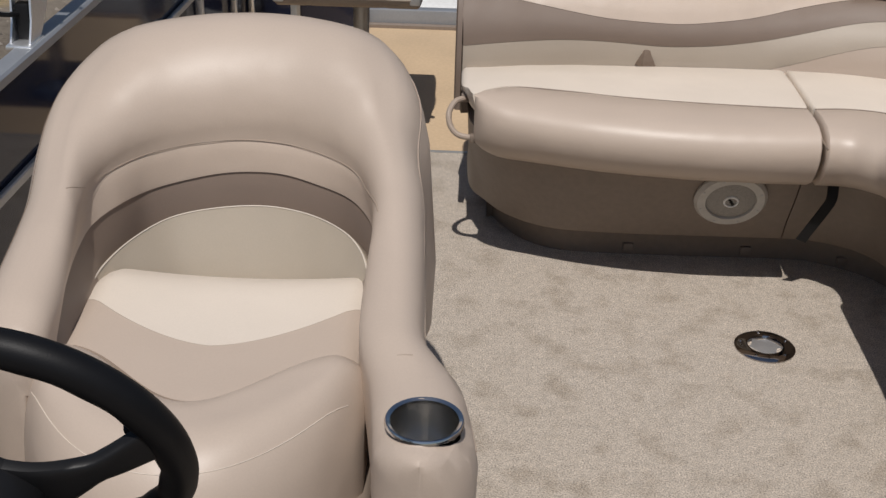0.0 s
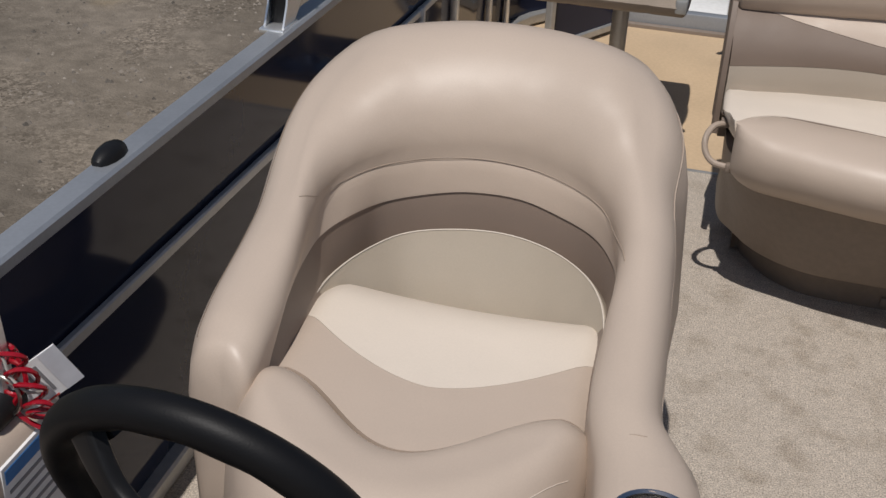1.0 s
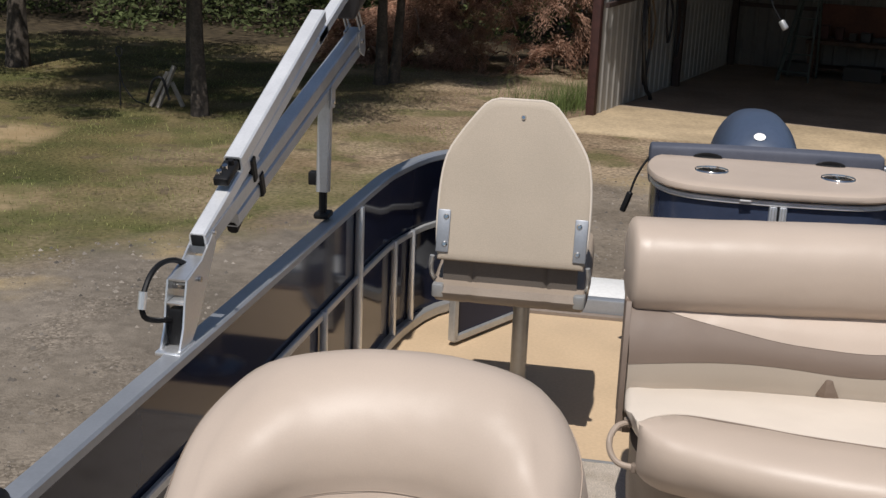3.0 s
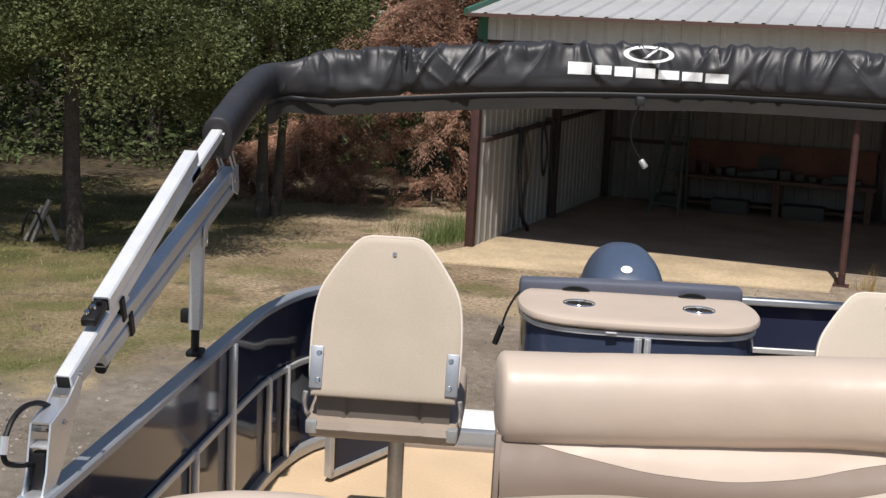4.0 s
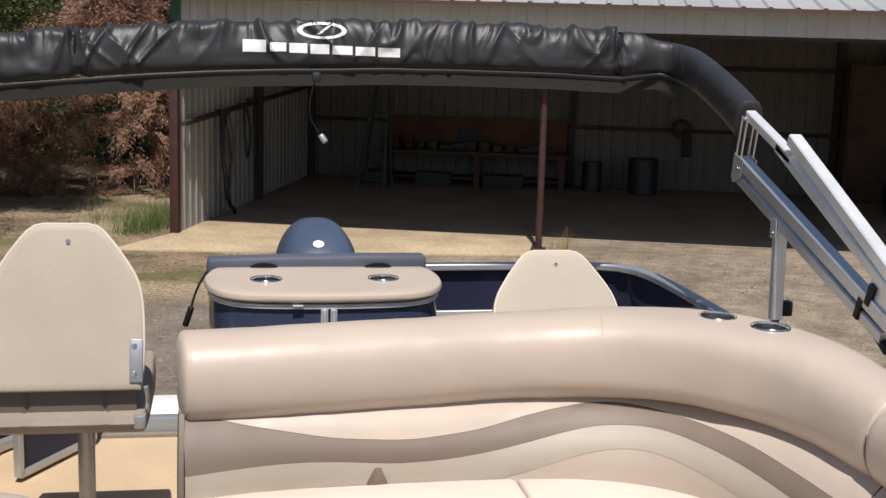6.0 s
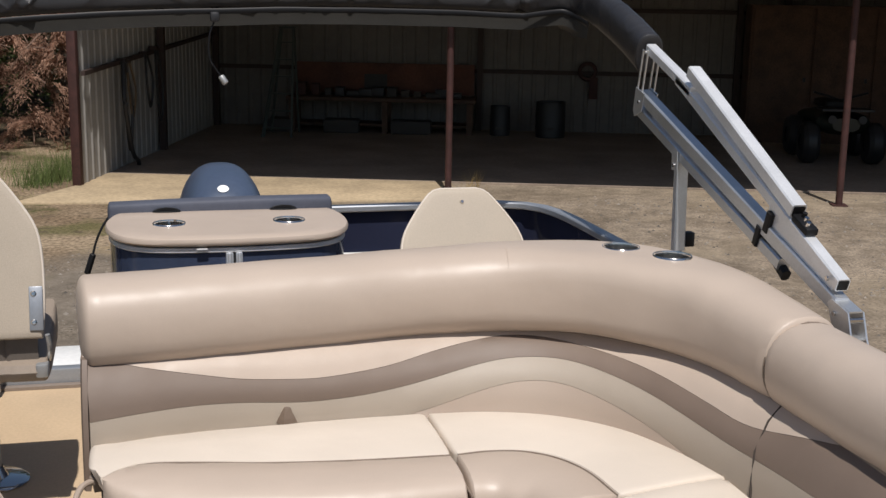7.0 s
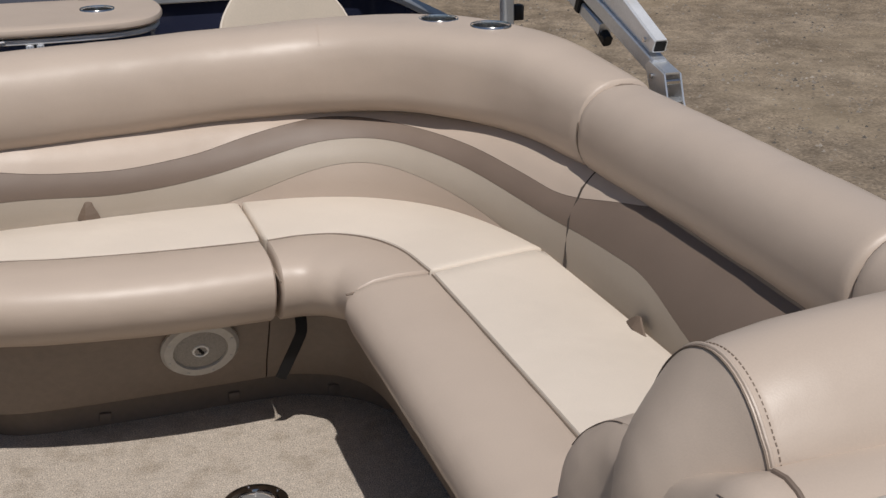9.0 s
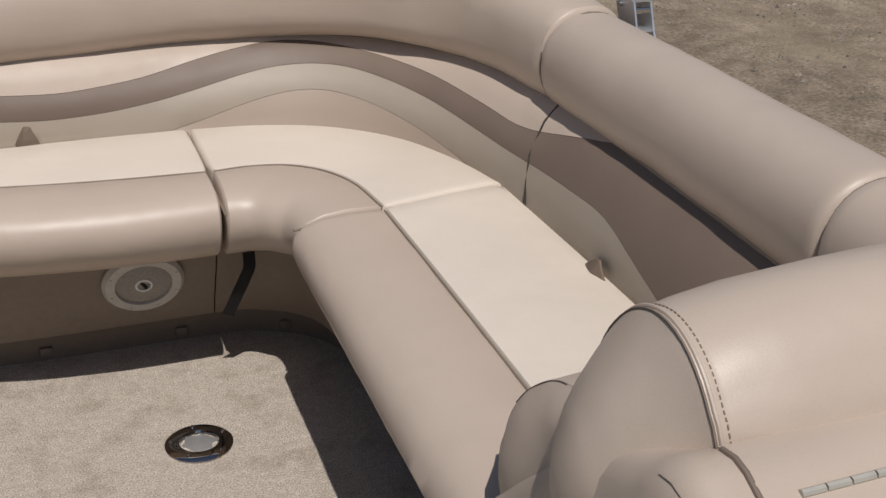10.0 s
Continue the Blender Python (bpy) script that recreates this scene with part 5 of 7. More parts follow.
def fishing_seat(base, hinge_y, hinge_z, lean, bottom_up, label, xc):
    """Folding seat on a pole; its back is seen from behind. lean: degrees the back tips away."""
    t = thing("fishing_seat", (base[0], base[1], 0.0), label, "fishing seat", "aft fishing seats")
    L = 0.455
    M = Matrix.Translation((xc, hinge_y, hinge_z)) @ Matrix.Rotation(-radians(lean), 4, "X")
    half = [(0.0, 0.206), (0.10, 0.214), (0.22, 0.212), (0.30, 0.198), (0.36, 0.165), (0.42, 0.122), (0.452, 0.092), (0.462, 0.06)]
    hp2 = curve_points([(w, z) for z, w in half], 22)
    poly = [(p.x, p.y) for p in hp2] + [(-p.x, p.y) for p in reversed(hp2)]
    rings = []
    for y, k in ((-0.0045, 0.30), (-0.0045, 0.60), (-0.0042, 0.90), (-0.003, 0.96), (0.0, 0.985), (0.008, 1.0), (0.030, 1.0), (0.055, 0.97), (0.070, 0.90), (0.075, 0.75)):
        rings.append([M @ Vector((x * k, y, 0.225 + (z - 0.225) * k)) for x, z in poly])
    back = part("backrest", loft(rings), SEATBACK, t)
    part("piping", tube([M @ Vector((x * 0.99, 0.002, 0.225 + (z - 0.225) * 0.99)) for x, z in poly[2:-2]], 0.0038, 6, up=M.to_3x3() @ Vector((0, 1, 0))), CREAM, t, "pale piped edge")
    bmx = bmesh.new()
    disc(bmx, M @ Vector((0.008, -0.007, 0.412)), M.to_3x3() @ Vector((0, -1, 0)), 0.008, 0.006, 14, 0.005)
    part("bolt", bmx, CHROME, t)
    for sx in (-1, 1):
        pl = part("hinge_plate", boxm((sx * 0.192 - 0.018, -0.010, 0.022), (sx * 0.192 + 0.018, -0.0045, 0.142), 0.003, m=M), RAILM, t)
        for z in (0.045, 0.122):
            screw(pl, M @ Vector((sx * 0.186, -0.012, z)), M.to_3x3() @ Vector((0, -1, 0)), 0.0085)
        part("hinge_arm", tube(curve_points([M @ Vector((sx * 0.218, -0.004, 0.01)), (xc + sx * 0.222, hinge_y + 0.005, hinge_z - 0.02), (xc + sx * 0.220, hinge_y + 0.02, hinge_z - 0.05), (xc + sx * 0.215, hinge_y + 0.05, hinge_z - 0.075)], 12), 0.007, 8), ALU_DULL, t)
        part("corner_bracket", boxm((xc + sx * 0.200 - 0.017, hinge_y - 0.003, hinge_z - 0.112), (xc + sx * 0.200 + 0.017, hinge_y + 0.06, hinge_z - 0.072), 0.006), ALU_DULL, t)
    # seat cushion with two soft tucks
    rings = []
    for k in range(31):
        x = -0.205 + 0.41 * k / 30
        dip = 0.006 * (math.exp(-((abs(x) - 0.105) / 0.008) ** 2))
        e = 0.97 + 0.03 * math.cos(math.pi * x / 0.41)
        rings.append([(xc + x, hinge_y + y, hinge_z - 0.112 + z) for y, z in ((0.020 + dip, -0.014), (0.005 + dip, -0.004), (-0.003 + dip, 0.016), (0.006 + dip, 0.036), (0.03, 0.046 - dip), (0.15, 0.072), (0.30, 0.110 * e), (0.385, 0.128 * e), (0.43, 0.10), (0.432, 0.05), (0.39, 0.01), (0.05, -0.016))])
    part("seat_cushion", loft(rings, (0.016, 0.016)), CUSHION, t, "brown-grey vinyl seat cushion")
    part("shaded_gap_panel", loft([[(xc + x, hinge_y + y + 0.006 * math.exp(-((abs(x) - 0.105) / 0.006) ** 2), hinge_z + z) for y, z in ((0.030, -0.075), (0.026, -0.03), (0.020, 0.012), (0.032, 0.012), (0.045, -0.075))] for x in np.linspace(-0.19, 0.19, 41)]), GAP_SHADE, t)
    part("seat_pan", boxm((xc - 0.15, hinge_y + 0.10, hinge_z - 0.142), (xc + 0.17, hinge_y + 0.38, hinge_z - 0.108), 0.01), PLASTIC, t)
    zt = hinge_z - 0.143
    bx, by = base
    part("swivel", boxm((bx - 0.06, by - 0.06, zt - 0.022), (bx + 0.06, by + 0.06, zt), 0.008), ALU_DULL, t)
    part("pole", lathe([(0.026, 0.012), (0.026, zt - 0.06), (0.033, zt - 0.06), (0.033, zt - 0.02)], (bx, by, 0), (0, 0, 1), 20), ALU_DULL, t)
    part("foot", lathe([(0.001, 0.0), (0.105, 0.0), (0.108, 0.006), (0.095, 0.014), (0.045, 0.02), (0.03, 0.05)], (bx, by, -0.002), (0, 0, 1), 28), CHROME, t)
    return t


fishing_seat((-0.720, 4.13), 3.735, 0.560, 13, 0, "beige vinyl folding fishing seat, back upright, on a metal pole", -0.725)
fishing_seat((0.80, 4.20), 4.04, 0.450, 27, 0, "beige vinyl folding fishing seat, back tipped over, on a metal pole", 0.764)

# ---- bait station with cup holders ----
bait = thing("bait_station", (0.03, 4.35, 0.0), "navy aft livewell cabinet with a padded beige top", "cabinet")
TOPP = [(-0.355, 4.53), (-0.375, 4.42), (-0.368, 4.30), (-0.335, 4.20), (-0.28, 4.135), (-0.18, 4.10), (0.03, 4.088), (0.24, 4.105), (0.34, 4.145), (0.395, 4.215), (0.425, 4.32), (0.428, 4.44), (0.412, 4.54)]
tp = [(0.024 + (p.x - 0.028) * 0.972, p.y) for p in curve_points(TOPP, 40)]
body = [(0.03 + (x - 0.03) * 0.965, 4.53 + (y - 4.53) * 0.95) for x, y in tp] + [(0.375, 4.66), (-0.322, 4.66)]
part("body", prism(body, 0.0, 0.706), NAVY_SOFT, bait, "navy blue moulded cabinet body")
band2 = [(0.03 + (x - 0.03) * 0.975, 4.53 + (y - 4.53) * 0.965) for x, y in tp]
part("trim_band", loft([[(x, y, 0.701), (x, y - 0.003, 0.703), (x, y - 0.003, 0.707), (x, y, 0.708), (x, y, 0.709), (x, y - 0.003, 0.710), (x, y - 0.003, 0.716), (x, y + 0.004, 0.717), (x, y + 0.02, 0.717), (x, y + 0.02, 0.701)] for x, y in band2]), ALU_ARM, bait)
pc = (0.028, 4.36)
lid_rings = []
full = tp + [(0.385, 4.565), (-0.332, 4.565)]
for z, k in ((0.722, 0.955), (0.724, 0.985), (0.730, 1.0), (0.738, 1.0), (0.745, 0.990), (0.749, 0.965), (0.751, 0.80), (0.751, 0.5)):
    lid_rings.append([(pc[0] + (x - pc[0]) * k, pc[1] + (y - pc[1]) * k, z) for x, y in full])
bm = loft(lid_rings)
LW = ((-0.168, 4.330, 0.753), (0.217, 4.340, 0.753))
for c in LW:
    punch(bm, c, 0.044, 0.735)
part("lid", bm, TAN, bait, "padded beige vinyl lid")
part("back_riser", sweep([(-0.355, 4.585, 0.713), (-0.1, 4.595, 0.718), (0.15, 4.605, 0.720), (0.385, 4.615, 0.718)], oval(0.080, 0.132, 7.0, 32), ends=(0.010, 0.010)), SLATE, bait, "slate blue plastic riser")
# flat black ovals stand for the shade inside the rod holes
for x in (-0.172, 0.220):
    part("rod_hole", loft([[(x + 0.048 * k * math.cos(q), 4.545 + 0.022 * k * math.sin(q), 0.7525 + 0.002 * (k < 1)) for q in [2 * math.pi * j / 28 for j in range(28)]] for k in (1.0, 0.9, 0.4)]), BLACK, bait)
    part("rod_hole", loft([[(x + 0.046 * k * math.cos(q), 4.5405 - 0.002 * (k < 1), 0.752 + 0.015 * k * math.sin(q)) for q in [2 * math.pi * j / 28 for j in range(28)]] for k in (1.0, 0.9, 0.4)]), BLACK, bait)
part("door_gap", boxm((0.019, 4.100, 0.05), (0.026, 4.118, 0.70), 0.001), BLACK, bait)
for x0, x1 in ((-0.004, 0.019), (0.026, 0.047)):
    st = part("door_stile", boxm((x0, 4.092, 0.05), (x1, 4.116, 0.701), 0.004), ALU, bait)
    for e in (0.30, 0.70):
        xx = x0 + (x1 - x0) * e
        part("groove", boxm((xx - 0.001, 4.0912, 0.05), (xx + 0.001, 4.093, 0.70)), ALU_DULL, st)
part("latch", boxm((-0.092, 4.0905, 0.7115), (-0.058, 4.104, 0.717), 0.002), ALU_ARM, bait)
for c in LW:
    cup_holder("cup_holder", c, 0.052, 0.06, "stainless cup holder in the bait station lid", "bait station cup holders")
    part("divider", boxm((c[0] - 0.004, c[1] - 0.044, c[2] - 0.05), (c[0] + 0.004, c[1] + 0.044, c[2] - 0.002)), CHROME, bait)
cord = thing("pull_cord", (-0.40, 4.5, 0.6), "black cord with a toggle hanging beside the bait station", "cord")
part("line", tube(curve_points([(-0.362, 4.56, 0.735), (-0.385, 4.55, 0.70), (-0.405, 4.54, 0.655), (-0.42, 4.53, 0.60)], 12), 0.004, 6), BLACK, cord)
part("toggle", tube([(-0.417, 4.53, 0.612), (-0.436, 4.525, 0.555)], 0.011, 8, ends=(0.006, 0.006)), BLACK, cord)

# ---- outboard ----
motor = thing("outboard_motor", (0.08, 5.67, -0.6), "blue-grey outboard motor cowling behind the stern", "outboard motor")
COWL = mat("steel_blue_cowling", (0.062, 0.085, 0.135), 0.38, var=0.08, scale=5, bump=0.06, bump_scale=300)
cow = []
MX = 0.079
for y, w, zt in ((5.37, 0.27, 0.52), (5.392, 0.315, 0.580), (5.43, 0.345, 0.636), (5.49, 0.370, 0.682), (5.58, 0.385, 0.714), (5.72, 0.395, 0.732), (5.88, 0.39, 0.725), (6.02, 0.35, 0.68), (6.10, 0.26, 0.58)):
    r = []
    for k in range(25):
        a = math.pi * k / 24
        r.append((MX + w / 2 * math.copysign(abs(math.cos(a)) ** 0.80, math.cos(a)), y, 0.33 + (zt - 0.33) * math.sin(a) ** 0.74))
    r += [(MX - w * 0.42, y, 0.23), (MX + w * 0.42, y, 0.23)]
    cow.append(r)
part("cowling", loft(cow), COWL, motor, "blue-grey motor cowling")
part("cowling_skirt", sweep([(MX, 5.44, 0.26), (MX, 6.12, 0.26)], oval(0.44, 0.58, 3.5, 28)), NAVY_SOFT, motor)
bmd = bmesh.new()
disc(bmd, (0, 0, 0), (0, 0, 1), 0.0235, 0.006, 28)
bmesh.ops.transform(bmd, matrix=Matrix.Translation((MX - 0.008, 5.470, 0.671)) @ Matrix.Rotation(radians(50), 4, "X") @ Matrix.Diagonal((1.0, 0.72, 1.0, 1.0)), verts=bmd.verts)
part("badge", bmd, WHITE, motor, "plain white oval badge")
part("leg", boxm((-0.02, 5.57, -1.0), (0.18, 5.97, 0.1), 0.05, 3), NAVY_SOFT, motor)
part("bracket", boxm((-0.04, 5.13, -0.35), (0.20, 5.60, 0.02), 0.02), BLACK, motor)

# ---- folded bimini top ----
bim = thing("bimini_top", (0.03, 3.6, 0.66), "folded bimini top in a charcoal canvas boot on aluminium arms", "bimini top")


ARMS = {
    -1: {"dy": 0.048, "main": ((2.772, 0.832), (4.080, 1.138)), "under": ((2.97, 0.836), (4.088, 1.092)), "upper": ((2.768, 0.842), (3.70, 1.188)), "sleeve": ((2.985, 0.958), (3.665, 1.222)), "ext": ((3.62, 1.162), (3.950, 1.272)),
         "clamps": ((3.070, 0.930), (3.128, 0.884)), "knob": (2.935, 0.962), "pin": (3.012, 0.835)},
    1: {"dy": 0.072, "main": ((2.850, 0.802), (4.070, 1.180)), "under": ((3.12, 0.838), (4.085, 1.130)), "upper": ((2.848, 0.850), (3.80, 1.250)), "sleeve": ((3.070, 0.984), (3.715, 1.280)), "ext": ((3.70, 1.222), (4.035, 1.330)),
        "clamps": ((3.185, 0.935), (3.235, 0.890)), "knob": (3.030, 0.972), "pin": (3.14, 0.832)},
}


# outlines of the foot cheeks, distance along the boat and height over the rail
LEFT_FOOT = [(2.608, 0.0), (2.632, 0.045), (2.641, 0.092), (2.653, 0.136), (2.735, 0.156), (2.800, 0.196), (2.818, 0.172), (2.746, 0.08), (2.712, 0.035), (2.668, 0.0)]
RIGHT_FOOT = [(2.715, 0.0), (2.740, 0.045), (2.762, 0.078), (2.785, 0.136), (2.857, 0.152), (2.872, 0.140), (2.840, 0.08), (2.820, 0.035), (2.790, 0.0)]


def bimini_side(x, s):
    z0 = 0.655 if s < 0 else 0.665
    A = ARMS[s]
    dy = A["dy"]
    P3 = lambda q: Vector((x, q[0], q[1]))
    # cast foot on the rail
    cheek, rib = (LEFT_FOOT, 0.092) if s < 0 else (RIGHT_FOOT, 0.078)
    y0, y1 = cheek[0][0], cheek[-1][0]
    for dx in (-0.0195, 0.0195):
        part("foot_cheek", loft([[(x + dx + e, y, z0 + z) for y, z in cheek] for e in (-0.002, 0.002)]), ALU, bim)
    part("foot_plate", boxm((x - 0.026, y0 - 0.012, z0 - 0.004), (x + 0.026, y1 + 0.012, z0 + 0.006), 0.003), ALU, bim)
    (ya, za), (yb, zb) = cheek[3], cheek[4]
    part("foot_web", bar((x, ya, z0 + za + 0.001), (x, yb + 0.02, z0 + zb + 0.001), 0.035, 0.004, (0, 0, 1), 0.001), ALU, bim)
    yr = float(np.interp(rib, [q[1] for q in cheek[:4]], [q[0] for q in cheek[:4]]))
    part("foot_rib", boxm((x - 0.017, yr, z0 + rib - 0.002), (x + 0.017, yr + 0.045, z0 + rib + 0.002), 0.001), ALU, bim)
    part("foot_block", boxm((x - 0.015, y0 + 0.030, z0 + 0.006), (x + 0.015, y0 + 0.060, z0 + rib - 0.012), 0.004), BLACK, bim)
    part("foot_bolt", bar((x - 0.018, y0 + 0.070, z0 + 0.118), (x + 0.018, y0 + 0.070, z0 + 0.118), 0.012, 0.012, (0, 0, 1), 0.003), CHROME, bim)
    up = Vector((0, -0.4, 1))
    # two square tubes lie on one another; a third slides in a sleeve above them
    part("main_tube", bar(P3(A["main"][0]), P3(A["main"][1]), 0.038, 0.040, up), ALU_SIDE, bim)
    part("under_tube", bar(P3(A["under"][0]), P3(A["under"][1]), 0.034, 0.034, up), ALU_SIDE, bim)
    part("upper_tube", bar(P3(A["upper"][0]), P3(A["upper"][1]), 0.034, 0.033, up), ALU_ARM, bim)
    # filler web that closes the wedge between the two near the foot
    low, high = P3(A["main"][0]) + Vector((0, 0.03, 0.01)), P3(A["main"][0]).lerp(P3(A["main"][1]), 0.30)
    over0, over1 = P3(A["upper"][0]) + Vector((0, 0.03, 0.011)), P3(A["upper"][0]).lerp(P3(A["upper"][1]), 0.36)
    part("web", loft([[(x + e, p.y, p.z) for p in (low, high, over1, over0)] for e in (-0.010, 0.010)]), ALU_ARM, bim)
    part("sleeve", bar(P3(A["sleeve"][0]), P3(A["sleeve"][1]), 0.040, 0.037, up), ALU_ARM, bim)
    part("extension", bar(P3(A["ext"][0]), P3(A["ext"][1]), 0.034, 0.031, up), ALU_ARM, bim)
    # solid bars: black plugs stand for the shade inside the hollow tube ends
    for a, b, w, h in ((*A["upper"], 0.027, 0.026), (*A["sleeve"], 0.032, 0.029)):
        d = (P3(b) - P3(a)).normalized()
        part("tube_mouth", bar(P3(a) - d * 0.0015, P3(a) + d * 0.01, w, h, up, 0.002), BLACK, bim)
    for y, z in A["clamps"]:
        part("clamp", bar((x, y + 0.010, z - 0.026), (x, y - 0.010, z + 0.026), 0.046, 0.026, (0, 1, 0)), BLACK, bim)
    ky, kz = A["knob"]
    latch = part("latch", boxm((x - 0.017, ky - 0.040, kz - 0.026), (x + 0.017, ky + 0.040, kz - 0.006), 0.005, m=Matrix.Translation((0, ky, kz)) @ Matrix.Rotation(radians(20), 4, "X") @ Matrix.Translation((0, -ky, -kz))), BLACK, bim, "black spring latch")
    for k in (-1, 0, 1):
        bmk = bmesh.new()
        disc(bmk, (x + 0.006 * k, ky + 0.020 * k, kz - 0.002 + 0.008 * k), (0, -0.5, 1), 0.0075, 0.014, 12, 0.006)
        part("latch_pin", bmk, CHROME if k < 1 else BLACK, latch)
    py, pz = A["pin"]
    part("pin", bar((x, py - 0.035, pz - 0.020), (x, py + 0.020, pz + 0.010), 0.024, 0.030, (0, 0, 1), 0.006), BLACK, bim)
    # open link of four thin strips between the extension and the main tube
    e, q = P3(A["ext"][1]), P3(A["main"][1])
    for dx in (-0.020, 0.020):
        for dd in (-0.016, 0.022):
            part("link_strip", bar(Vector((x + dx, e.y + dd - 0.01, e.z - 0.004)), Vector((x + dx, q.y + dd - 0.012, q.z + 0.012)), 0.004, 0.009, (0, 1, 0), 0.001), ALU, bim)
        part("end_plate", loft([[(x + dx * 1.1 + g, y, z) for y, z in ((q.y - 0.055, q.z + 0.008), (q.y + 0.016, q.z + 0.026), (q.y + 0.030, q.z - 0.050), (q.y + 0.018, q.z - 0.068), (q.y - 0.035, q.z - 0.050))] for g in (-0.002, 0.002)]), ALU_SIDE, bim)
    part("link_bolt", bar((x - 0.026, e.y - 0.012, e.z - 0.012), (x + 0.026, e.y - 0.012, e.z - 0.012), 0.010, 0.010, (0, 0, 1), 0.003), ALU_DULL, bim)
    ly = 3.70 + 0.7 * dy
    u_ = (ly - A["under"][0][0]) / (A["under"][1][0] - A["under"][0][0])
    lz = A["under"][0][1] + u_ * (A["under"][1][1] - A["under"][0][1])
    part("rear_leg", bar((x, ly, z0 + 0.075), (x, ly + 0.012, lz - 0.008), 0.036, 0.030, (0, 1, 0)), ALU_SIDE, bim)
    for dx in (-0.021, 0.021):
        part("leg_bracket", bar((x + dx, ly + 0.010, lz - 0.045), (x + dx, ly + 0.014, lz + 0.012), 0.004, 0.040, (0, 1, 0), 0.001), ALU_SIDE, bim)
    part("leg_clip", boxm((x + 0.016 * s, ly - 0.01, z0 + 0.085) if s > 0 else (x - 0.042, ly - 0.01, z0 + 0.092), (x + 0.05, ly + 0.02, z0 + 0.13) if s > 0 else (x - 0.016, ly + 0.02, z0 + 0.13), 0.004), BLACK, bim)
    part("leg_jaw", bar((x, ly, z0 + 0.004), (x, ly, z0 + 0.076), 0.020, 0.024, (0, 1, 0)), BLACK, bim)
    part("leg_foot", boxm((x - 0.022, ly - 0.025, z0 - 0.002), (x + 0.022, ly + 0.035, z0 + 0.016), 0.006), BLACK, bim)
    for y, z in ((cheek[4][0] - 0.02, z0 + 0.122), (A["upper"][0][0] + 0.03, A["upper"][0][1] + 0.011), (q.y - 0.015, q.z - 0.02), (ly + 0.012, lz - 0.03)):
        bmb = bmesh.new()
        disc(bmb, (x - s * 0.0245, y, z), (1, 0, 0), 0.006, 0.005, 10)
        part("rivet", bmb, CHROME, bim)


bimini_side(-1.262, -1)
bimini_side(1.330, 1)
# the cable that loops from foot to arm
part("cable", tube(curve_points([(-1.27, 2.738, 0.797), (-1.282, 2.692, 0.820), (-1.29, 2.640, 0.826), (-1.295, 2.600, 0.812), (-1.297, 2.573, 0.786)], 16), 0.0056, 8), BLACK, bim)
part("cable_joint", tube([(-1.297, 2.572, 0.790), (-1.298, 2.564, 0.757)], 0.0085, 10), ALU, bim)
part("cable", tube(curve_points([(-1.298, 2.565, 0.758), (-1.295, 2.572, 0.738), (-1.285, 2.600, 0.724), (-1.27, 2.642, 0.713)], 12), 0.0056, 8), BLACK, bim)

BOOT = [(-1.262, 3.935, 1.248), (-1.272, 4.10, 1.286), (-1.282, 4.32, 1.336), (-1.288, 4.54, 1.376), (-1.272, 4.670, 1.394), (-1.18, 4.735, 1.408), (-1.02, 4.745, 1.430), (-0.55, 4.775, 1.473), (-0.1, 4.79, 1.498), (0.4, 4.79, 1.510), (0.85, 4.785, 1.506), (1.16, 4.770, 1.496), (1.305, 4.735, 1.482), (1.352, 4.63, 1.460), (1.352, 4.42, 1.412), (1.347, 4.22, 1.357), (1.336, 4.065, 1.311)]
NB = 1500
bp_ = curve_points(BOOT, NB)
BL = [0.0]
for p, q in zip(bp_, bp_[1:]):
    BL.append(BL[-1] + (q - p).length)
rng = random.Random(11)
# sharp creases that fan out from gathers along the top seam or the hem: place, from the top, slant, length, width, height
folds = []
for g in range(30):
    c0 = BL[-1] * (0.15 + 0.70 * (g + rng.uniform(-0.45, 0.45)) / 29)
    folds.append((c0, rng.random() < 0.8, rng.uniform(-0.07, 0.07), rng.uniform(0.25, 0.7), rng.uniform(0.006, 0.012), rng.uniform(0.006, 0.012)))
# a few long swags run slantwise from hem to top
for g in range(9):
    c0 = BL[-1] * (0.17 + 0.66 * (g + rng.uniform(-0.35, 0.35)) / 8)
    folds.append((c0, True, rng.choice((-1, 1)) * rng.uniform(0.10, 0.24), 1.25, rng.uniform(0.012, 0.018), rng.uniform(0.008, 0.013)))
straps = [BL[int(NB * 0.31)], BL[int(NB * 0.775)]]
for c0 in straps:
    for k in range(6):
        folds.append((c0 + rng.uniform(-0.02, 0.02), True, rng.uniform(-0.16, 0.16), rng.uniform(0.6, 1.2), 0.007, 0.012))
corners = [BL[min(range(NB), key=lambda i: (bp_[i] - Vector(q)).length)] for q in ((-1.262, 4.645, 1.445), (1.31, 4.69, 1.470))]
for c0 in corners:
    for k in range(9):
        folds.append((c0 + rng.uniform(-0.06, 0.06), k % 3 == 0, rng.uniform(-0.16, 0.16), rng.uniform(0.5, 1.1), 0.008, rng.uniform(0.010, 0.019)))


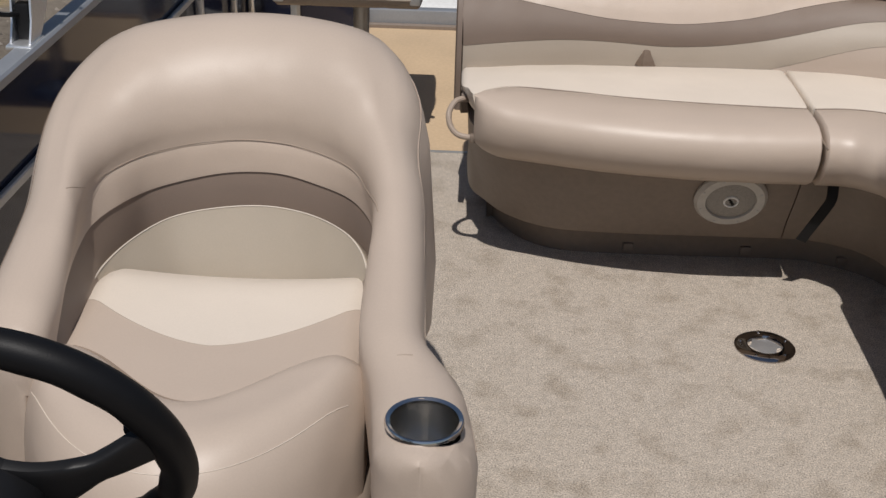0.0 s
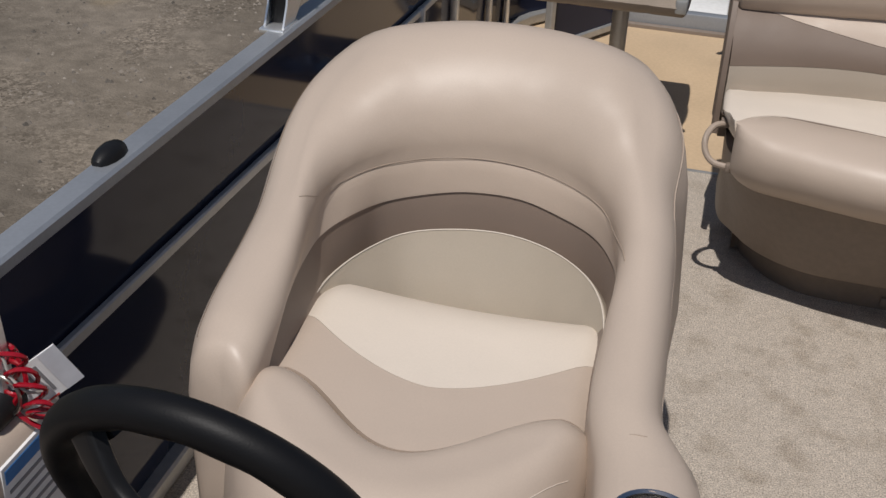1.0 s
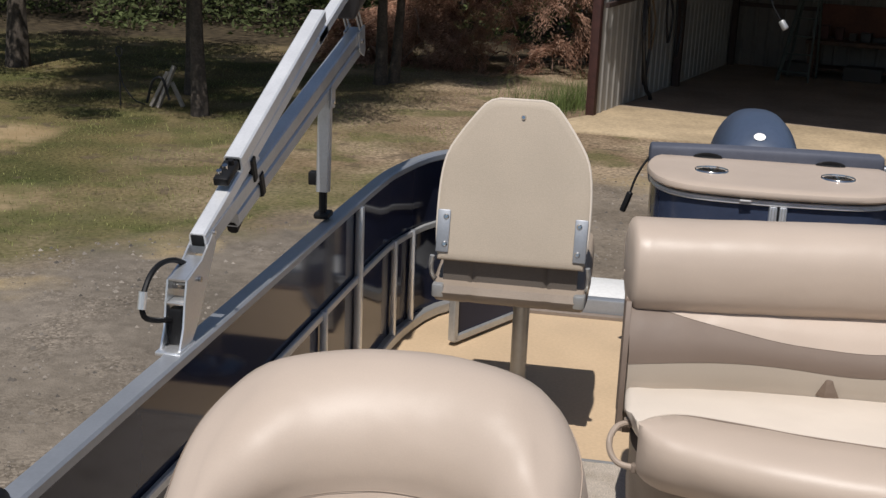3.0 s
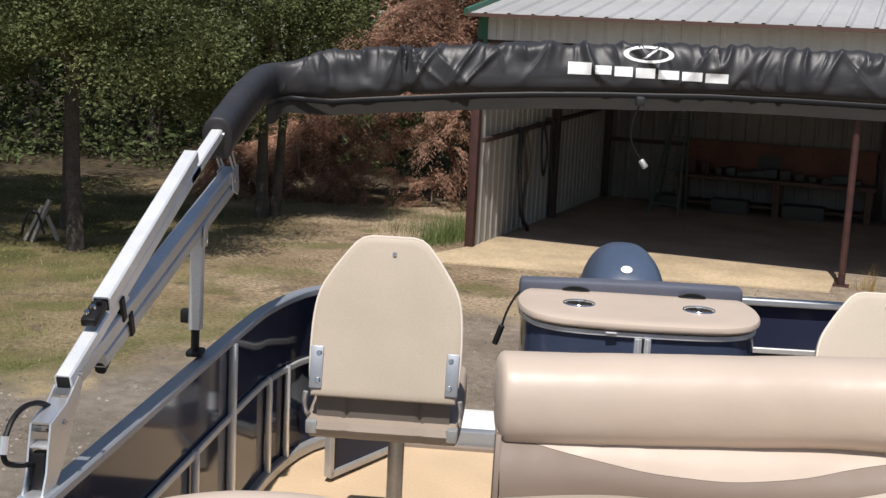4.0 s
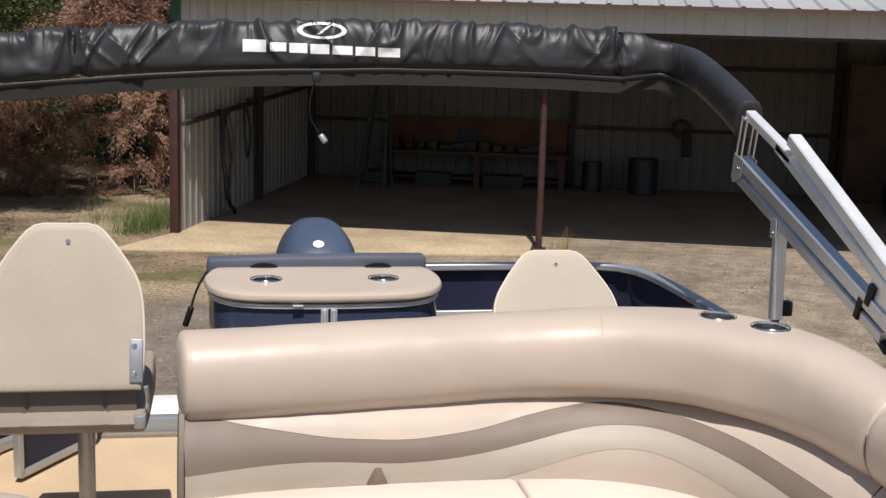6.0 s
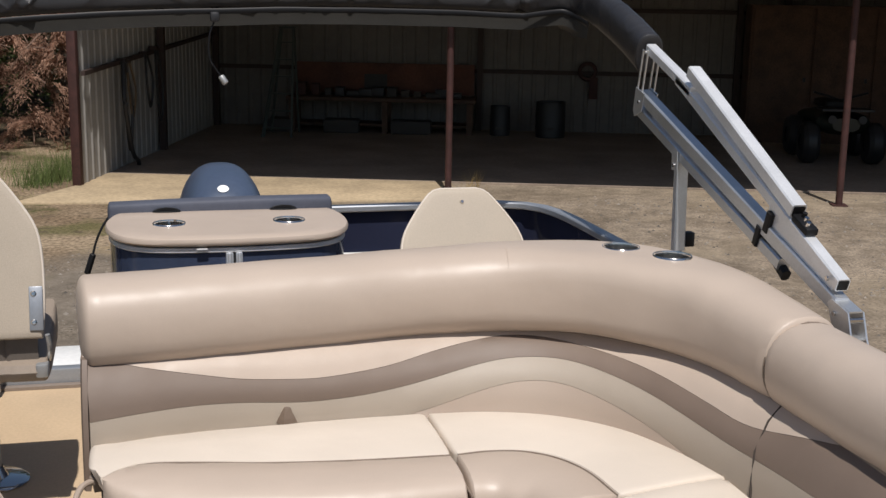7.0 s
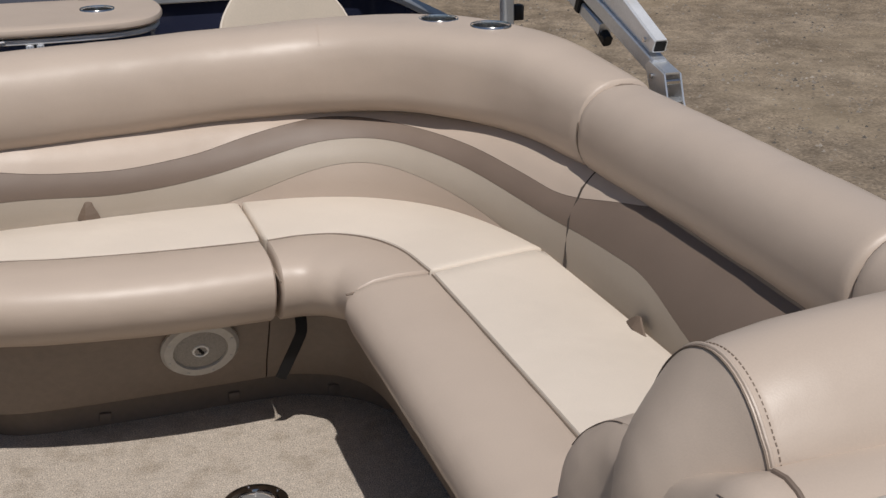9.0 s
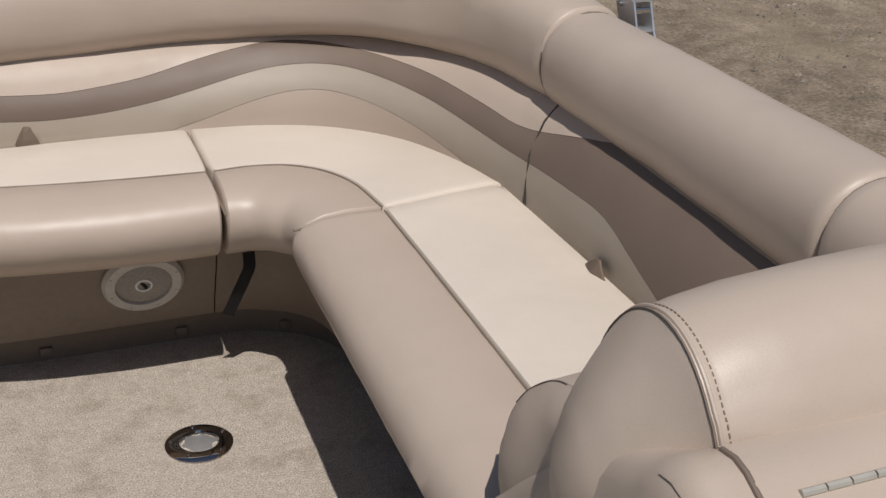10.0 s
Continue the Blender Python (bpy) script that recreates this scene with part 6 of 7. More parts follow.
def boot_rings():
    rings = []
    for i, p in enumerate(bp_):
        m = BL[i]
        t = (bp_[min(i + 3, NB - 1)] - bp_[max(i - 3, 0)]).normalized()
        side = t.cross(Vector((0, 0, 1))).normalized()
        upv = side.cross(t).normalized()
        k = min(1.0, max(0.0, (1.25 - abs(p.x - 0.03)) / 0.16))
        k = k * k * (3 - 2 * k)
        h, w = 0.142 + 0.042 * k, 0.098 + 0.047 * k
        near = [f for f in folds if abs(f[0] - m) < 0.22]
        pinch = sum(math.exp(-((m - c) / 0.018) ** 2) for c in straps) * 0.014
        ring = []
        for j in range(128):
            a0 = 2 * math.pi * j / 128
            ca, sa = math.cos(a0), math.sin(a0)
            a = math.copysign(abs(ca) ** 0.78, ca) / 2
            b = math.copysign(abs(sa) ** 0.78, sa) / 2
            x, z = a * w * (1.0 - 0.22 * b * 2 * k), max(b, -0.44) * h
            v = 0.5 - b
            wander = 0.016 * noise.noise(Vector((m * 5.0, v * 2.2, 7.0)))
            mm = m + 0.6 * wander + 0.16 * v * noise.noise(Vector((m * 1.7, 2.0, 5.0)))
            # soft standing folds, finer along the top seam
            f = 0.0100 * math.exp(-(noise.noise(Vector((mm * 8.0, v * 0.9, 0.0))) / 0.13) ** 2)
            f += 0.0050 * math.exp(-(noise.noise(Vector((mm * 19.0, v * 1.2, 4.0))) / 0.20) ** 2) * max(0.0, 1 - 1.7 * v)
            for c0, top, slant, ln, wd, amp in near:
                q = v if top else 1 - v
                d = (m - c0 - slant * q - wander) / (wd * (0.7 + 1.6 * q))
                # steep on one side, drawn out on the other
                d = abs(d) * (1.7 if d * (slant or 1) > 0 else 0.55)
                if d < 4 and q < ln:
                    f += amp * math.exp(-d ** 1.25) * (1 - q / ln) ** 0.6 * min(1.0, 0.25 + q / 0.12)
            f += noise.noise(Vector((m * 6, b * 2.2, a * 2.0))) * 0.006 - 0.004
            g = f * (1.15 * min(1.0, max(0.0, (b + 0.36) / 0.16))) * (0.10 + 0.90 * k) - 0.006 - pinch
            n2 = Vector((a * h, b * w)).normalized()
            ring.append(p + side * (x + n2.x * g) + upv * (z + n2.y * g))
        rings.append(ring)
    return rings


boot = part("canvas_boot", loft(boot_rings(), (0.006, 0.006)), CANVAS, bim, "wrinkled charcoal canvas boot")
# zip flap along the lower front edge, and the lining that hangs below it
zipf, lining = [], []
for j in range(int(NB * 0.14), int(NB * 0.875)):
    p = bp_[j]
    t = (bp_[j + 3] - bp_[j - 3]).normalized()
    fwd = Vector((t.y, -t.x, 0)).normalized()
    sag = 0.003 * noise.noise(Vector((BL[j] * 5, 0, 0)))
    k = min(1.0, max(0.0, (1.25 - abs(p.x - 0.03)) / 0.16))
    zz = p.z - 0.060 - 0.028 * k + sag
    o = p + fwd * (0.046 + 0.026 * k)
    zipf.append(Vector((o.x, o.y, zz)))
    q = p + fwd * 0.045
    drop = 0.050 + 0.004 * noise.noise(Vector((BL[j] * 1.6, 3, 0)))
    lining.append([(q.x, q.y, zz - 0.002), (q.x, q.y + 0.006, zz - drop), (q.x, q.y + 0.14, zz - drop), (q.x, q.y + 0.14, zz)])
part("zip_flap", sweep(zipf, oval(0.009, 0.020, 2, 10)), BLACK, bim)
part("lining", loft(lining), CANVAS_IN, bim)
for m in straps:
    i = min(range(NB), key=lambda r: abs(BL[r] - m))
    t = (bp_[i + 3] - bp_[i - 3]).normalized()
    side = t.cross(Vector((0, 0, 1))).normalized()
    upv = side.cross(t)
    part("strap", tube([bp_[i] + side * a * 0.118 + upv * (b * 0.160) + t * (0.02 * b) for a, b in oval(1, 1, 2.8, 30)][0:18], 0.0045, 6, up=t), BLACK, bim)

# mark on the boot: plain white shapes where the maker's mark stands, printed on the cloth
cloth = BVHTree.FromPolygons([v.co.copy() for v in boot.data.vertices], [tuple(p.vertices) for p in boot.data.polygons])


def on_cloth(x, z, lift):
    h = cloth.ray_cast(Vector((x, 4.3, z)), Vector((0, 1, 0)))[0]
    return Vector((x, (h.y if h else 4.70) - lift, z))


def print_patch(name, cols, label=""):
    """A thin printed patch; cols: x, low z and high z along it."""
    rings = []
    for x0, x1, z0, z1 in cols:
        pts = [(x0 + (x1 - x0) * k / 4, z0 + (z1 - z0) * k / 4) for k in range(5)]
        rings.append([on_cloth(x, z, 0.0016) for x, z in pts] + [on_cloth(x, z, -0.003) for x, z in reversed(pts)])
    part(name, loft(rings), WHITE, bim, label)


oval_cols = []
for k in range(41):
    a = 2 * math.pi * k / 40
    oval_cols.append((0.030 + 0.068 * math.cos(a), 0.030 + 0.086 * math.cos(a), 1.5555 + 0.0205 * math.sin(a), 1.5555 + 0.0295 * math.sin(a)))
print_patch("emblem", oval_cols, "plain white oval emblem")
print_patch("emblem_bar", [(0.010 + 0.040 * k / 6, 0.024 + 0.040 * k / 6, 1.540 + 0.032 * k / 6, 1.543 + 0.032 * k / 6) for k in range(7)])
for k, (x0, w, h) in enumerate(((-0.242, 0.080, 0.050), (-0.152, 0.056, 0.036), (-0.088, 0.062, 0.040), (-0.018, 0.066, 0.040), (0.056, 0.070, 0.036), (0.134, 0.068, 0.036), (0.210, 0.078, 0.038))):
    zc_ = 1.497 - 0.012 * k / 6
    print_patch("emblem_bar", [(x0 * 1.04 + 0.008 + w * u / 8, x0 * 1.04 + 0.008 + w * u / 8, zc_ - h * 0.42, zc_ + h * 0.42) for u in range(9)])

lamp = thing("anchor_light", (0.02, 4.66, 1.28), "small stern light hanging on a cable from the bimini boot", "boat light")
part("bracket", boxm((-0.006, 4.68, 1.378), (0.026, 4.72, 1.412), 0.008), HOSE, lamp)
part("cable", tube(curve_points([(0.008, 4.70, 1.38), (-0.010, 4.69, 1.33), (-0.012, 4.68, 1.26), (0.012, 4.67, 1.215), (0.030, 4.665, 1.190)], 16), 0.0028, 8), RUBBER, lamp)
part("lens", tube([(0.026, 4.665, 1.194), (0.040, 4.66, 1.174)], 0.011, 12, ends=(0.004, 0.004)), ALU_DULL, lamp)

# ---- ground ----
GZ = -1.0
gbm = bmesh.new()
bmesh.ops.create_grid(gbm, x_segments=60, y_segments=60, size=300)
for v in gbm.verts:
    v.co.z = GZ
ground = tagged(finish("ground", gbm, GROUND), "gravel yard running into dry patchy grass", "ground", kind="structure")

# ---- steel barn ----
BC, BU, BV = Vector((-1.05, 15.95, 0)), Vector((0.958, -0.287, 0)), Vector((0.287, 0.958, 0))
BW, BD = 17.0, 7.0


def bl(s, d, z):
    return BC + BU * s + BV * d + Vector((0, 0, z))


BARN = Matrix((( BU.x, BV.x, 0, BC.x), (BU.y, BV.y, 0, BC.y), (0, 0, 1, 0), (0, 0, 0, 1)))


def bbox(lo, hi, bevel=0.0):
    return boxm(lo, hi, bevel, m=BARN)


barn = thing("barn", BC + Vector((0, 0, GZ)), "white ribbed-steel open-fronted barn with a galvanised roof", "barn")


# white siding darkened to carry the barn's inner shade, most on the rear wall
SHADE_SIDE = mat("half_shaded_ribbed_steel", (0.30, 0.29, 0.275), 0.55, var=0.12, scale=1.0, fine=0.06, fine_scale=10)
SHADE_REAR = mat("shaded_ribbed_steel", (0.142, 0.130, 0.118), 0.6, var=0.15, scale=1.0, fine=0.06, fine_scale=10)


def siding(name, a, b, z0, z1, inward, step=0.229, depth=0.014):
    """Ribbed sheet from a to b; its ribs stand out towards the given side."""
    d = (b - a)
    n = int(d.length / step)
    out = []
    for k in range(n):
        for f, o in ((0.0, 0), (0.60, 0), (0.70, 1), (0.86, 1), (0.96, 0)):
            p = a + d * ((k + f) / n) + inward * (depth * o)
            out.append(p)
    out.append(b)
    bm = bmesh.new()
    lo = [bm.verts.new((p.x, p.y, z0)) for p in out]
    hi = [bm.verts.new((p.x, p.y, z1)) for p in out]
    lo2 = [bm.verts.new((p.x - inward.x * 0.01, p.y - inward.y * 0.01, z0)) for p in out]
    hi2 = [bm.verts.new((p.x - inward.x * 0.01, p.y - inward.y * 0.01, z1)) for p in out]
    for i in range(len(out) - 1):
        bm.faces.new((lo[i], lo[i + 1], hi[i + 1], hi[i]))
        bm.faces.new((lo2[i + 1], lo2[i], hi2[i], hi2[i + 1]))
    return part(name, bm, {"front_fascia": SIDING, "side_wall": SHADE_SIDE}.get(name, SHADE_REAR), barn, smooth=False)


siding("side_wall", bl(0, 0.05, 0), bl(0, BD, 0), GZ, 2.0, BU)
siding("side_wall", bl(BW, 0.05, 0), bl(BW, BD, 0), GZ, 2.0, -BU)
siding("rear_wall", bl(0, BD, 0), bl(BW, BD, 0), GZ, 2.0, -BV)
siding("front_fascia", bl(0.03, -0.02, 0), bl(BW, -0.02, 0), 1.66, 1.985, -BV)
for d in (0.02, BD - 0.02):
    part("gable_sheet", bbox((0.0, 0, 1.99), (0.012, BD, 2.0)), SIDING, barn)
gab = bmesh.new()
for s in (0.0, BW):
    gab.faces.new([gab.verts.new(bl(s, d, z)) for d, z in ((0, 1.99), (BD / 2, 2.62), (BD, 1.99))])
part("gable", gab, SIDING, barn)


def roof_sheet(d0, z0, d1, z1):
    bm = bmesh.new()
    n = int((BW + 0.2) / 0.30)
    a, b = [], []
    for k in range(n + 1):
        for f, o in ((0.0, 0), (0.72, 0), (0.79, 0.028), (0.91, 0.028), (0.98, 0)):
            s = -0.10 + (k + f) * 0.30
            a.append(bm.verts.new(bl(s, d0, z0 + o)))
            b.append(bm.verts.new(bl(s, d1, z1 + o)))
    for i in range(len(a) - 1):
        bm.faces.new((a[i], a[i + 1], b[i + 1], b[i]))
    return part("roof_sheet", bm, ROOFING, barn, smooth=False)


roof_sheet(-0.42, 1.955, BD / 2, 2.665)
roof_sheet(BD + 0.2, 1.99, BD / 2, 2.665)
part("eave_trim", bbox((-0.1, -0.425, 1.925), (BW, -0.405, 1.968)), mat("rust_brown_trim", (0.085, 0.045, 0.035), 0.7), barn)
part("rake_trim", bar(bl(-0.10, -0.42, 1.975), bl(-0.10, BD / 2, 2.685), 0.05, 0.09), GREEN_TRIM, barn)
part("corner_trim", bbox((-0.06, -0.06, 1.60), (0.06, -0.02, 1.97)), GREEN_TRIM, barn)
part("front_post", bbox((-0.09, -0.07, GZ), (0.02, 0.04, 1.66), 0.008), RUST, barn)
for s, d in ((4.54, 0.20), (9.28, 0.10), (13.9, 0.1)):
    part("pipe_post", tube([bl(s, d, GZ), bl(s, d, 1.9)], 0.042, 14), RUST, barn)
    part("post_foot", boxm((-0.09, -0.09, GZ), (0.09, 0.09, GZ + 0.015), m=Matrix.Translation((bl(s, d, 0).x, bl(s, d, 0).y, 0)) @ BARN.to_3x3().to_4x4()), RUST, barn)
DARKSTEEL = mat("dark_primed_steel", (0.045, 0.028, 0.024), 0.7, var=0.2)
for d in (3.4, 6.8):
    part("wall_post", bbox((0.03, d - 0.05, GZ), (0.13, d + 0.05, 2.0)), DARKSTEEL, barn)
for s in (4.74, 9.2, 10.0, 13.8):
    part("wall_post", bbox((s - 0.05, BD - 0.14, GZ), (s + 0.05, BD - 0.035, 2.0)), DARKSTEEL, barn)
part("girt", bar(bl(0.06, 0.05, 0.39), bl(0.06, BD - 0.1, 0.64), 0.05, 0.06), DARKSTEEL, barn)
for z in (0.06, 1.15):
    part("girt", bar(bl(0.1, BD - 0.06, z), bl(BW, BD - 0.06, z), 0.05, 0.07), DARKSTEEL, barn)
part("header_beam", bbox((0.0, 0.0, 1.62), (BW, 0.09, 1.72)), DARKSTEEL, barn)
for s in (4.54, 9.28, 13.9):
    part("rafter", bar(bl(s, 0, 1.86), bl(s, BD / 2, 2.50), 0.08, 0.16), DARKSTEEL, barn)
    part("rafter", bar(bl(s, BD, 1.86), bl(s, BD / 2, 2.50), 0.08, 0.16), DARKSTEEL, barn)
BFLOOR = mat("dusty_barn_floor", (0.255, 0.200, 0.155), 0.92, var=0.2, scale=1.2, fine=0.12, fine_scale=20, bump=0.3, bump_scale=40)
part("barn_floor", bbox((0.02, 1.0, GZ), (BW, BD, GZ + 0.018)), BFLOOR, barn)
apron_pts = [bl(-0.35, -1.35, 0), bl(1.8, -0.95, 0), bl(4.45, -0.35, 0), bl(4.45, 0.995, 0), bl(0.0, 0.995, 0), bl(-0.05, 0.0, 0)]
apron = thing("apron", bl(2, -0.5, GZ), "sandy concrete apron in front of the barn", "concrete apron", kind="structure")
part("slab", prism([(p.x, p.y) for p in apron_pts], GZ - 0.05, GZ + 0.022, 0.01), SLAB, apron)

# ---- things in the barn ----
bench = thing("workbench", bl(3, 6.5, GZ), "long cluttered wooden workbench with an orange-brown board behind it", "workbench")
part("back_board", bbox((1.50, 6.78, -0.36), (4.65, 6.84, 0.17)), BOARD, bench)
part("bench_top", bbox((1.45, 6.05, -0.44), (4.70, 6.77, -0.38), 0.01), DARKWOOD, bench)
for s in (1.55, 3.15, 4.6):
    for d in (6.12, 6.68):
        part("bench_leg", bbox((s - 0.05, d - 0.05, GZ), (s + 0.05, d + 0.05, -0.44)), DARKWOOD, bench)
part("lower_shelf", bbox((1.55, 6.15, -0.86), (4.6, 6.7, -0.83)), DARKWOOD, bench)
rngb = random.Random(11)
PALE = mat("pale_carton", (0.055, 0.050, 0.046), 0.8)
GREYP = mat("grey_plastic", (0.020, 0.020, 0.022), 0.5)
for k in range(13):
    s = 1.65 + k * 0.225 + rngb.uniform(-0.05, 0.05)
    w, h, dd = rngb.uniform(0.05, 0.13), rngb.uniform(0.06, 0.22), rngb.uniform(0.05, 0.12)
    m = rngb.choice((PALE, GREYP, BOARD, GREYP, RUST))
    t = thing("tool_box" if k % 2 else "carton", bl(s, 6.45, -0.38), "small box of clutter on the workbench", "box", "workbench clutter")
    part("body", bbox((s - w, 6.45 - dd, -0.38), (s + w, 6.45 + dd, -0.38 + h), 0.008), m, t)
    part("lid", bbox((s - w * 1.03, 6.45 - dd * 1.03, -0.38 + h), (s + w * 1.03, 6.45 + dd * 1.03, -0.365 + h), 0.004), m, t)
sign = thing("picture_card", bl(2.95, 6.75, 0), "pale printed card leaning on the bench board", "card")
part("card", bbox((2.72, 6.755, -0.27), (3.12, 6.765, -0.02)), PALE, sign)
for s, w in ((1.35, 0.22), (2.4, 0.30), (3.6, 0.34)):
    t = thing("storage_tub", bl(s, 6.2, GZ), "pale storage tub under the workbench", "tub", "tubs under the bench")
    part("tub", bbox((s - w, 6.0, GZ + 0.02), (s + w, 6.4, GZ + 0.24), 0.02), PALE, t)
lad = thing("step_ladder", bl(1.45, 5.5, GZ), "grey-green folding step ladder standing open", "step ladder")
LADM = mat("grey_green_fibreglass", (0.06, 0.075, 0.066), 0.6)
for sx in (-1, 1):
    part("front_rail", bar(bl(1.45 + sx * 0.24, 5.25, GZ), bl(1.57 + sx * 0.10, 5.62, 0.78), 0.03, 0.07), LADM, lad)
    part("rear_rail", bar(bl(1.45 + sx * 0.24, 6.0, GZ), bl(1.57 + sx * 0.10, 5.68, 0.78), 0.03, 0.05), LADM, lad)
for k in range(6):
    u = (k + 0.6) / 6.4
    part("step", bar(bl(1.45 - 0.24 + 0.26 * u * 0.99, 5.25 + 0.37 * u, GZ + 1.78 * u), bl(1.45 + 0.24 - 0.02 * u, 5.25 + 0.37 * u, GZ + 1.78 * u), 0.07, 0.02), LADM, lad)
part("cap", bbox((1.44, 5.56, 0.78), (1.70, 5.74, 0.81), 0.01), LADM, lad)
for n_, (d0, z0, zl, m, rr) in enumerate(((1.45, 0.46, 1.20, HOSE, 0.022), (1.62, 0.44, 0.75, YELLOW, 0.014), (2.45, 0.50, 0.75, HOSE, 0.018), (2.95, 0.55, 1.05, HOSE, 0.018))):
    t = thing("hose", bl(0.1, d0, z0), "coiled dark hose hung on the barn wall" if m is HOSE else "yellow cord hung on the barn wall", "hose", "hung hoses")
    P = curve_points([bl(0.12, d0, z0), bl(0.16, d0 - 0.10, z0 - zl * 0.45), bl(0.16, d0 + 0.05, z0 - zl), bl(0.16, d0 + 0.20, z0 - zl * 0.5), bl(0.12, d0 + 0.08, z0)], 30)
    part("loop", tube(P, rr, 8), m, t)
    part("hook", bbox((0.03, d0 - 0.02, z0 - 0.02), (0.14, d0 + 0.10, z0 + 0.03)), DARKSTEEL, t)
    if n_ == 0:
        part("loop", tube(curve_points([bl(0.13, 1.4, 0.45), bl(0.19, 1.25, -0.1), bl(0.19, 1.5, -0.75), bl(0.19, 1.72, -0.9), bl(0.19, 1.78, GZ + 0.03)], 24), 0.03, 8), m, t)
for s, d, r, h, lab in ((5.12, 6.3, 0.17, 0.52, "dark drum"), (5.98, 6.2, 0.25, 0.62, "black barrel")):
    t = thing("barrel", bl(s, d, GZ), lab + " standing against the barn's rear wall", "barrel", "barrels")
    p = bl(s, d, GZ)
    part("shell", lathe([(0.001, 0.018), (r, 0.018), (r * 1.03, h * 0.33), (r, h * 0.36), (r * 1.03, h * 0.66), (r, h * 0.7), (r, h), (r * 0.93, h), (r * 0.93, h - 0.03), (0.001, h - 0.03)], p), GREYP, t)
    part("label_strip", bbox((s - 0.08, d - r - 0.012, GZ + h * 0.25), (s + 0.06, d - r - 0.004, GZ + h * 0.33)), PALE, t)
fan = thing("wall_fan", bl(6.68, 6.85, 0), "round rusty fan hung on the rear wall", "fan")
part("ring", ring_mesh(bl(6.62, 6.84, 0.10), -BV, 0.10, 0.17, 0.04, 28), RUST, fan)
part("bracket", bbox((6.66, 6.82, -0.38), (6.80, 6.90, 0.0), 0.01), RUST, fan)

cab = thing("storage_cupboard", bl(10.6, 6.4, GZ), "tall dark brown wooden cupboard against the barn wall", "cupboard")
part("carcass", bbox((9.25, 6.15, GZ), (12.3, 6.72, 1.30), 0.01), DARKWOOD, cab)
for s0 in (9.29, 10.30, 11.31):
    dr = part("door", bbox((s0, 6.115, GZ + 0.10), (s0 + 0.96, 6.148, 1.26), 0.006), DARKWOOD, cab)
    part("knob", bbox((s0 + 0.86, 6.08, 0.05), (s0 + 0.90, 6.114, 0.12), 0.004), HOSE, dr)

atv = thing("quad_bike", bl(10.2, 4.2, GZ), "dark quad bike parked in the shade of the barn", "quad bike")
QB = mat("dark_green_plastic", (0.012, 0.016, 0.012), 0.35)
for s in (9.75, 10.7):
    for d in (3.75, 4.7):
        wv = part("wheel", lathe([(0.12, -0.12), (0.26, -0.12), (0.31, -0.06), (0.31, 0.06), (0.26, 0.12), (0.12, 0.12)], bl(s, d, GZ + 0.33), BU, 24), HOSE, atv)
        part("rim", lathe([(0.001, -0.09), (0.13, -0.10), (0.13, 0.10), (0.001, 0.09)], bl(s, d, GZ + 0.33), BU, 16), GREYP, wv)
part("body", loft([[bl(10.22 + a * w, d, GZ + 0.62 + b * h) for a, b in oval(1, 1, 2.6, 18)] for d, w, h in ((3.5, 0.4, 0.2), (3.7, 0.8, 0.34), (4.1, 0.55, 0.40), (4.5, 0.6, 0.38), (4.9, 0.8, 0.26), (5.05, 0.4, 0.15))]), QB, atv)
part("seat", sweep([bl(10.22, 4.2, GZ + 0.86), bl(10.22, 4.9, GZ + 0.84)], oval(0.32, 0.14, 2.6, 16), ends=(0.04, 0.04)), BLACK, atv)
part("handlebar", tube(curve_points([bl(9.82, 3.95, GZ + 1.06), bl(10.05, 3.92, GZ + 1.0), bl(10.22, 3.92, GZ + 0.95), bl(10.4, 3.92, GZ + 1.0), bl(10.62, 3.95, GZ + 1.06)], 16), 0.018, 8), BLACK, atv)
part("rack", bbox((9.85, 3.45, GZ + 0.82), (10.6, 3.85, GZ + 0.85)), GREYP, atv)
for s in (10.0, 10.44):
    bmh = bmesh.new()
    disc(bmh, bl(s, 3.47, GZ + 0.70), -BV, 0.06, 0.04, 16)
    part("headlight", bmh, HOSE, atv)

pc_ = thing("plastic_chair", bl(10.98, 2.57, GZ), "white moulded plastic garden chair in the barn doorway", "chair")
CH = Matrix.Translation(bl(11.02, 2.57, GZ)) @ Matrix.Rotation(radians(-100), 4, "Z") @ Matrix.Diagonal((0.84, 0.84, 0.84, 1.0))
# white set darker than the white paint elsewhere
CHAIRW = mat("dull_white_plastic", (0.60, 0.59, 0.56), 0.6, var=0.08)
part("seat", boxm((-0.22, -0.22, 0.40), (0.22, 0.22, 0.43), 0.012, m=CH), CHAIRW, pc_)
for sx in (-1, 1):
    part("leg", sweep([CH @ Vector((sx * 0.25, -0.26, 0.0)), CH @ Vector((sx * 0.21, -0.20, 0.42))], RECT(0.05, 0.03)), CHAIRW, pc_)
    part("leg", sweep([CH @ Vector((sx * 0.24, 0.28, 0.0)), CH @ Vector((sx * 0.20, 0.20, 0.42))], RECT(0.05, 0.03)), CHAIRW, pc_)
    part("arm", sweep(curve_points([CH @ Vector((sx * 0.23, -0.21, 0.42)), CH @ Vector((sx * 0.25, -0.20, 0.62)), CH @ Vector((sx * 0.26, 0.0, 0.65)), CH @ Vector((sx * 0.23, 0.22, 0.66))], 14), RECT(0.05, 0.022)), CHAIRW, pc_)
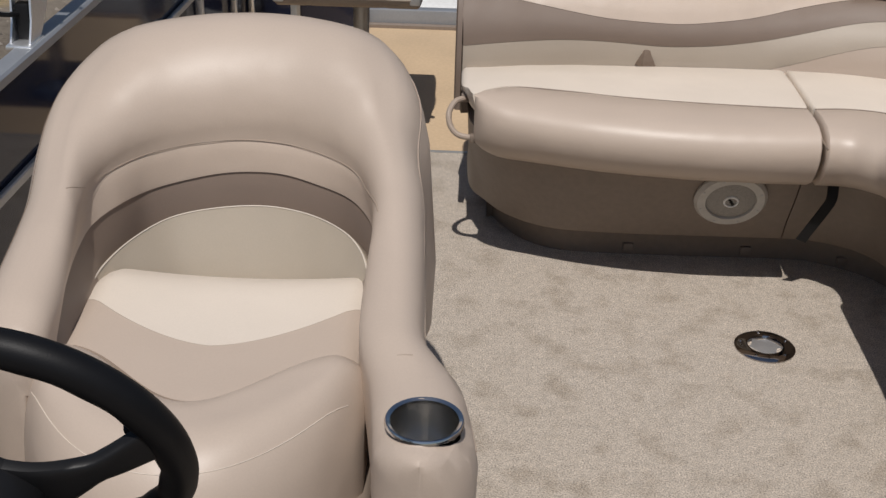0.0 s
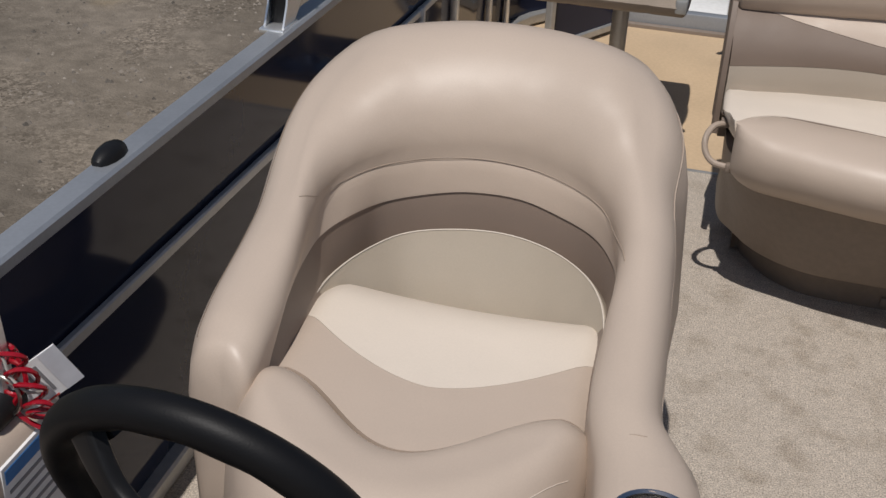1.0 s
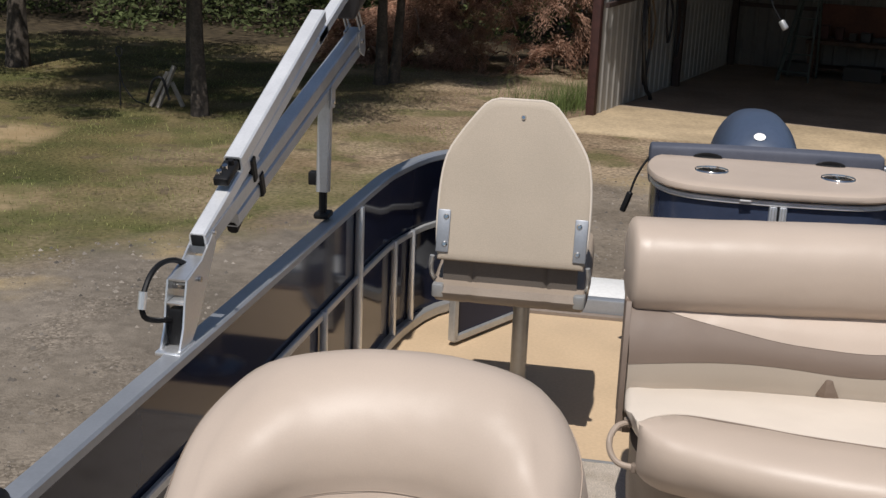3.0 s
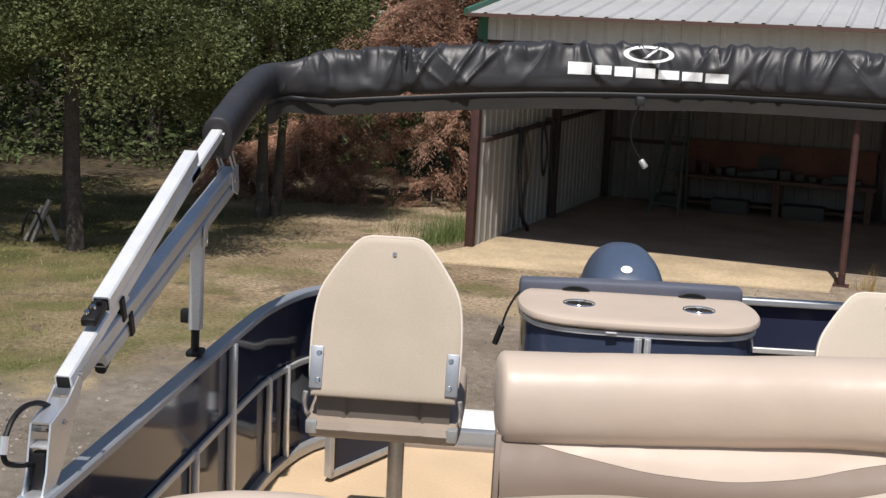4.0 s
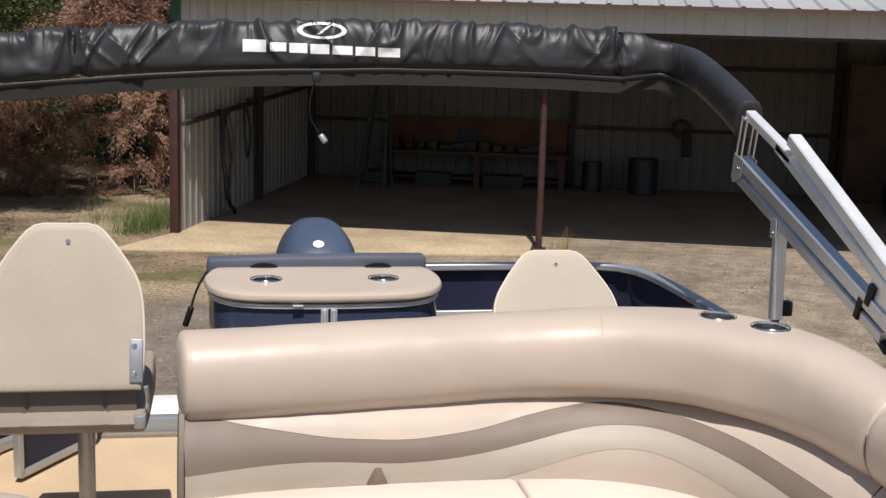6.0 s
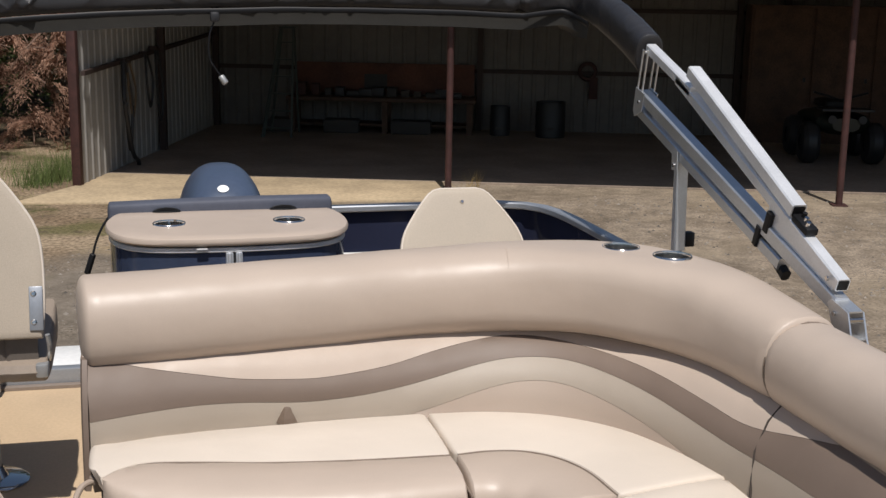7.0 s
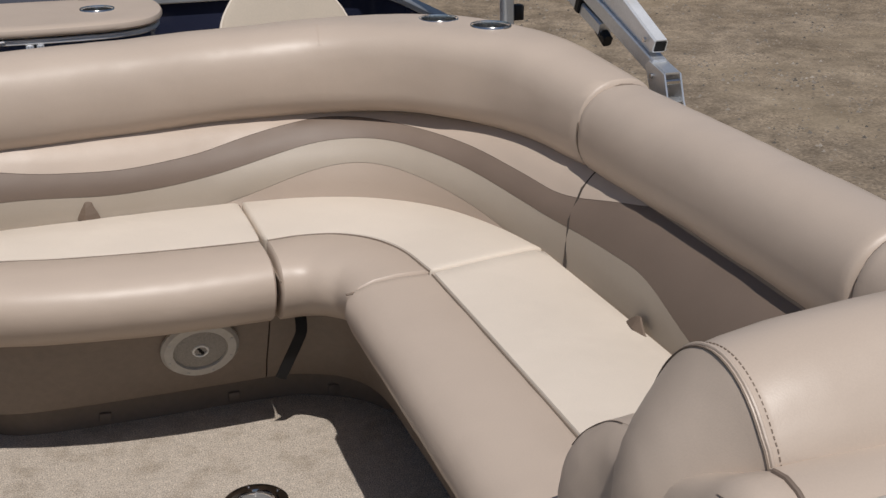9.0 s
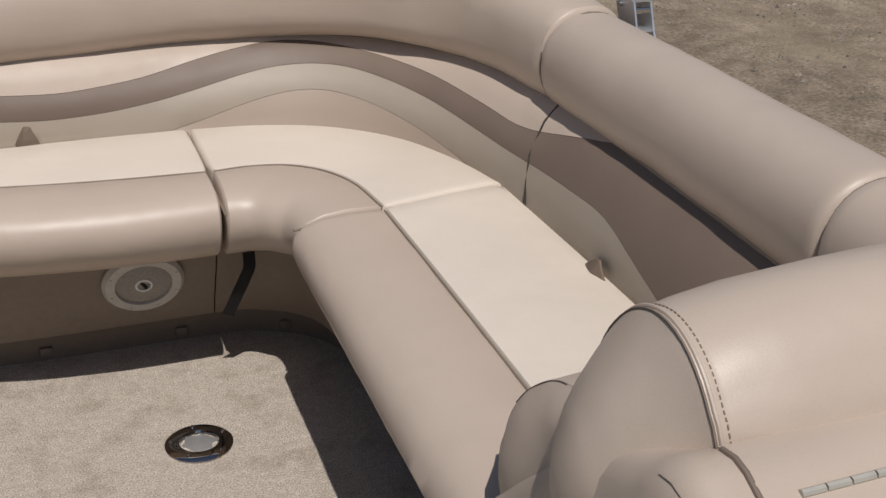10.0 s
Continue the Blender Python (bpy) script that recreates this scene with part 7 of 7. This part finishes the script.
for k in range(5):
    x = -0.17 + k * 0.085
    part("back_slat", sweep([CH @ Vector((x, 0.20, 0.42)), CH @ Vector((x * 1.05, 0.27, 0.66)), CH @ Vector((x * 0.9, 0.33, 0.84 - 0.05 * abs(k - 2) / 2))], RECT(0.05, 0.014)), CHAIRW, pc_)
part("back_rail", sweep(curve_points([CH @ Vector((-0.20, 0.22, 0.44)), CH @ Vector((-0.22, 0.28, 0.68)), CH @ Vector((-0.16, 0.335, 0.84)), CH @ Vector((0, 0.35, 0.89)), CH @ Vector((0.16, 0.335, 0.84)), CH @ Vector((0.22, 0.28, 0.68)), CH @ Vector((0.20, 0.22, 0.44))], 26), oval(0.045, 0.022, 2.4, 8)), CHAIRW, pc_)

# ---- trees, brush and lawn clutter ----
def leaves(clumps, seed, size, flat=0.6, slim=0.42):
    """Many small leaf blades scattered over clumps of (centre, radius, count)."""
    g = np.random.default_rng(seed)
    V, F = [], []
    for c, r, n in clumps:
        u = g.normal(size=(n, 3))
        u /= np.linalg.norm(u, axis=1)[:, None]
        rad = np.array(r) if np.ndim(r) else np.array((r, r, r * 0.8))
        p = np.array(c) + u * rad * (g.random((n, 1)) ** 0.45)
        a = g.normal(size=(n, 3)); a[:, 2] *= flat; a /= np.linalg.norm(a, axis=1)[:, None]
        b = g.normal(size=(n, 3)); b -= (b * a).sum(1)[:, None] * a; b /= np.linalg.norm(b, axis=1)[:, None]
        s = size * g.uniform(0.55, 1.35, (n, 1))
        q = np.stack([p - a * s, p + b * s * slim, p + a * s, p - b * s * slim], 1)
        k = len(V) * 4
        V.append(q.reshape(-1, 3))
        F.append(n)
    V = np.concatenate(V)
    n = len(V) // 4
    me = bpy.data.meshes.new("crown")
    me.from_pydata(V.tolist(), [], np.arange(n * 4).reshape(n, 4).tolist())
    return me


def tree(at, h, lean, crowns, material, seed, leaf, trunk_r, label, forks=4):
    t = thing("tree", at, label, "tree", "yard trees")
    rg = random.Random(seed)
    b = Vector(at)
    top = b + Vector((lean[0], lean[1], h))
    P = curve_points([b, b.lerp(top, 0.3) + Vector((rg.uniform(-0.08, 0.08), 0.05, 0)), b.lerp(top, 0.65) + Vector((rg.uniform(-0.12, 0.12), 0, 0)), top], 18)
    rings = []
    for i, p in enumerate(P):
        r = trunk_r * (1.25 - 0.25 * min(1, i / 2)) * (1 - 0.75 * i / 17)
        rings.append([p + Vector((r * math.cos(a) * (1 + 0.12 * math.sin(3 * a + i)), r * math.sin(a), 0)) for a in [2 * math.pi * k / 12 for k in range(12)]])
    tr = part("trunk", loft(rings), BARK, t)
    for c, r, n in crowns[:forks * 2]:
        s = P[rg.randint(7, 14)]
        e = Vector(c)
        m = s.lerp(e, 0.5) + Vector((rg.uniform(-0.2, 0.2), rg.uniform(-0.2, 0.2), rg.uniform(0.1, 0.4)))
        Q = curve_points([s, m, e], 8)
        part("limb", sweep(Q, lambda u: oval(trunk_r * 0.7 * (1 - 0.85 * u), trunk_r * 0.7 * (1 - 0.85 * u), 2, 7)), BARK, t)
    me = leaves(crowns, seed, leaf)
    me.materials.append(material)
    ob = new("crown", me)
    ob.parent = t
    ob.matrix_parent_inverse = t.matrix_basis.inverted()
    return t


def crown_clumps(centre, spread, n, r, per, seed):
    g = random.Random(seed)
    out = []
    for _ in range(n):
        a = g.uniform(0, 2 * math.pi)
        q = math.sqrt(g.random())
        out.append(((centre[0] + spread[0] * q * math.cos(a), centre[1] + spread[1] * q * math.sin(a), centre[2] + g.uniform(-1, 1) * spread[2]), r * g.uniform(0.6, 1.3), per))
    return out


tree((-5.60, 14.1, GZ), 5.2, (-0.1, 0.3), crown_clumps((-6.3, 13.8, 2.80), (2.6, 1.5, 1.70), 76, 0.62, 1800, 3), LEAF, 3, 0.027, 0.09, "slender oak with low leafy branches on the dry lawn")
tree((-6.25, 15.6, GZ), 5.5, (0.1, 0.2), crown_clumps((-6.6, 16.0, 3.1), (2.6, 1.3, 1.8), 60, 0.64, 1700, 4), LEAF, 4, 0.027, 0.11, "slender oak with low leafy branches on the dry lawn")
tree((-4.18, 17.5, GZ), 5.4, (-0.1, 0.3), crown_clumps((-4.5, 17.0, 2.55), (1.8, 0.8, 1.85), 62, 0.58, 1450, 5), LEAF, 5, 0.027, 0.085, "two-stemmed oak at the edge of the woods")
tree((-4.04, 17.75, GZ), 5.0, (0.10, 0.4), crown_clumps((-3.7, 17.3, 3.1), (1.0, 0.6, 1.2), 20, 0.55, 1350, 6), LEAF, 6, 0.027, 0.075, "two-stemmed oak at the edge of the woods")
tree((-9.5, 17.0, GZ), 6.0, (0.2, 0.3), crown_clumps((-9.5, 16.8, 2.8), (2.6, 2.2, 2.0), 80, 0.75, 420, 7), LEAF, 7, 0.06, 0.15, "leafy oak at the edge of the woods")
# woods behind: a dense uneven wall of leaves
woods = []
gw = random.Random(21)
for k in range(250):
    x = gw.uniform(-19, 3.5)
    y = 22.5 + gw.uniform(0, 3.5) + (x + 6) * 0.10 + (0 if x < -1 else 4)
    z = GZ + gw.uniform(0.1, 8.2)
    woods.append(((x, y, z), gw.uniform(0.7, 1.4), 420))
me = leaves(woods, 8, 0.066)
me.materials.append(LEAF_DK)
tagged(new("woods", me), "dense dark green woods behind the yard", "woods", kind="stuff")
shade = bmesh.new()
for k in range(26):
    x = -22 + k * 1.05
    tube([(x + gw.uniform(-0.4, 0.4), 26.5 + gw.uniform(0, 1.5) + (0 if x < -1 else 3), GZ), (x + gw.uniform(-0.6, 0.6), 27, 7.5)], gw.uniform(0.10, 0.22), 8, bm=shade)
tagged(finish("tree_trunks", shade, BARK), "grey trunks standing back in the woods", "tree trunks", kind="stuff")
back_leaf = leaves([((gw.uniform(-24, 6), 29 + gw.uniform(0, 2.0), GZ + 9.5 * gw.random() ** 1.4), 1.7, 190) for _ in range(260)], 9, 0.15)
back_leaf.materials.append(LEAF_DK)
tagged(new("far_woods", back_leaf), "deep shaded far woods", "woods", kind="stuff")
# dead cedar brush heap
def sprays(starts, seed, length, needle, per=150):
    """Drooping dead cedar sprays: slivers along curved twigs that hang outwards and down."""
    g = np.random.default_rng(seed)
    V = []
    for p, d in starts:
        p, d = np.array(p), np.array(d)
        ln = length * g.uniform(0.6, 1.4)
        u = g.random(per) ** 0.8
        mid = p + d * ln * u[:, None] + np.array((0, 0, -0.55 * ln)) * (u ** 2)[:, None]
        mid += g.normal(size=(per, 3)) * (0.020 + 0.07 * u)[:, None] * ln
        a = d + np.array((0, 0, -0.9)) * u[:, None] + g.normal(size=(per, 3)) * 0.30
        a /= np.linalg.norm(a, axis=1)[:, None]
        b = np.cross(a, g.normal(size=(per, 3)))
        b /= np.linalg.norm(b, axis=1)[:, None]
        sz = needle * g.uniform(0.6, 1.5, (per, 1))
        V.append(np.stack([mid - a * sz, mid + b * sz * 0.13, mid + a * sz, mid - b * sz * 0.13], 1).reshape(-1, 3))
    V = np.concatenate(V)
    n = len(V) // 4
    me = bpy.data.meshes.new("foliage")
    me.from_pydata(V.tolist(), [], np.arange(n * 4).reshape(n, 4).tolist())
    return me


starts = []
for k in range(420):
    x = -5.4 + 4.4 * gw.random()
    h = 0.45 + 2.9 * math.exp(-((x + 2.3) / 1.7) ** 2)
    z = GZ + h * gw.random() ** 0.8
    front = 19.75 + 0.9 * (z - GZ) / h
    starts.append(((x, front + gw.uniform(-0.25, 0.5), z), (gw.uniform(-0.9, 0.9), gw.uniform(-0.9, 0.1), gw.uniform(-0.1, 0.7))))
me = sprays(starts, 10, 0.75, 0.034, 430)
me.materials.append(LEAF_DEAD)
heap = thing("brush_heap", (-2.8, 20.4, GZ), "tall heap of dead rust-brown cedar brush", "brush heap")
ob = new("foliage", me); ob.parent = heap; ob.matrix_parent_inverse = heap.matrix_basis.inverted()
bmb = bmesh.new()
for k in range(46):
    x = -5.2 + 4.1 * gw.random()
    h = 0.5 + 2.4 * math.exp(-((x + 2.3) / 1.7) ** 2)
    p = Vector((x, 20.0 + gw.uniform(-0.3, 0.5), GZ + gw.random() * h))
    d = Vector((gw.uniform(-1, 1), gw.uniform(-0.8, 0.2), gw.uniform(-0.8, 0.5))).normalized() * gw.uniform(0.4, 1.0)
    tube(curve_points([p, p + d * 0.5 + Vector((0, 0, 0.10)), p + d - Vector((0, 0, 0.08))], 7), gw.uniform(0.005, 0.012), 5, bm=bmb)
tagged(part("deadwood", bmb, mat("pale_dead_branch", (0.24, 0.16, 0.12), 0.9, var=0.3), heap), kind="stuff")
# tall dead cedar beside the barn roof
tree((-1.55, 21.6, GZ), 5.6, (0.2, 0.2), crown_clumps((-1.7, 21.8, 2.9), (1.3, 0.9, 1.8), 30, 0.5, 620, 12), LEAF_DEAD, 12, 0.05, 0.10, "dead rust-brown cedar standing by the barn")


def tuft_field(name, pts, seed, h, material, label):
    g = np.random.default_rng(seed)
    V, F = [], []
    for x, y, n, r in pts:
        for _ in range(n):
            px, py = x + g.normal() * r, y + g.normal() * r
            a = g.uniform(0, math.pi)
            w = 0.0032
            hh = h * g.uniform(0.5, 1.4)
            lx, ly = g.normal() * hh * 0.35, g.normal() * hh * 0.35
            k = len(V)
            V += [(px - w * math.cos(a), py - w * math.sin(a), GZ), (px + w * math.cos(a), py + w * math.sin(a), GZ), (px + lx, py + ly, GZ + hh)]
            F.append((k, k + 1, k + 2))
    me = bpy.data.meshes.new(name)
    me.from_pydata(V, [], F)
    me.materials.append(material)
    return tagged(new(name, me), label, "grass", kind="stuff")


gg = random.Random(31)
field = []
for k in range(900):
    y = gg.uniform(8.5, 21)
    x = gg.uniform(-13, min(-1.6, y - 13.2))
    if x > -3.6 and gg.random() < 0.75:
        continue
    field.append((x, y, 34, 0.24))
tuft_field("lawn_grass", field, 32, 0.028, GRASSM, "thin patchy dry grass on the lawn")
tuft_field("barn_weeds", [(-1.62 + 0.10 * k, 16.0 + 0.22 * k, 190, 0.13) for k in range(5)] + [(-1.95, 16.9, 120, 0.25)], 33, 0.34, mat("weed_green", (0.10, 0.135, 0.035), 0.8, island=0.4), "tall green weeds beside the barn post")
tuft_field("post_weeds", [(3.62, 14.62, 60, 0.09)], 34, 0.26, mat("straw_weed", (0.33, 0.22, 0.06), 0.8, island=0.3), "dry yellow weed at the foot of a barn post")
# stones on the gravel
gs = np.random.default_rng(41)
SV, SF = [], []
drifts = [(gs.uniform(-6.5, -1.45) if k % 3 == 1 else gs.uniform(-1.2, 9.5), gs.uniform(2.2, 14.2), gs.uniform(0.06, 0.45)) for k in range(330)]
for k in range(24000):
    y = gs.uniform(2.2, 14.2)
    x = gs.uniform(-6.5, -1.45) if k % 3 == 1 else gs.uniform(-1.2, 9.5)
    if k % 5 < 3:
        dx, dy, dr = drifts[int(gs.integers(0, 330))]
        x, y = dx + gs.normal() * dr, dy + gs.normal() * dr
        if -1.45 < x < 1.5 and y < 5.6:
            continue
    if y - x > 13.0 or (k % 3 != 1 and y < 5.6 and x < 1.5):
        continue
    r = float(np.clip(gs.lognormal(-4.75, 0.5), 0.004, 0.026))
    n0 = len(SV)
    for q in ((1, 0, 0), (-1, 0, 0), (0, 1, 0), (0, -1, 0), (0, 0, 0.8)):
        SV.append((x + r * q[0] * gs.uniform(0.6, 1.2), y + r * q[1] * gs.uniform(0.6, 1.2), GZ - 0.002 + r * q[2]))
    SF += [(n0, n0 + 2, n0 + 4), (n0 + 2, n0 + 1, n0 + 4), (n0 + 1, n0 + 3, n0 + 4), (n0 + 3, n0, n0 + 4)]
me = bpy.data.meshes.new("loose_stones")
me.from_pydata(SV, [], SF)
me.materials.append(mat("pale_gravel_stone", (0.19, 0.166, 0.140), 0.9, var=0.2, island=0.6))
tagged(new("loose_stones", me), "loose pale and dark stones on the gravel yard", "gravel", kind="stuff")

# old frame and a stake on the lawn
old = thing("scrap_frame", (-6.2, 14.5, GZ), "weathered scrap wood and metal frame leaning on the lawn", "scrap frame")
# sunlight put into the boards' colour, as the trees shade this spot
GW = mat("sunlit_weathered_wood", (0.46, 0.41, 0.35), 0.9, var=0.3)
for a, b, w in (((-6.36, 14.5, GZ), (-6.16, 14.55, GZ + 0.42), 0.10), ((-6.24, 14.4, GZ), (-6.08, 14.55, GZ + 0.50), 0.07), ((-6.0, 14.6, GZ), (-6.12, 14.55, GZ + 0.30), 0.05)):
    part("board", bar(a, b, w, 0.04, (1, 0, 0)), GW, old)
part("hoop", tube(curve_points([(-6.40, 14.45, GZ + 0.05), (-6.30, 14.4, GZ + 0.32), (-6.18, 14.4, GZ + 0.36), (-6.10, 14.42, GZ + 0.1)], 16), 0.018, 6), HOSE, old)
stake = thing("garden_stake", (-6.7, 14.35, GZ), "thin dark metal stake with a looped top", "stake")
part("rod", tube([(-6.70, 14.35, GZ), (-6.70, 14.35, GZ + 0.62)], 0.010, 6), HOSE, stake)
part("loop", tube([(-6.70 + 0.04 * math.cos(a), 14.35, GZ + 0.66 + 0.06 * math.sin(a)) for a in [2 * math.pi * k / 16 for k in range(16)]], 0.010, 6, up=(0, 1, 0), closed=True), HOSE, stake)
part("cable", tube(curve_points([(-6.70, 14.35, GZ + 0.55), (-6.66, 14.33, GZ + 0.3), (-6.52, 14.33, GZ + 0.1), (-6.4, 14.4, GZ + 0.03)], 12), 0.008, 6), HOSE, stake)
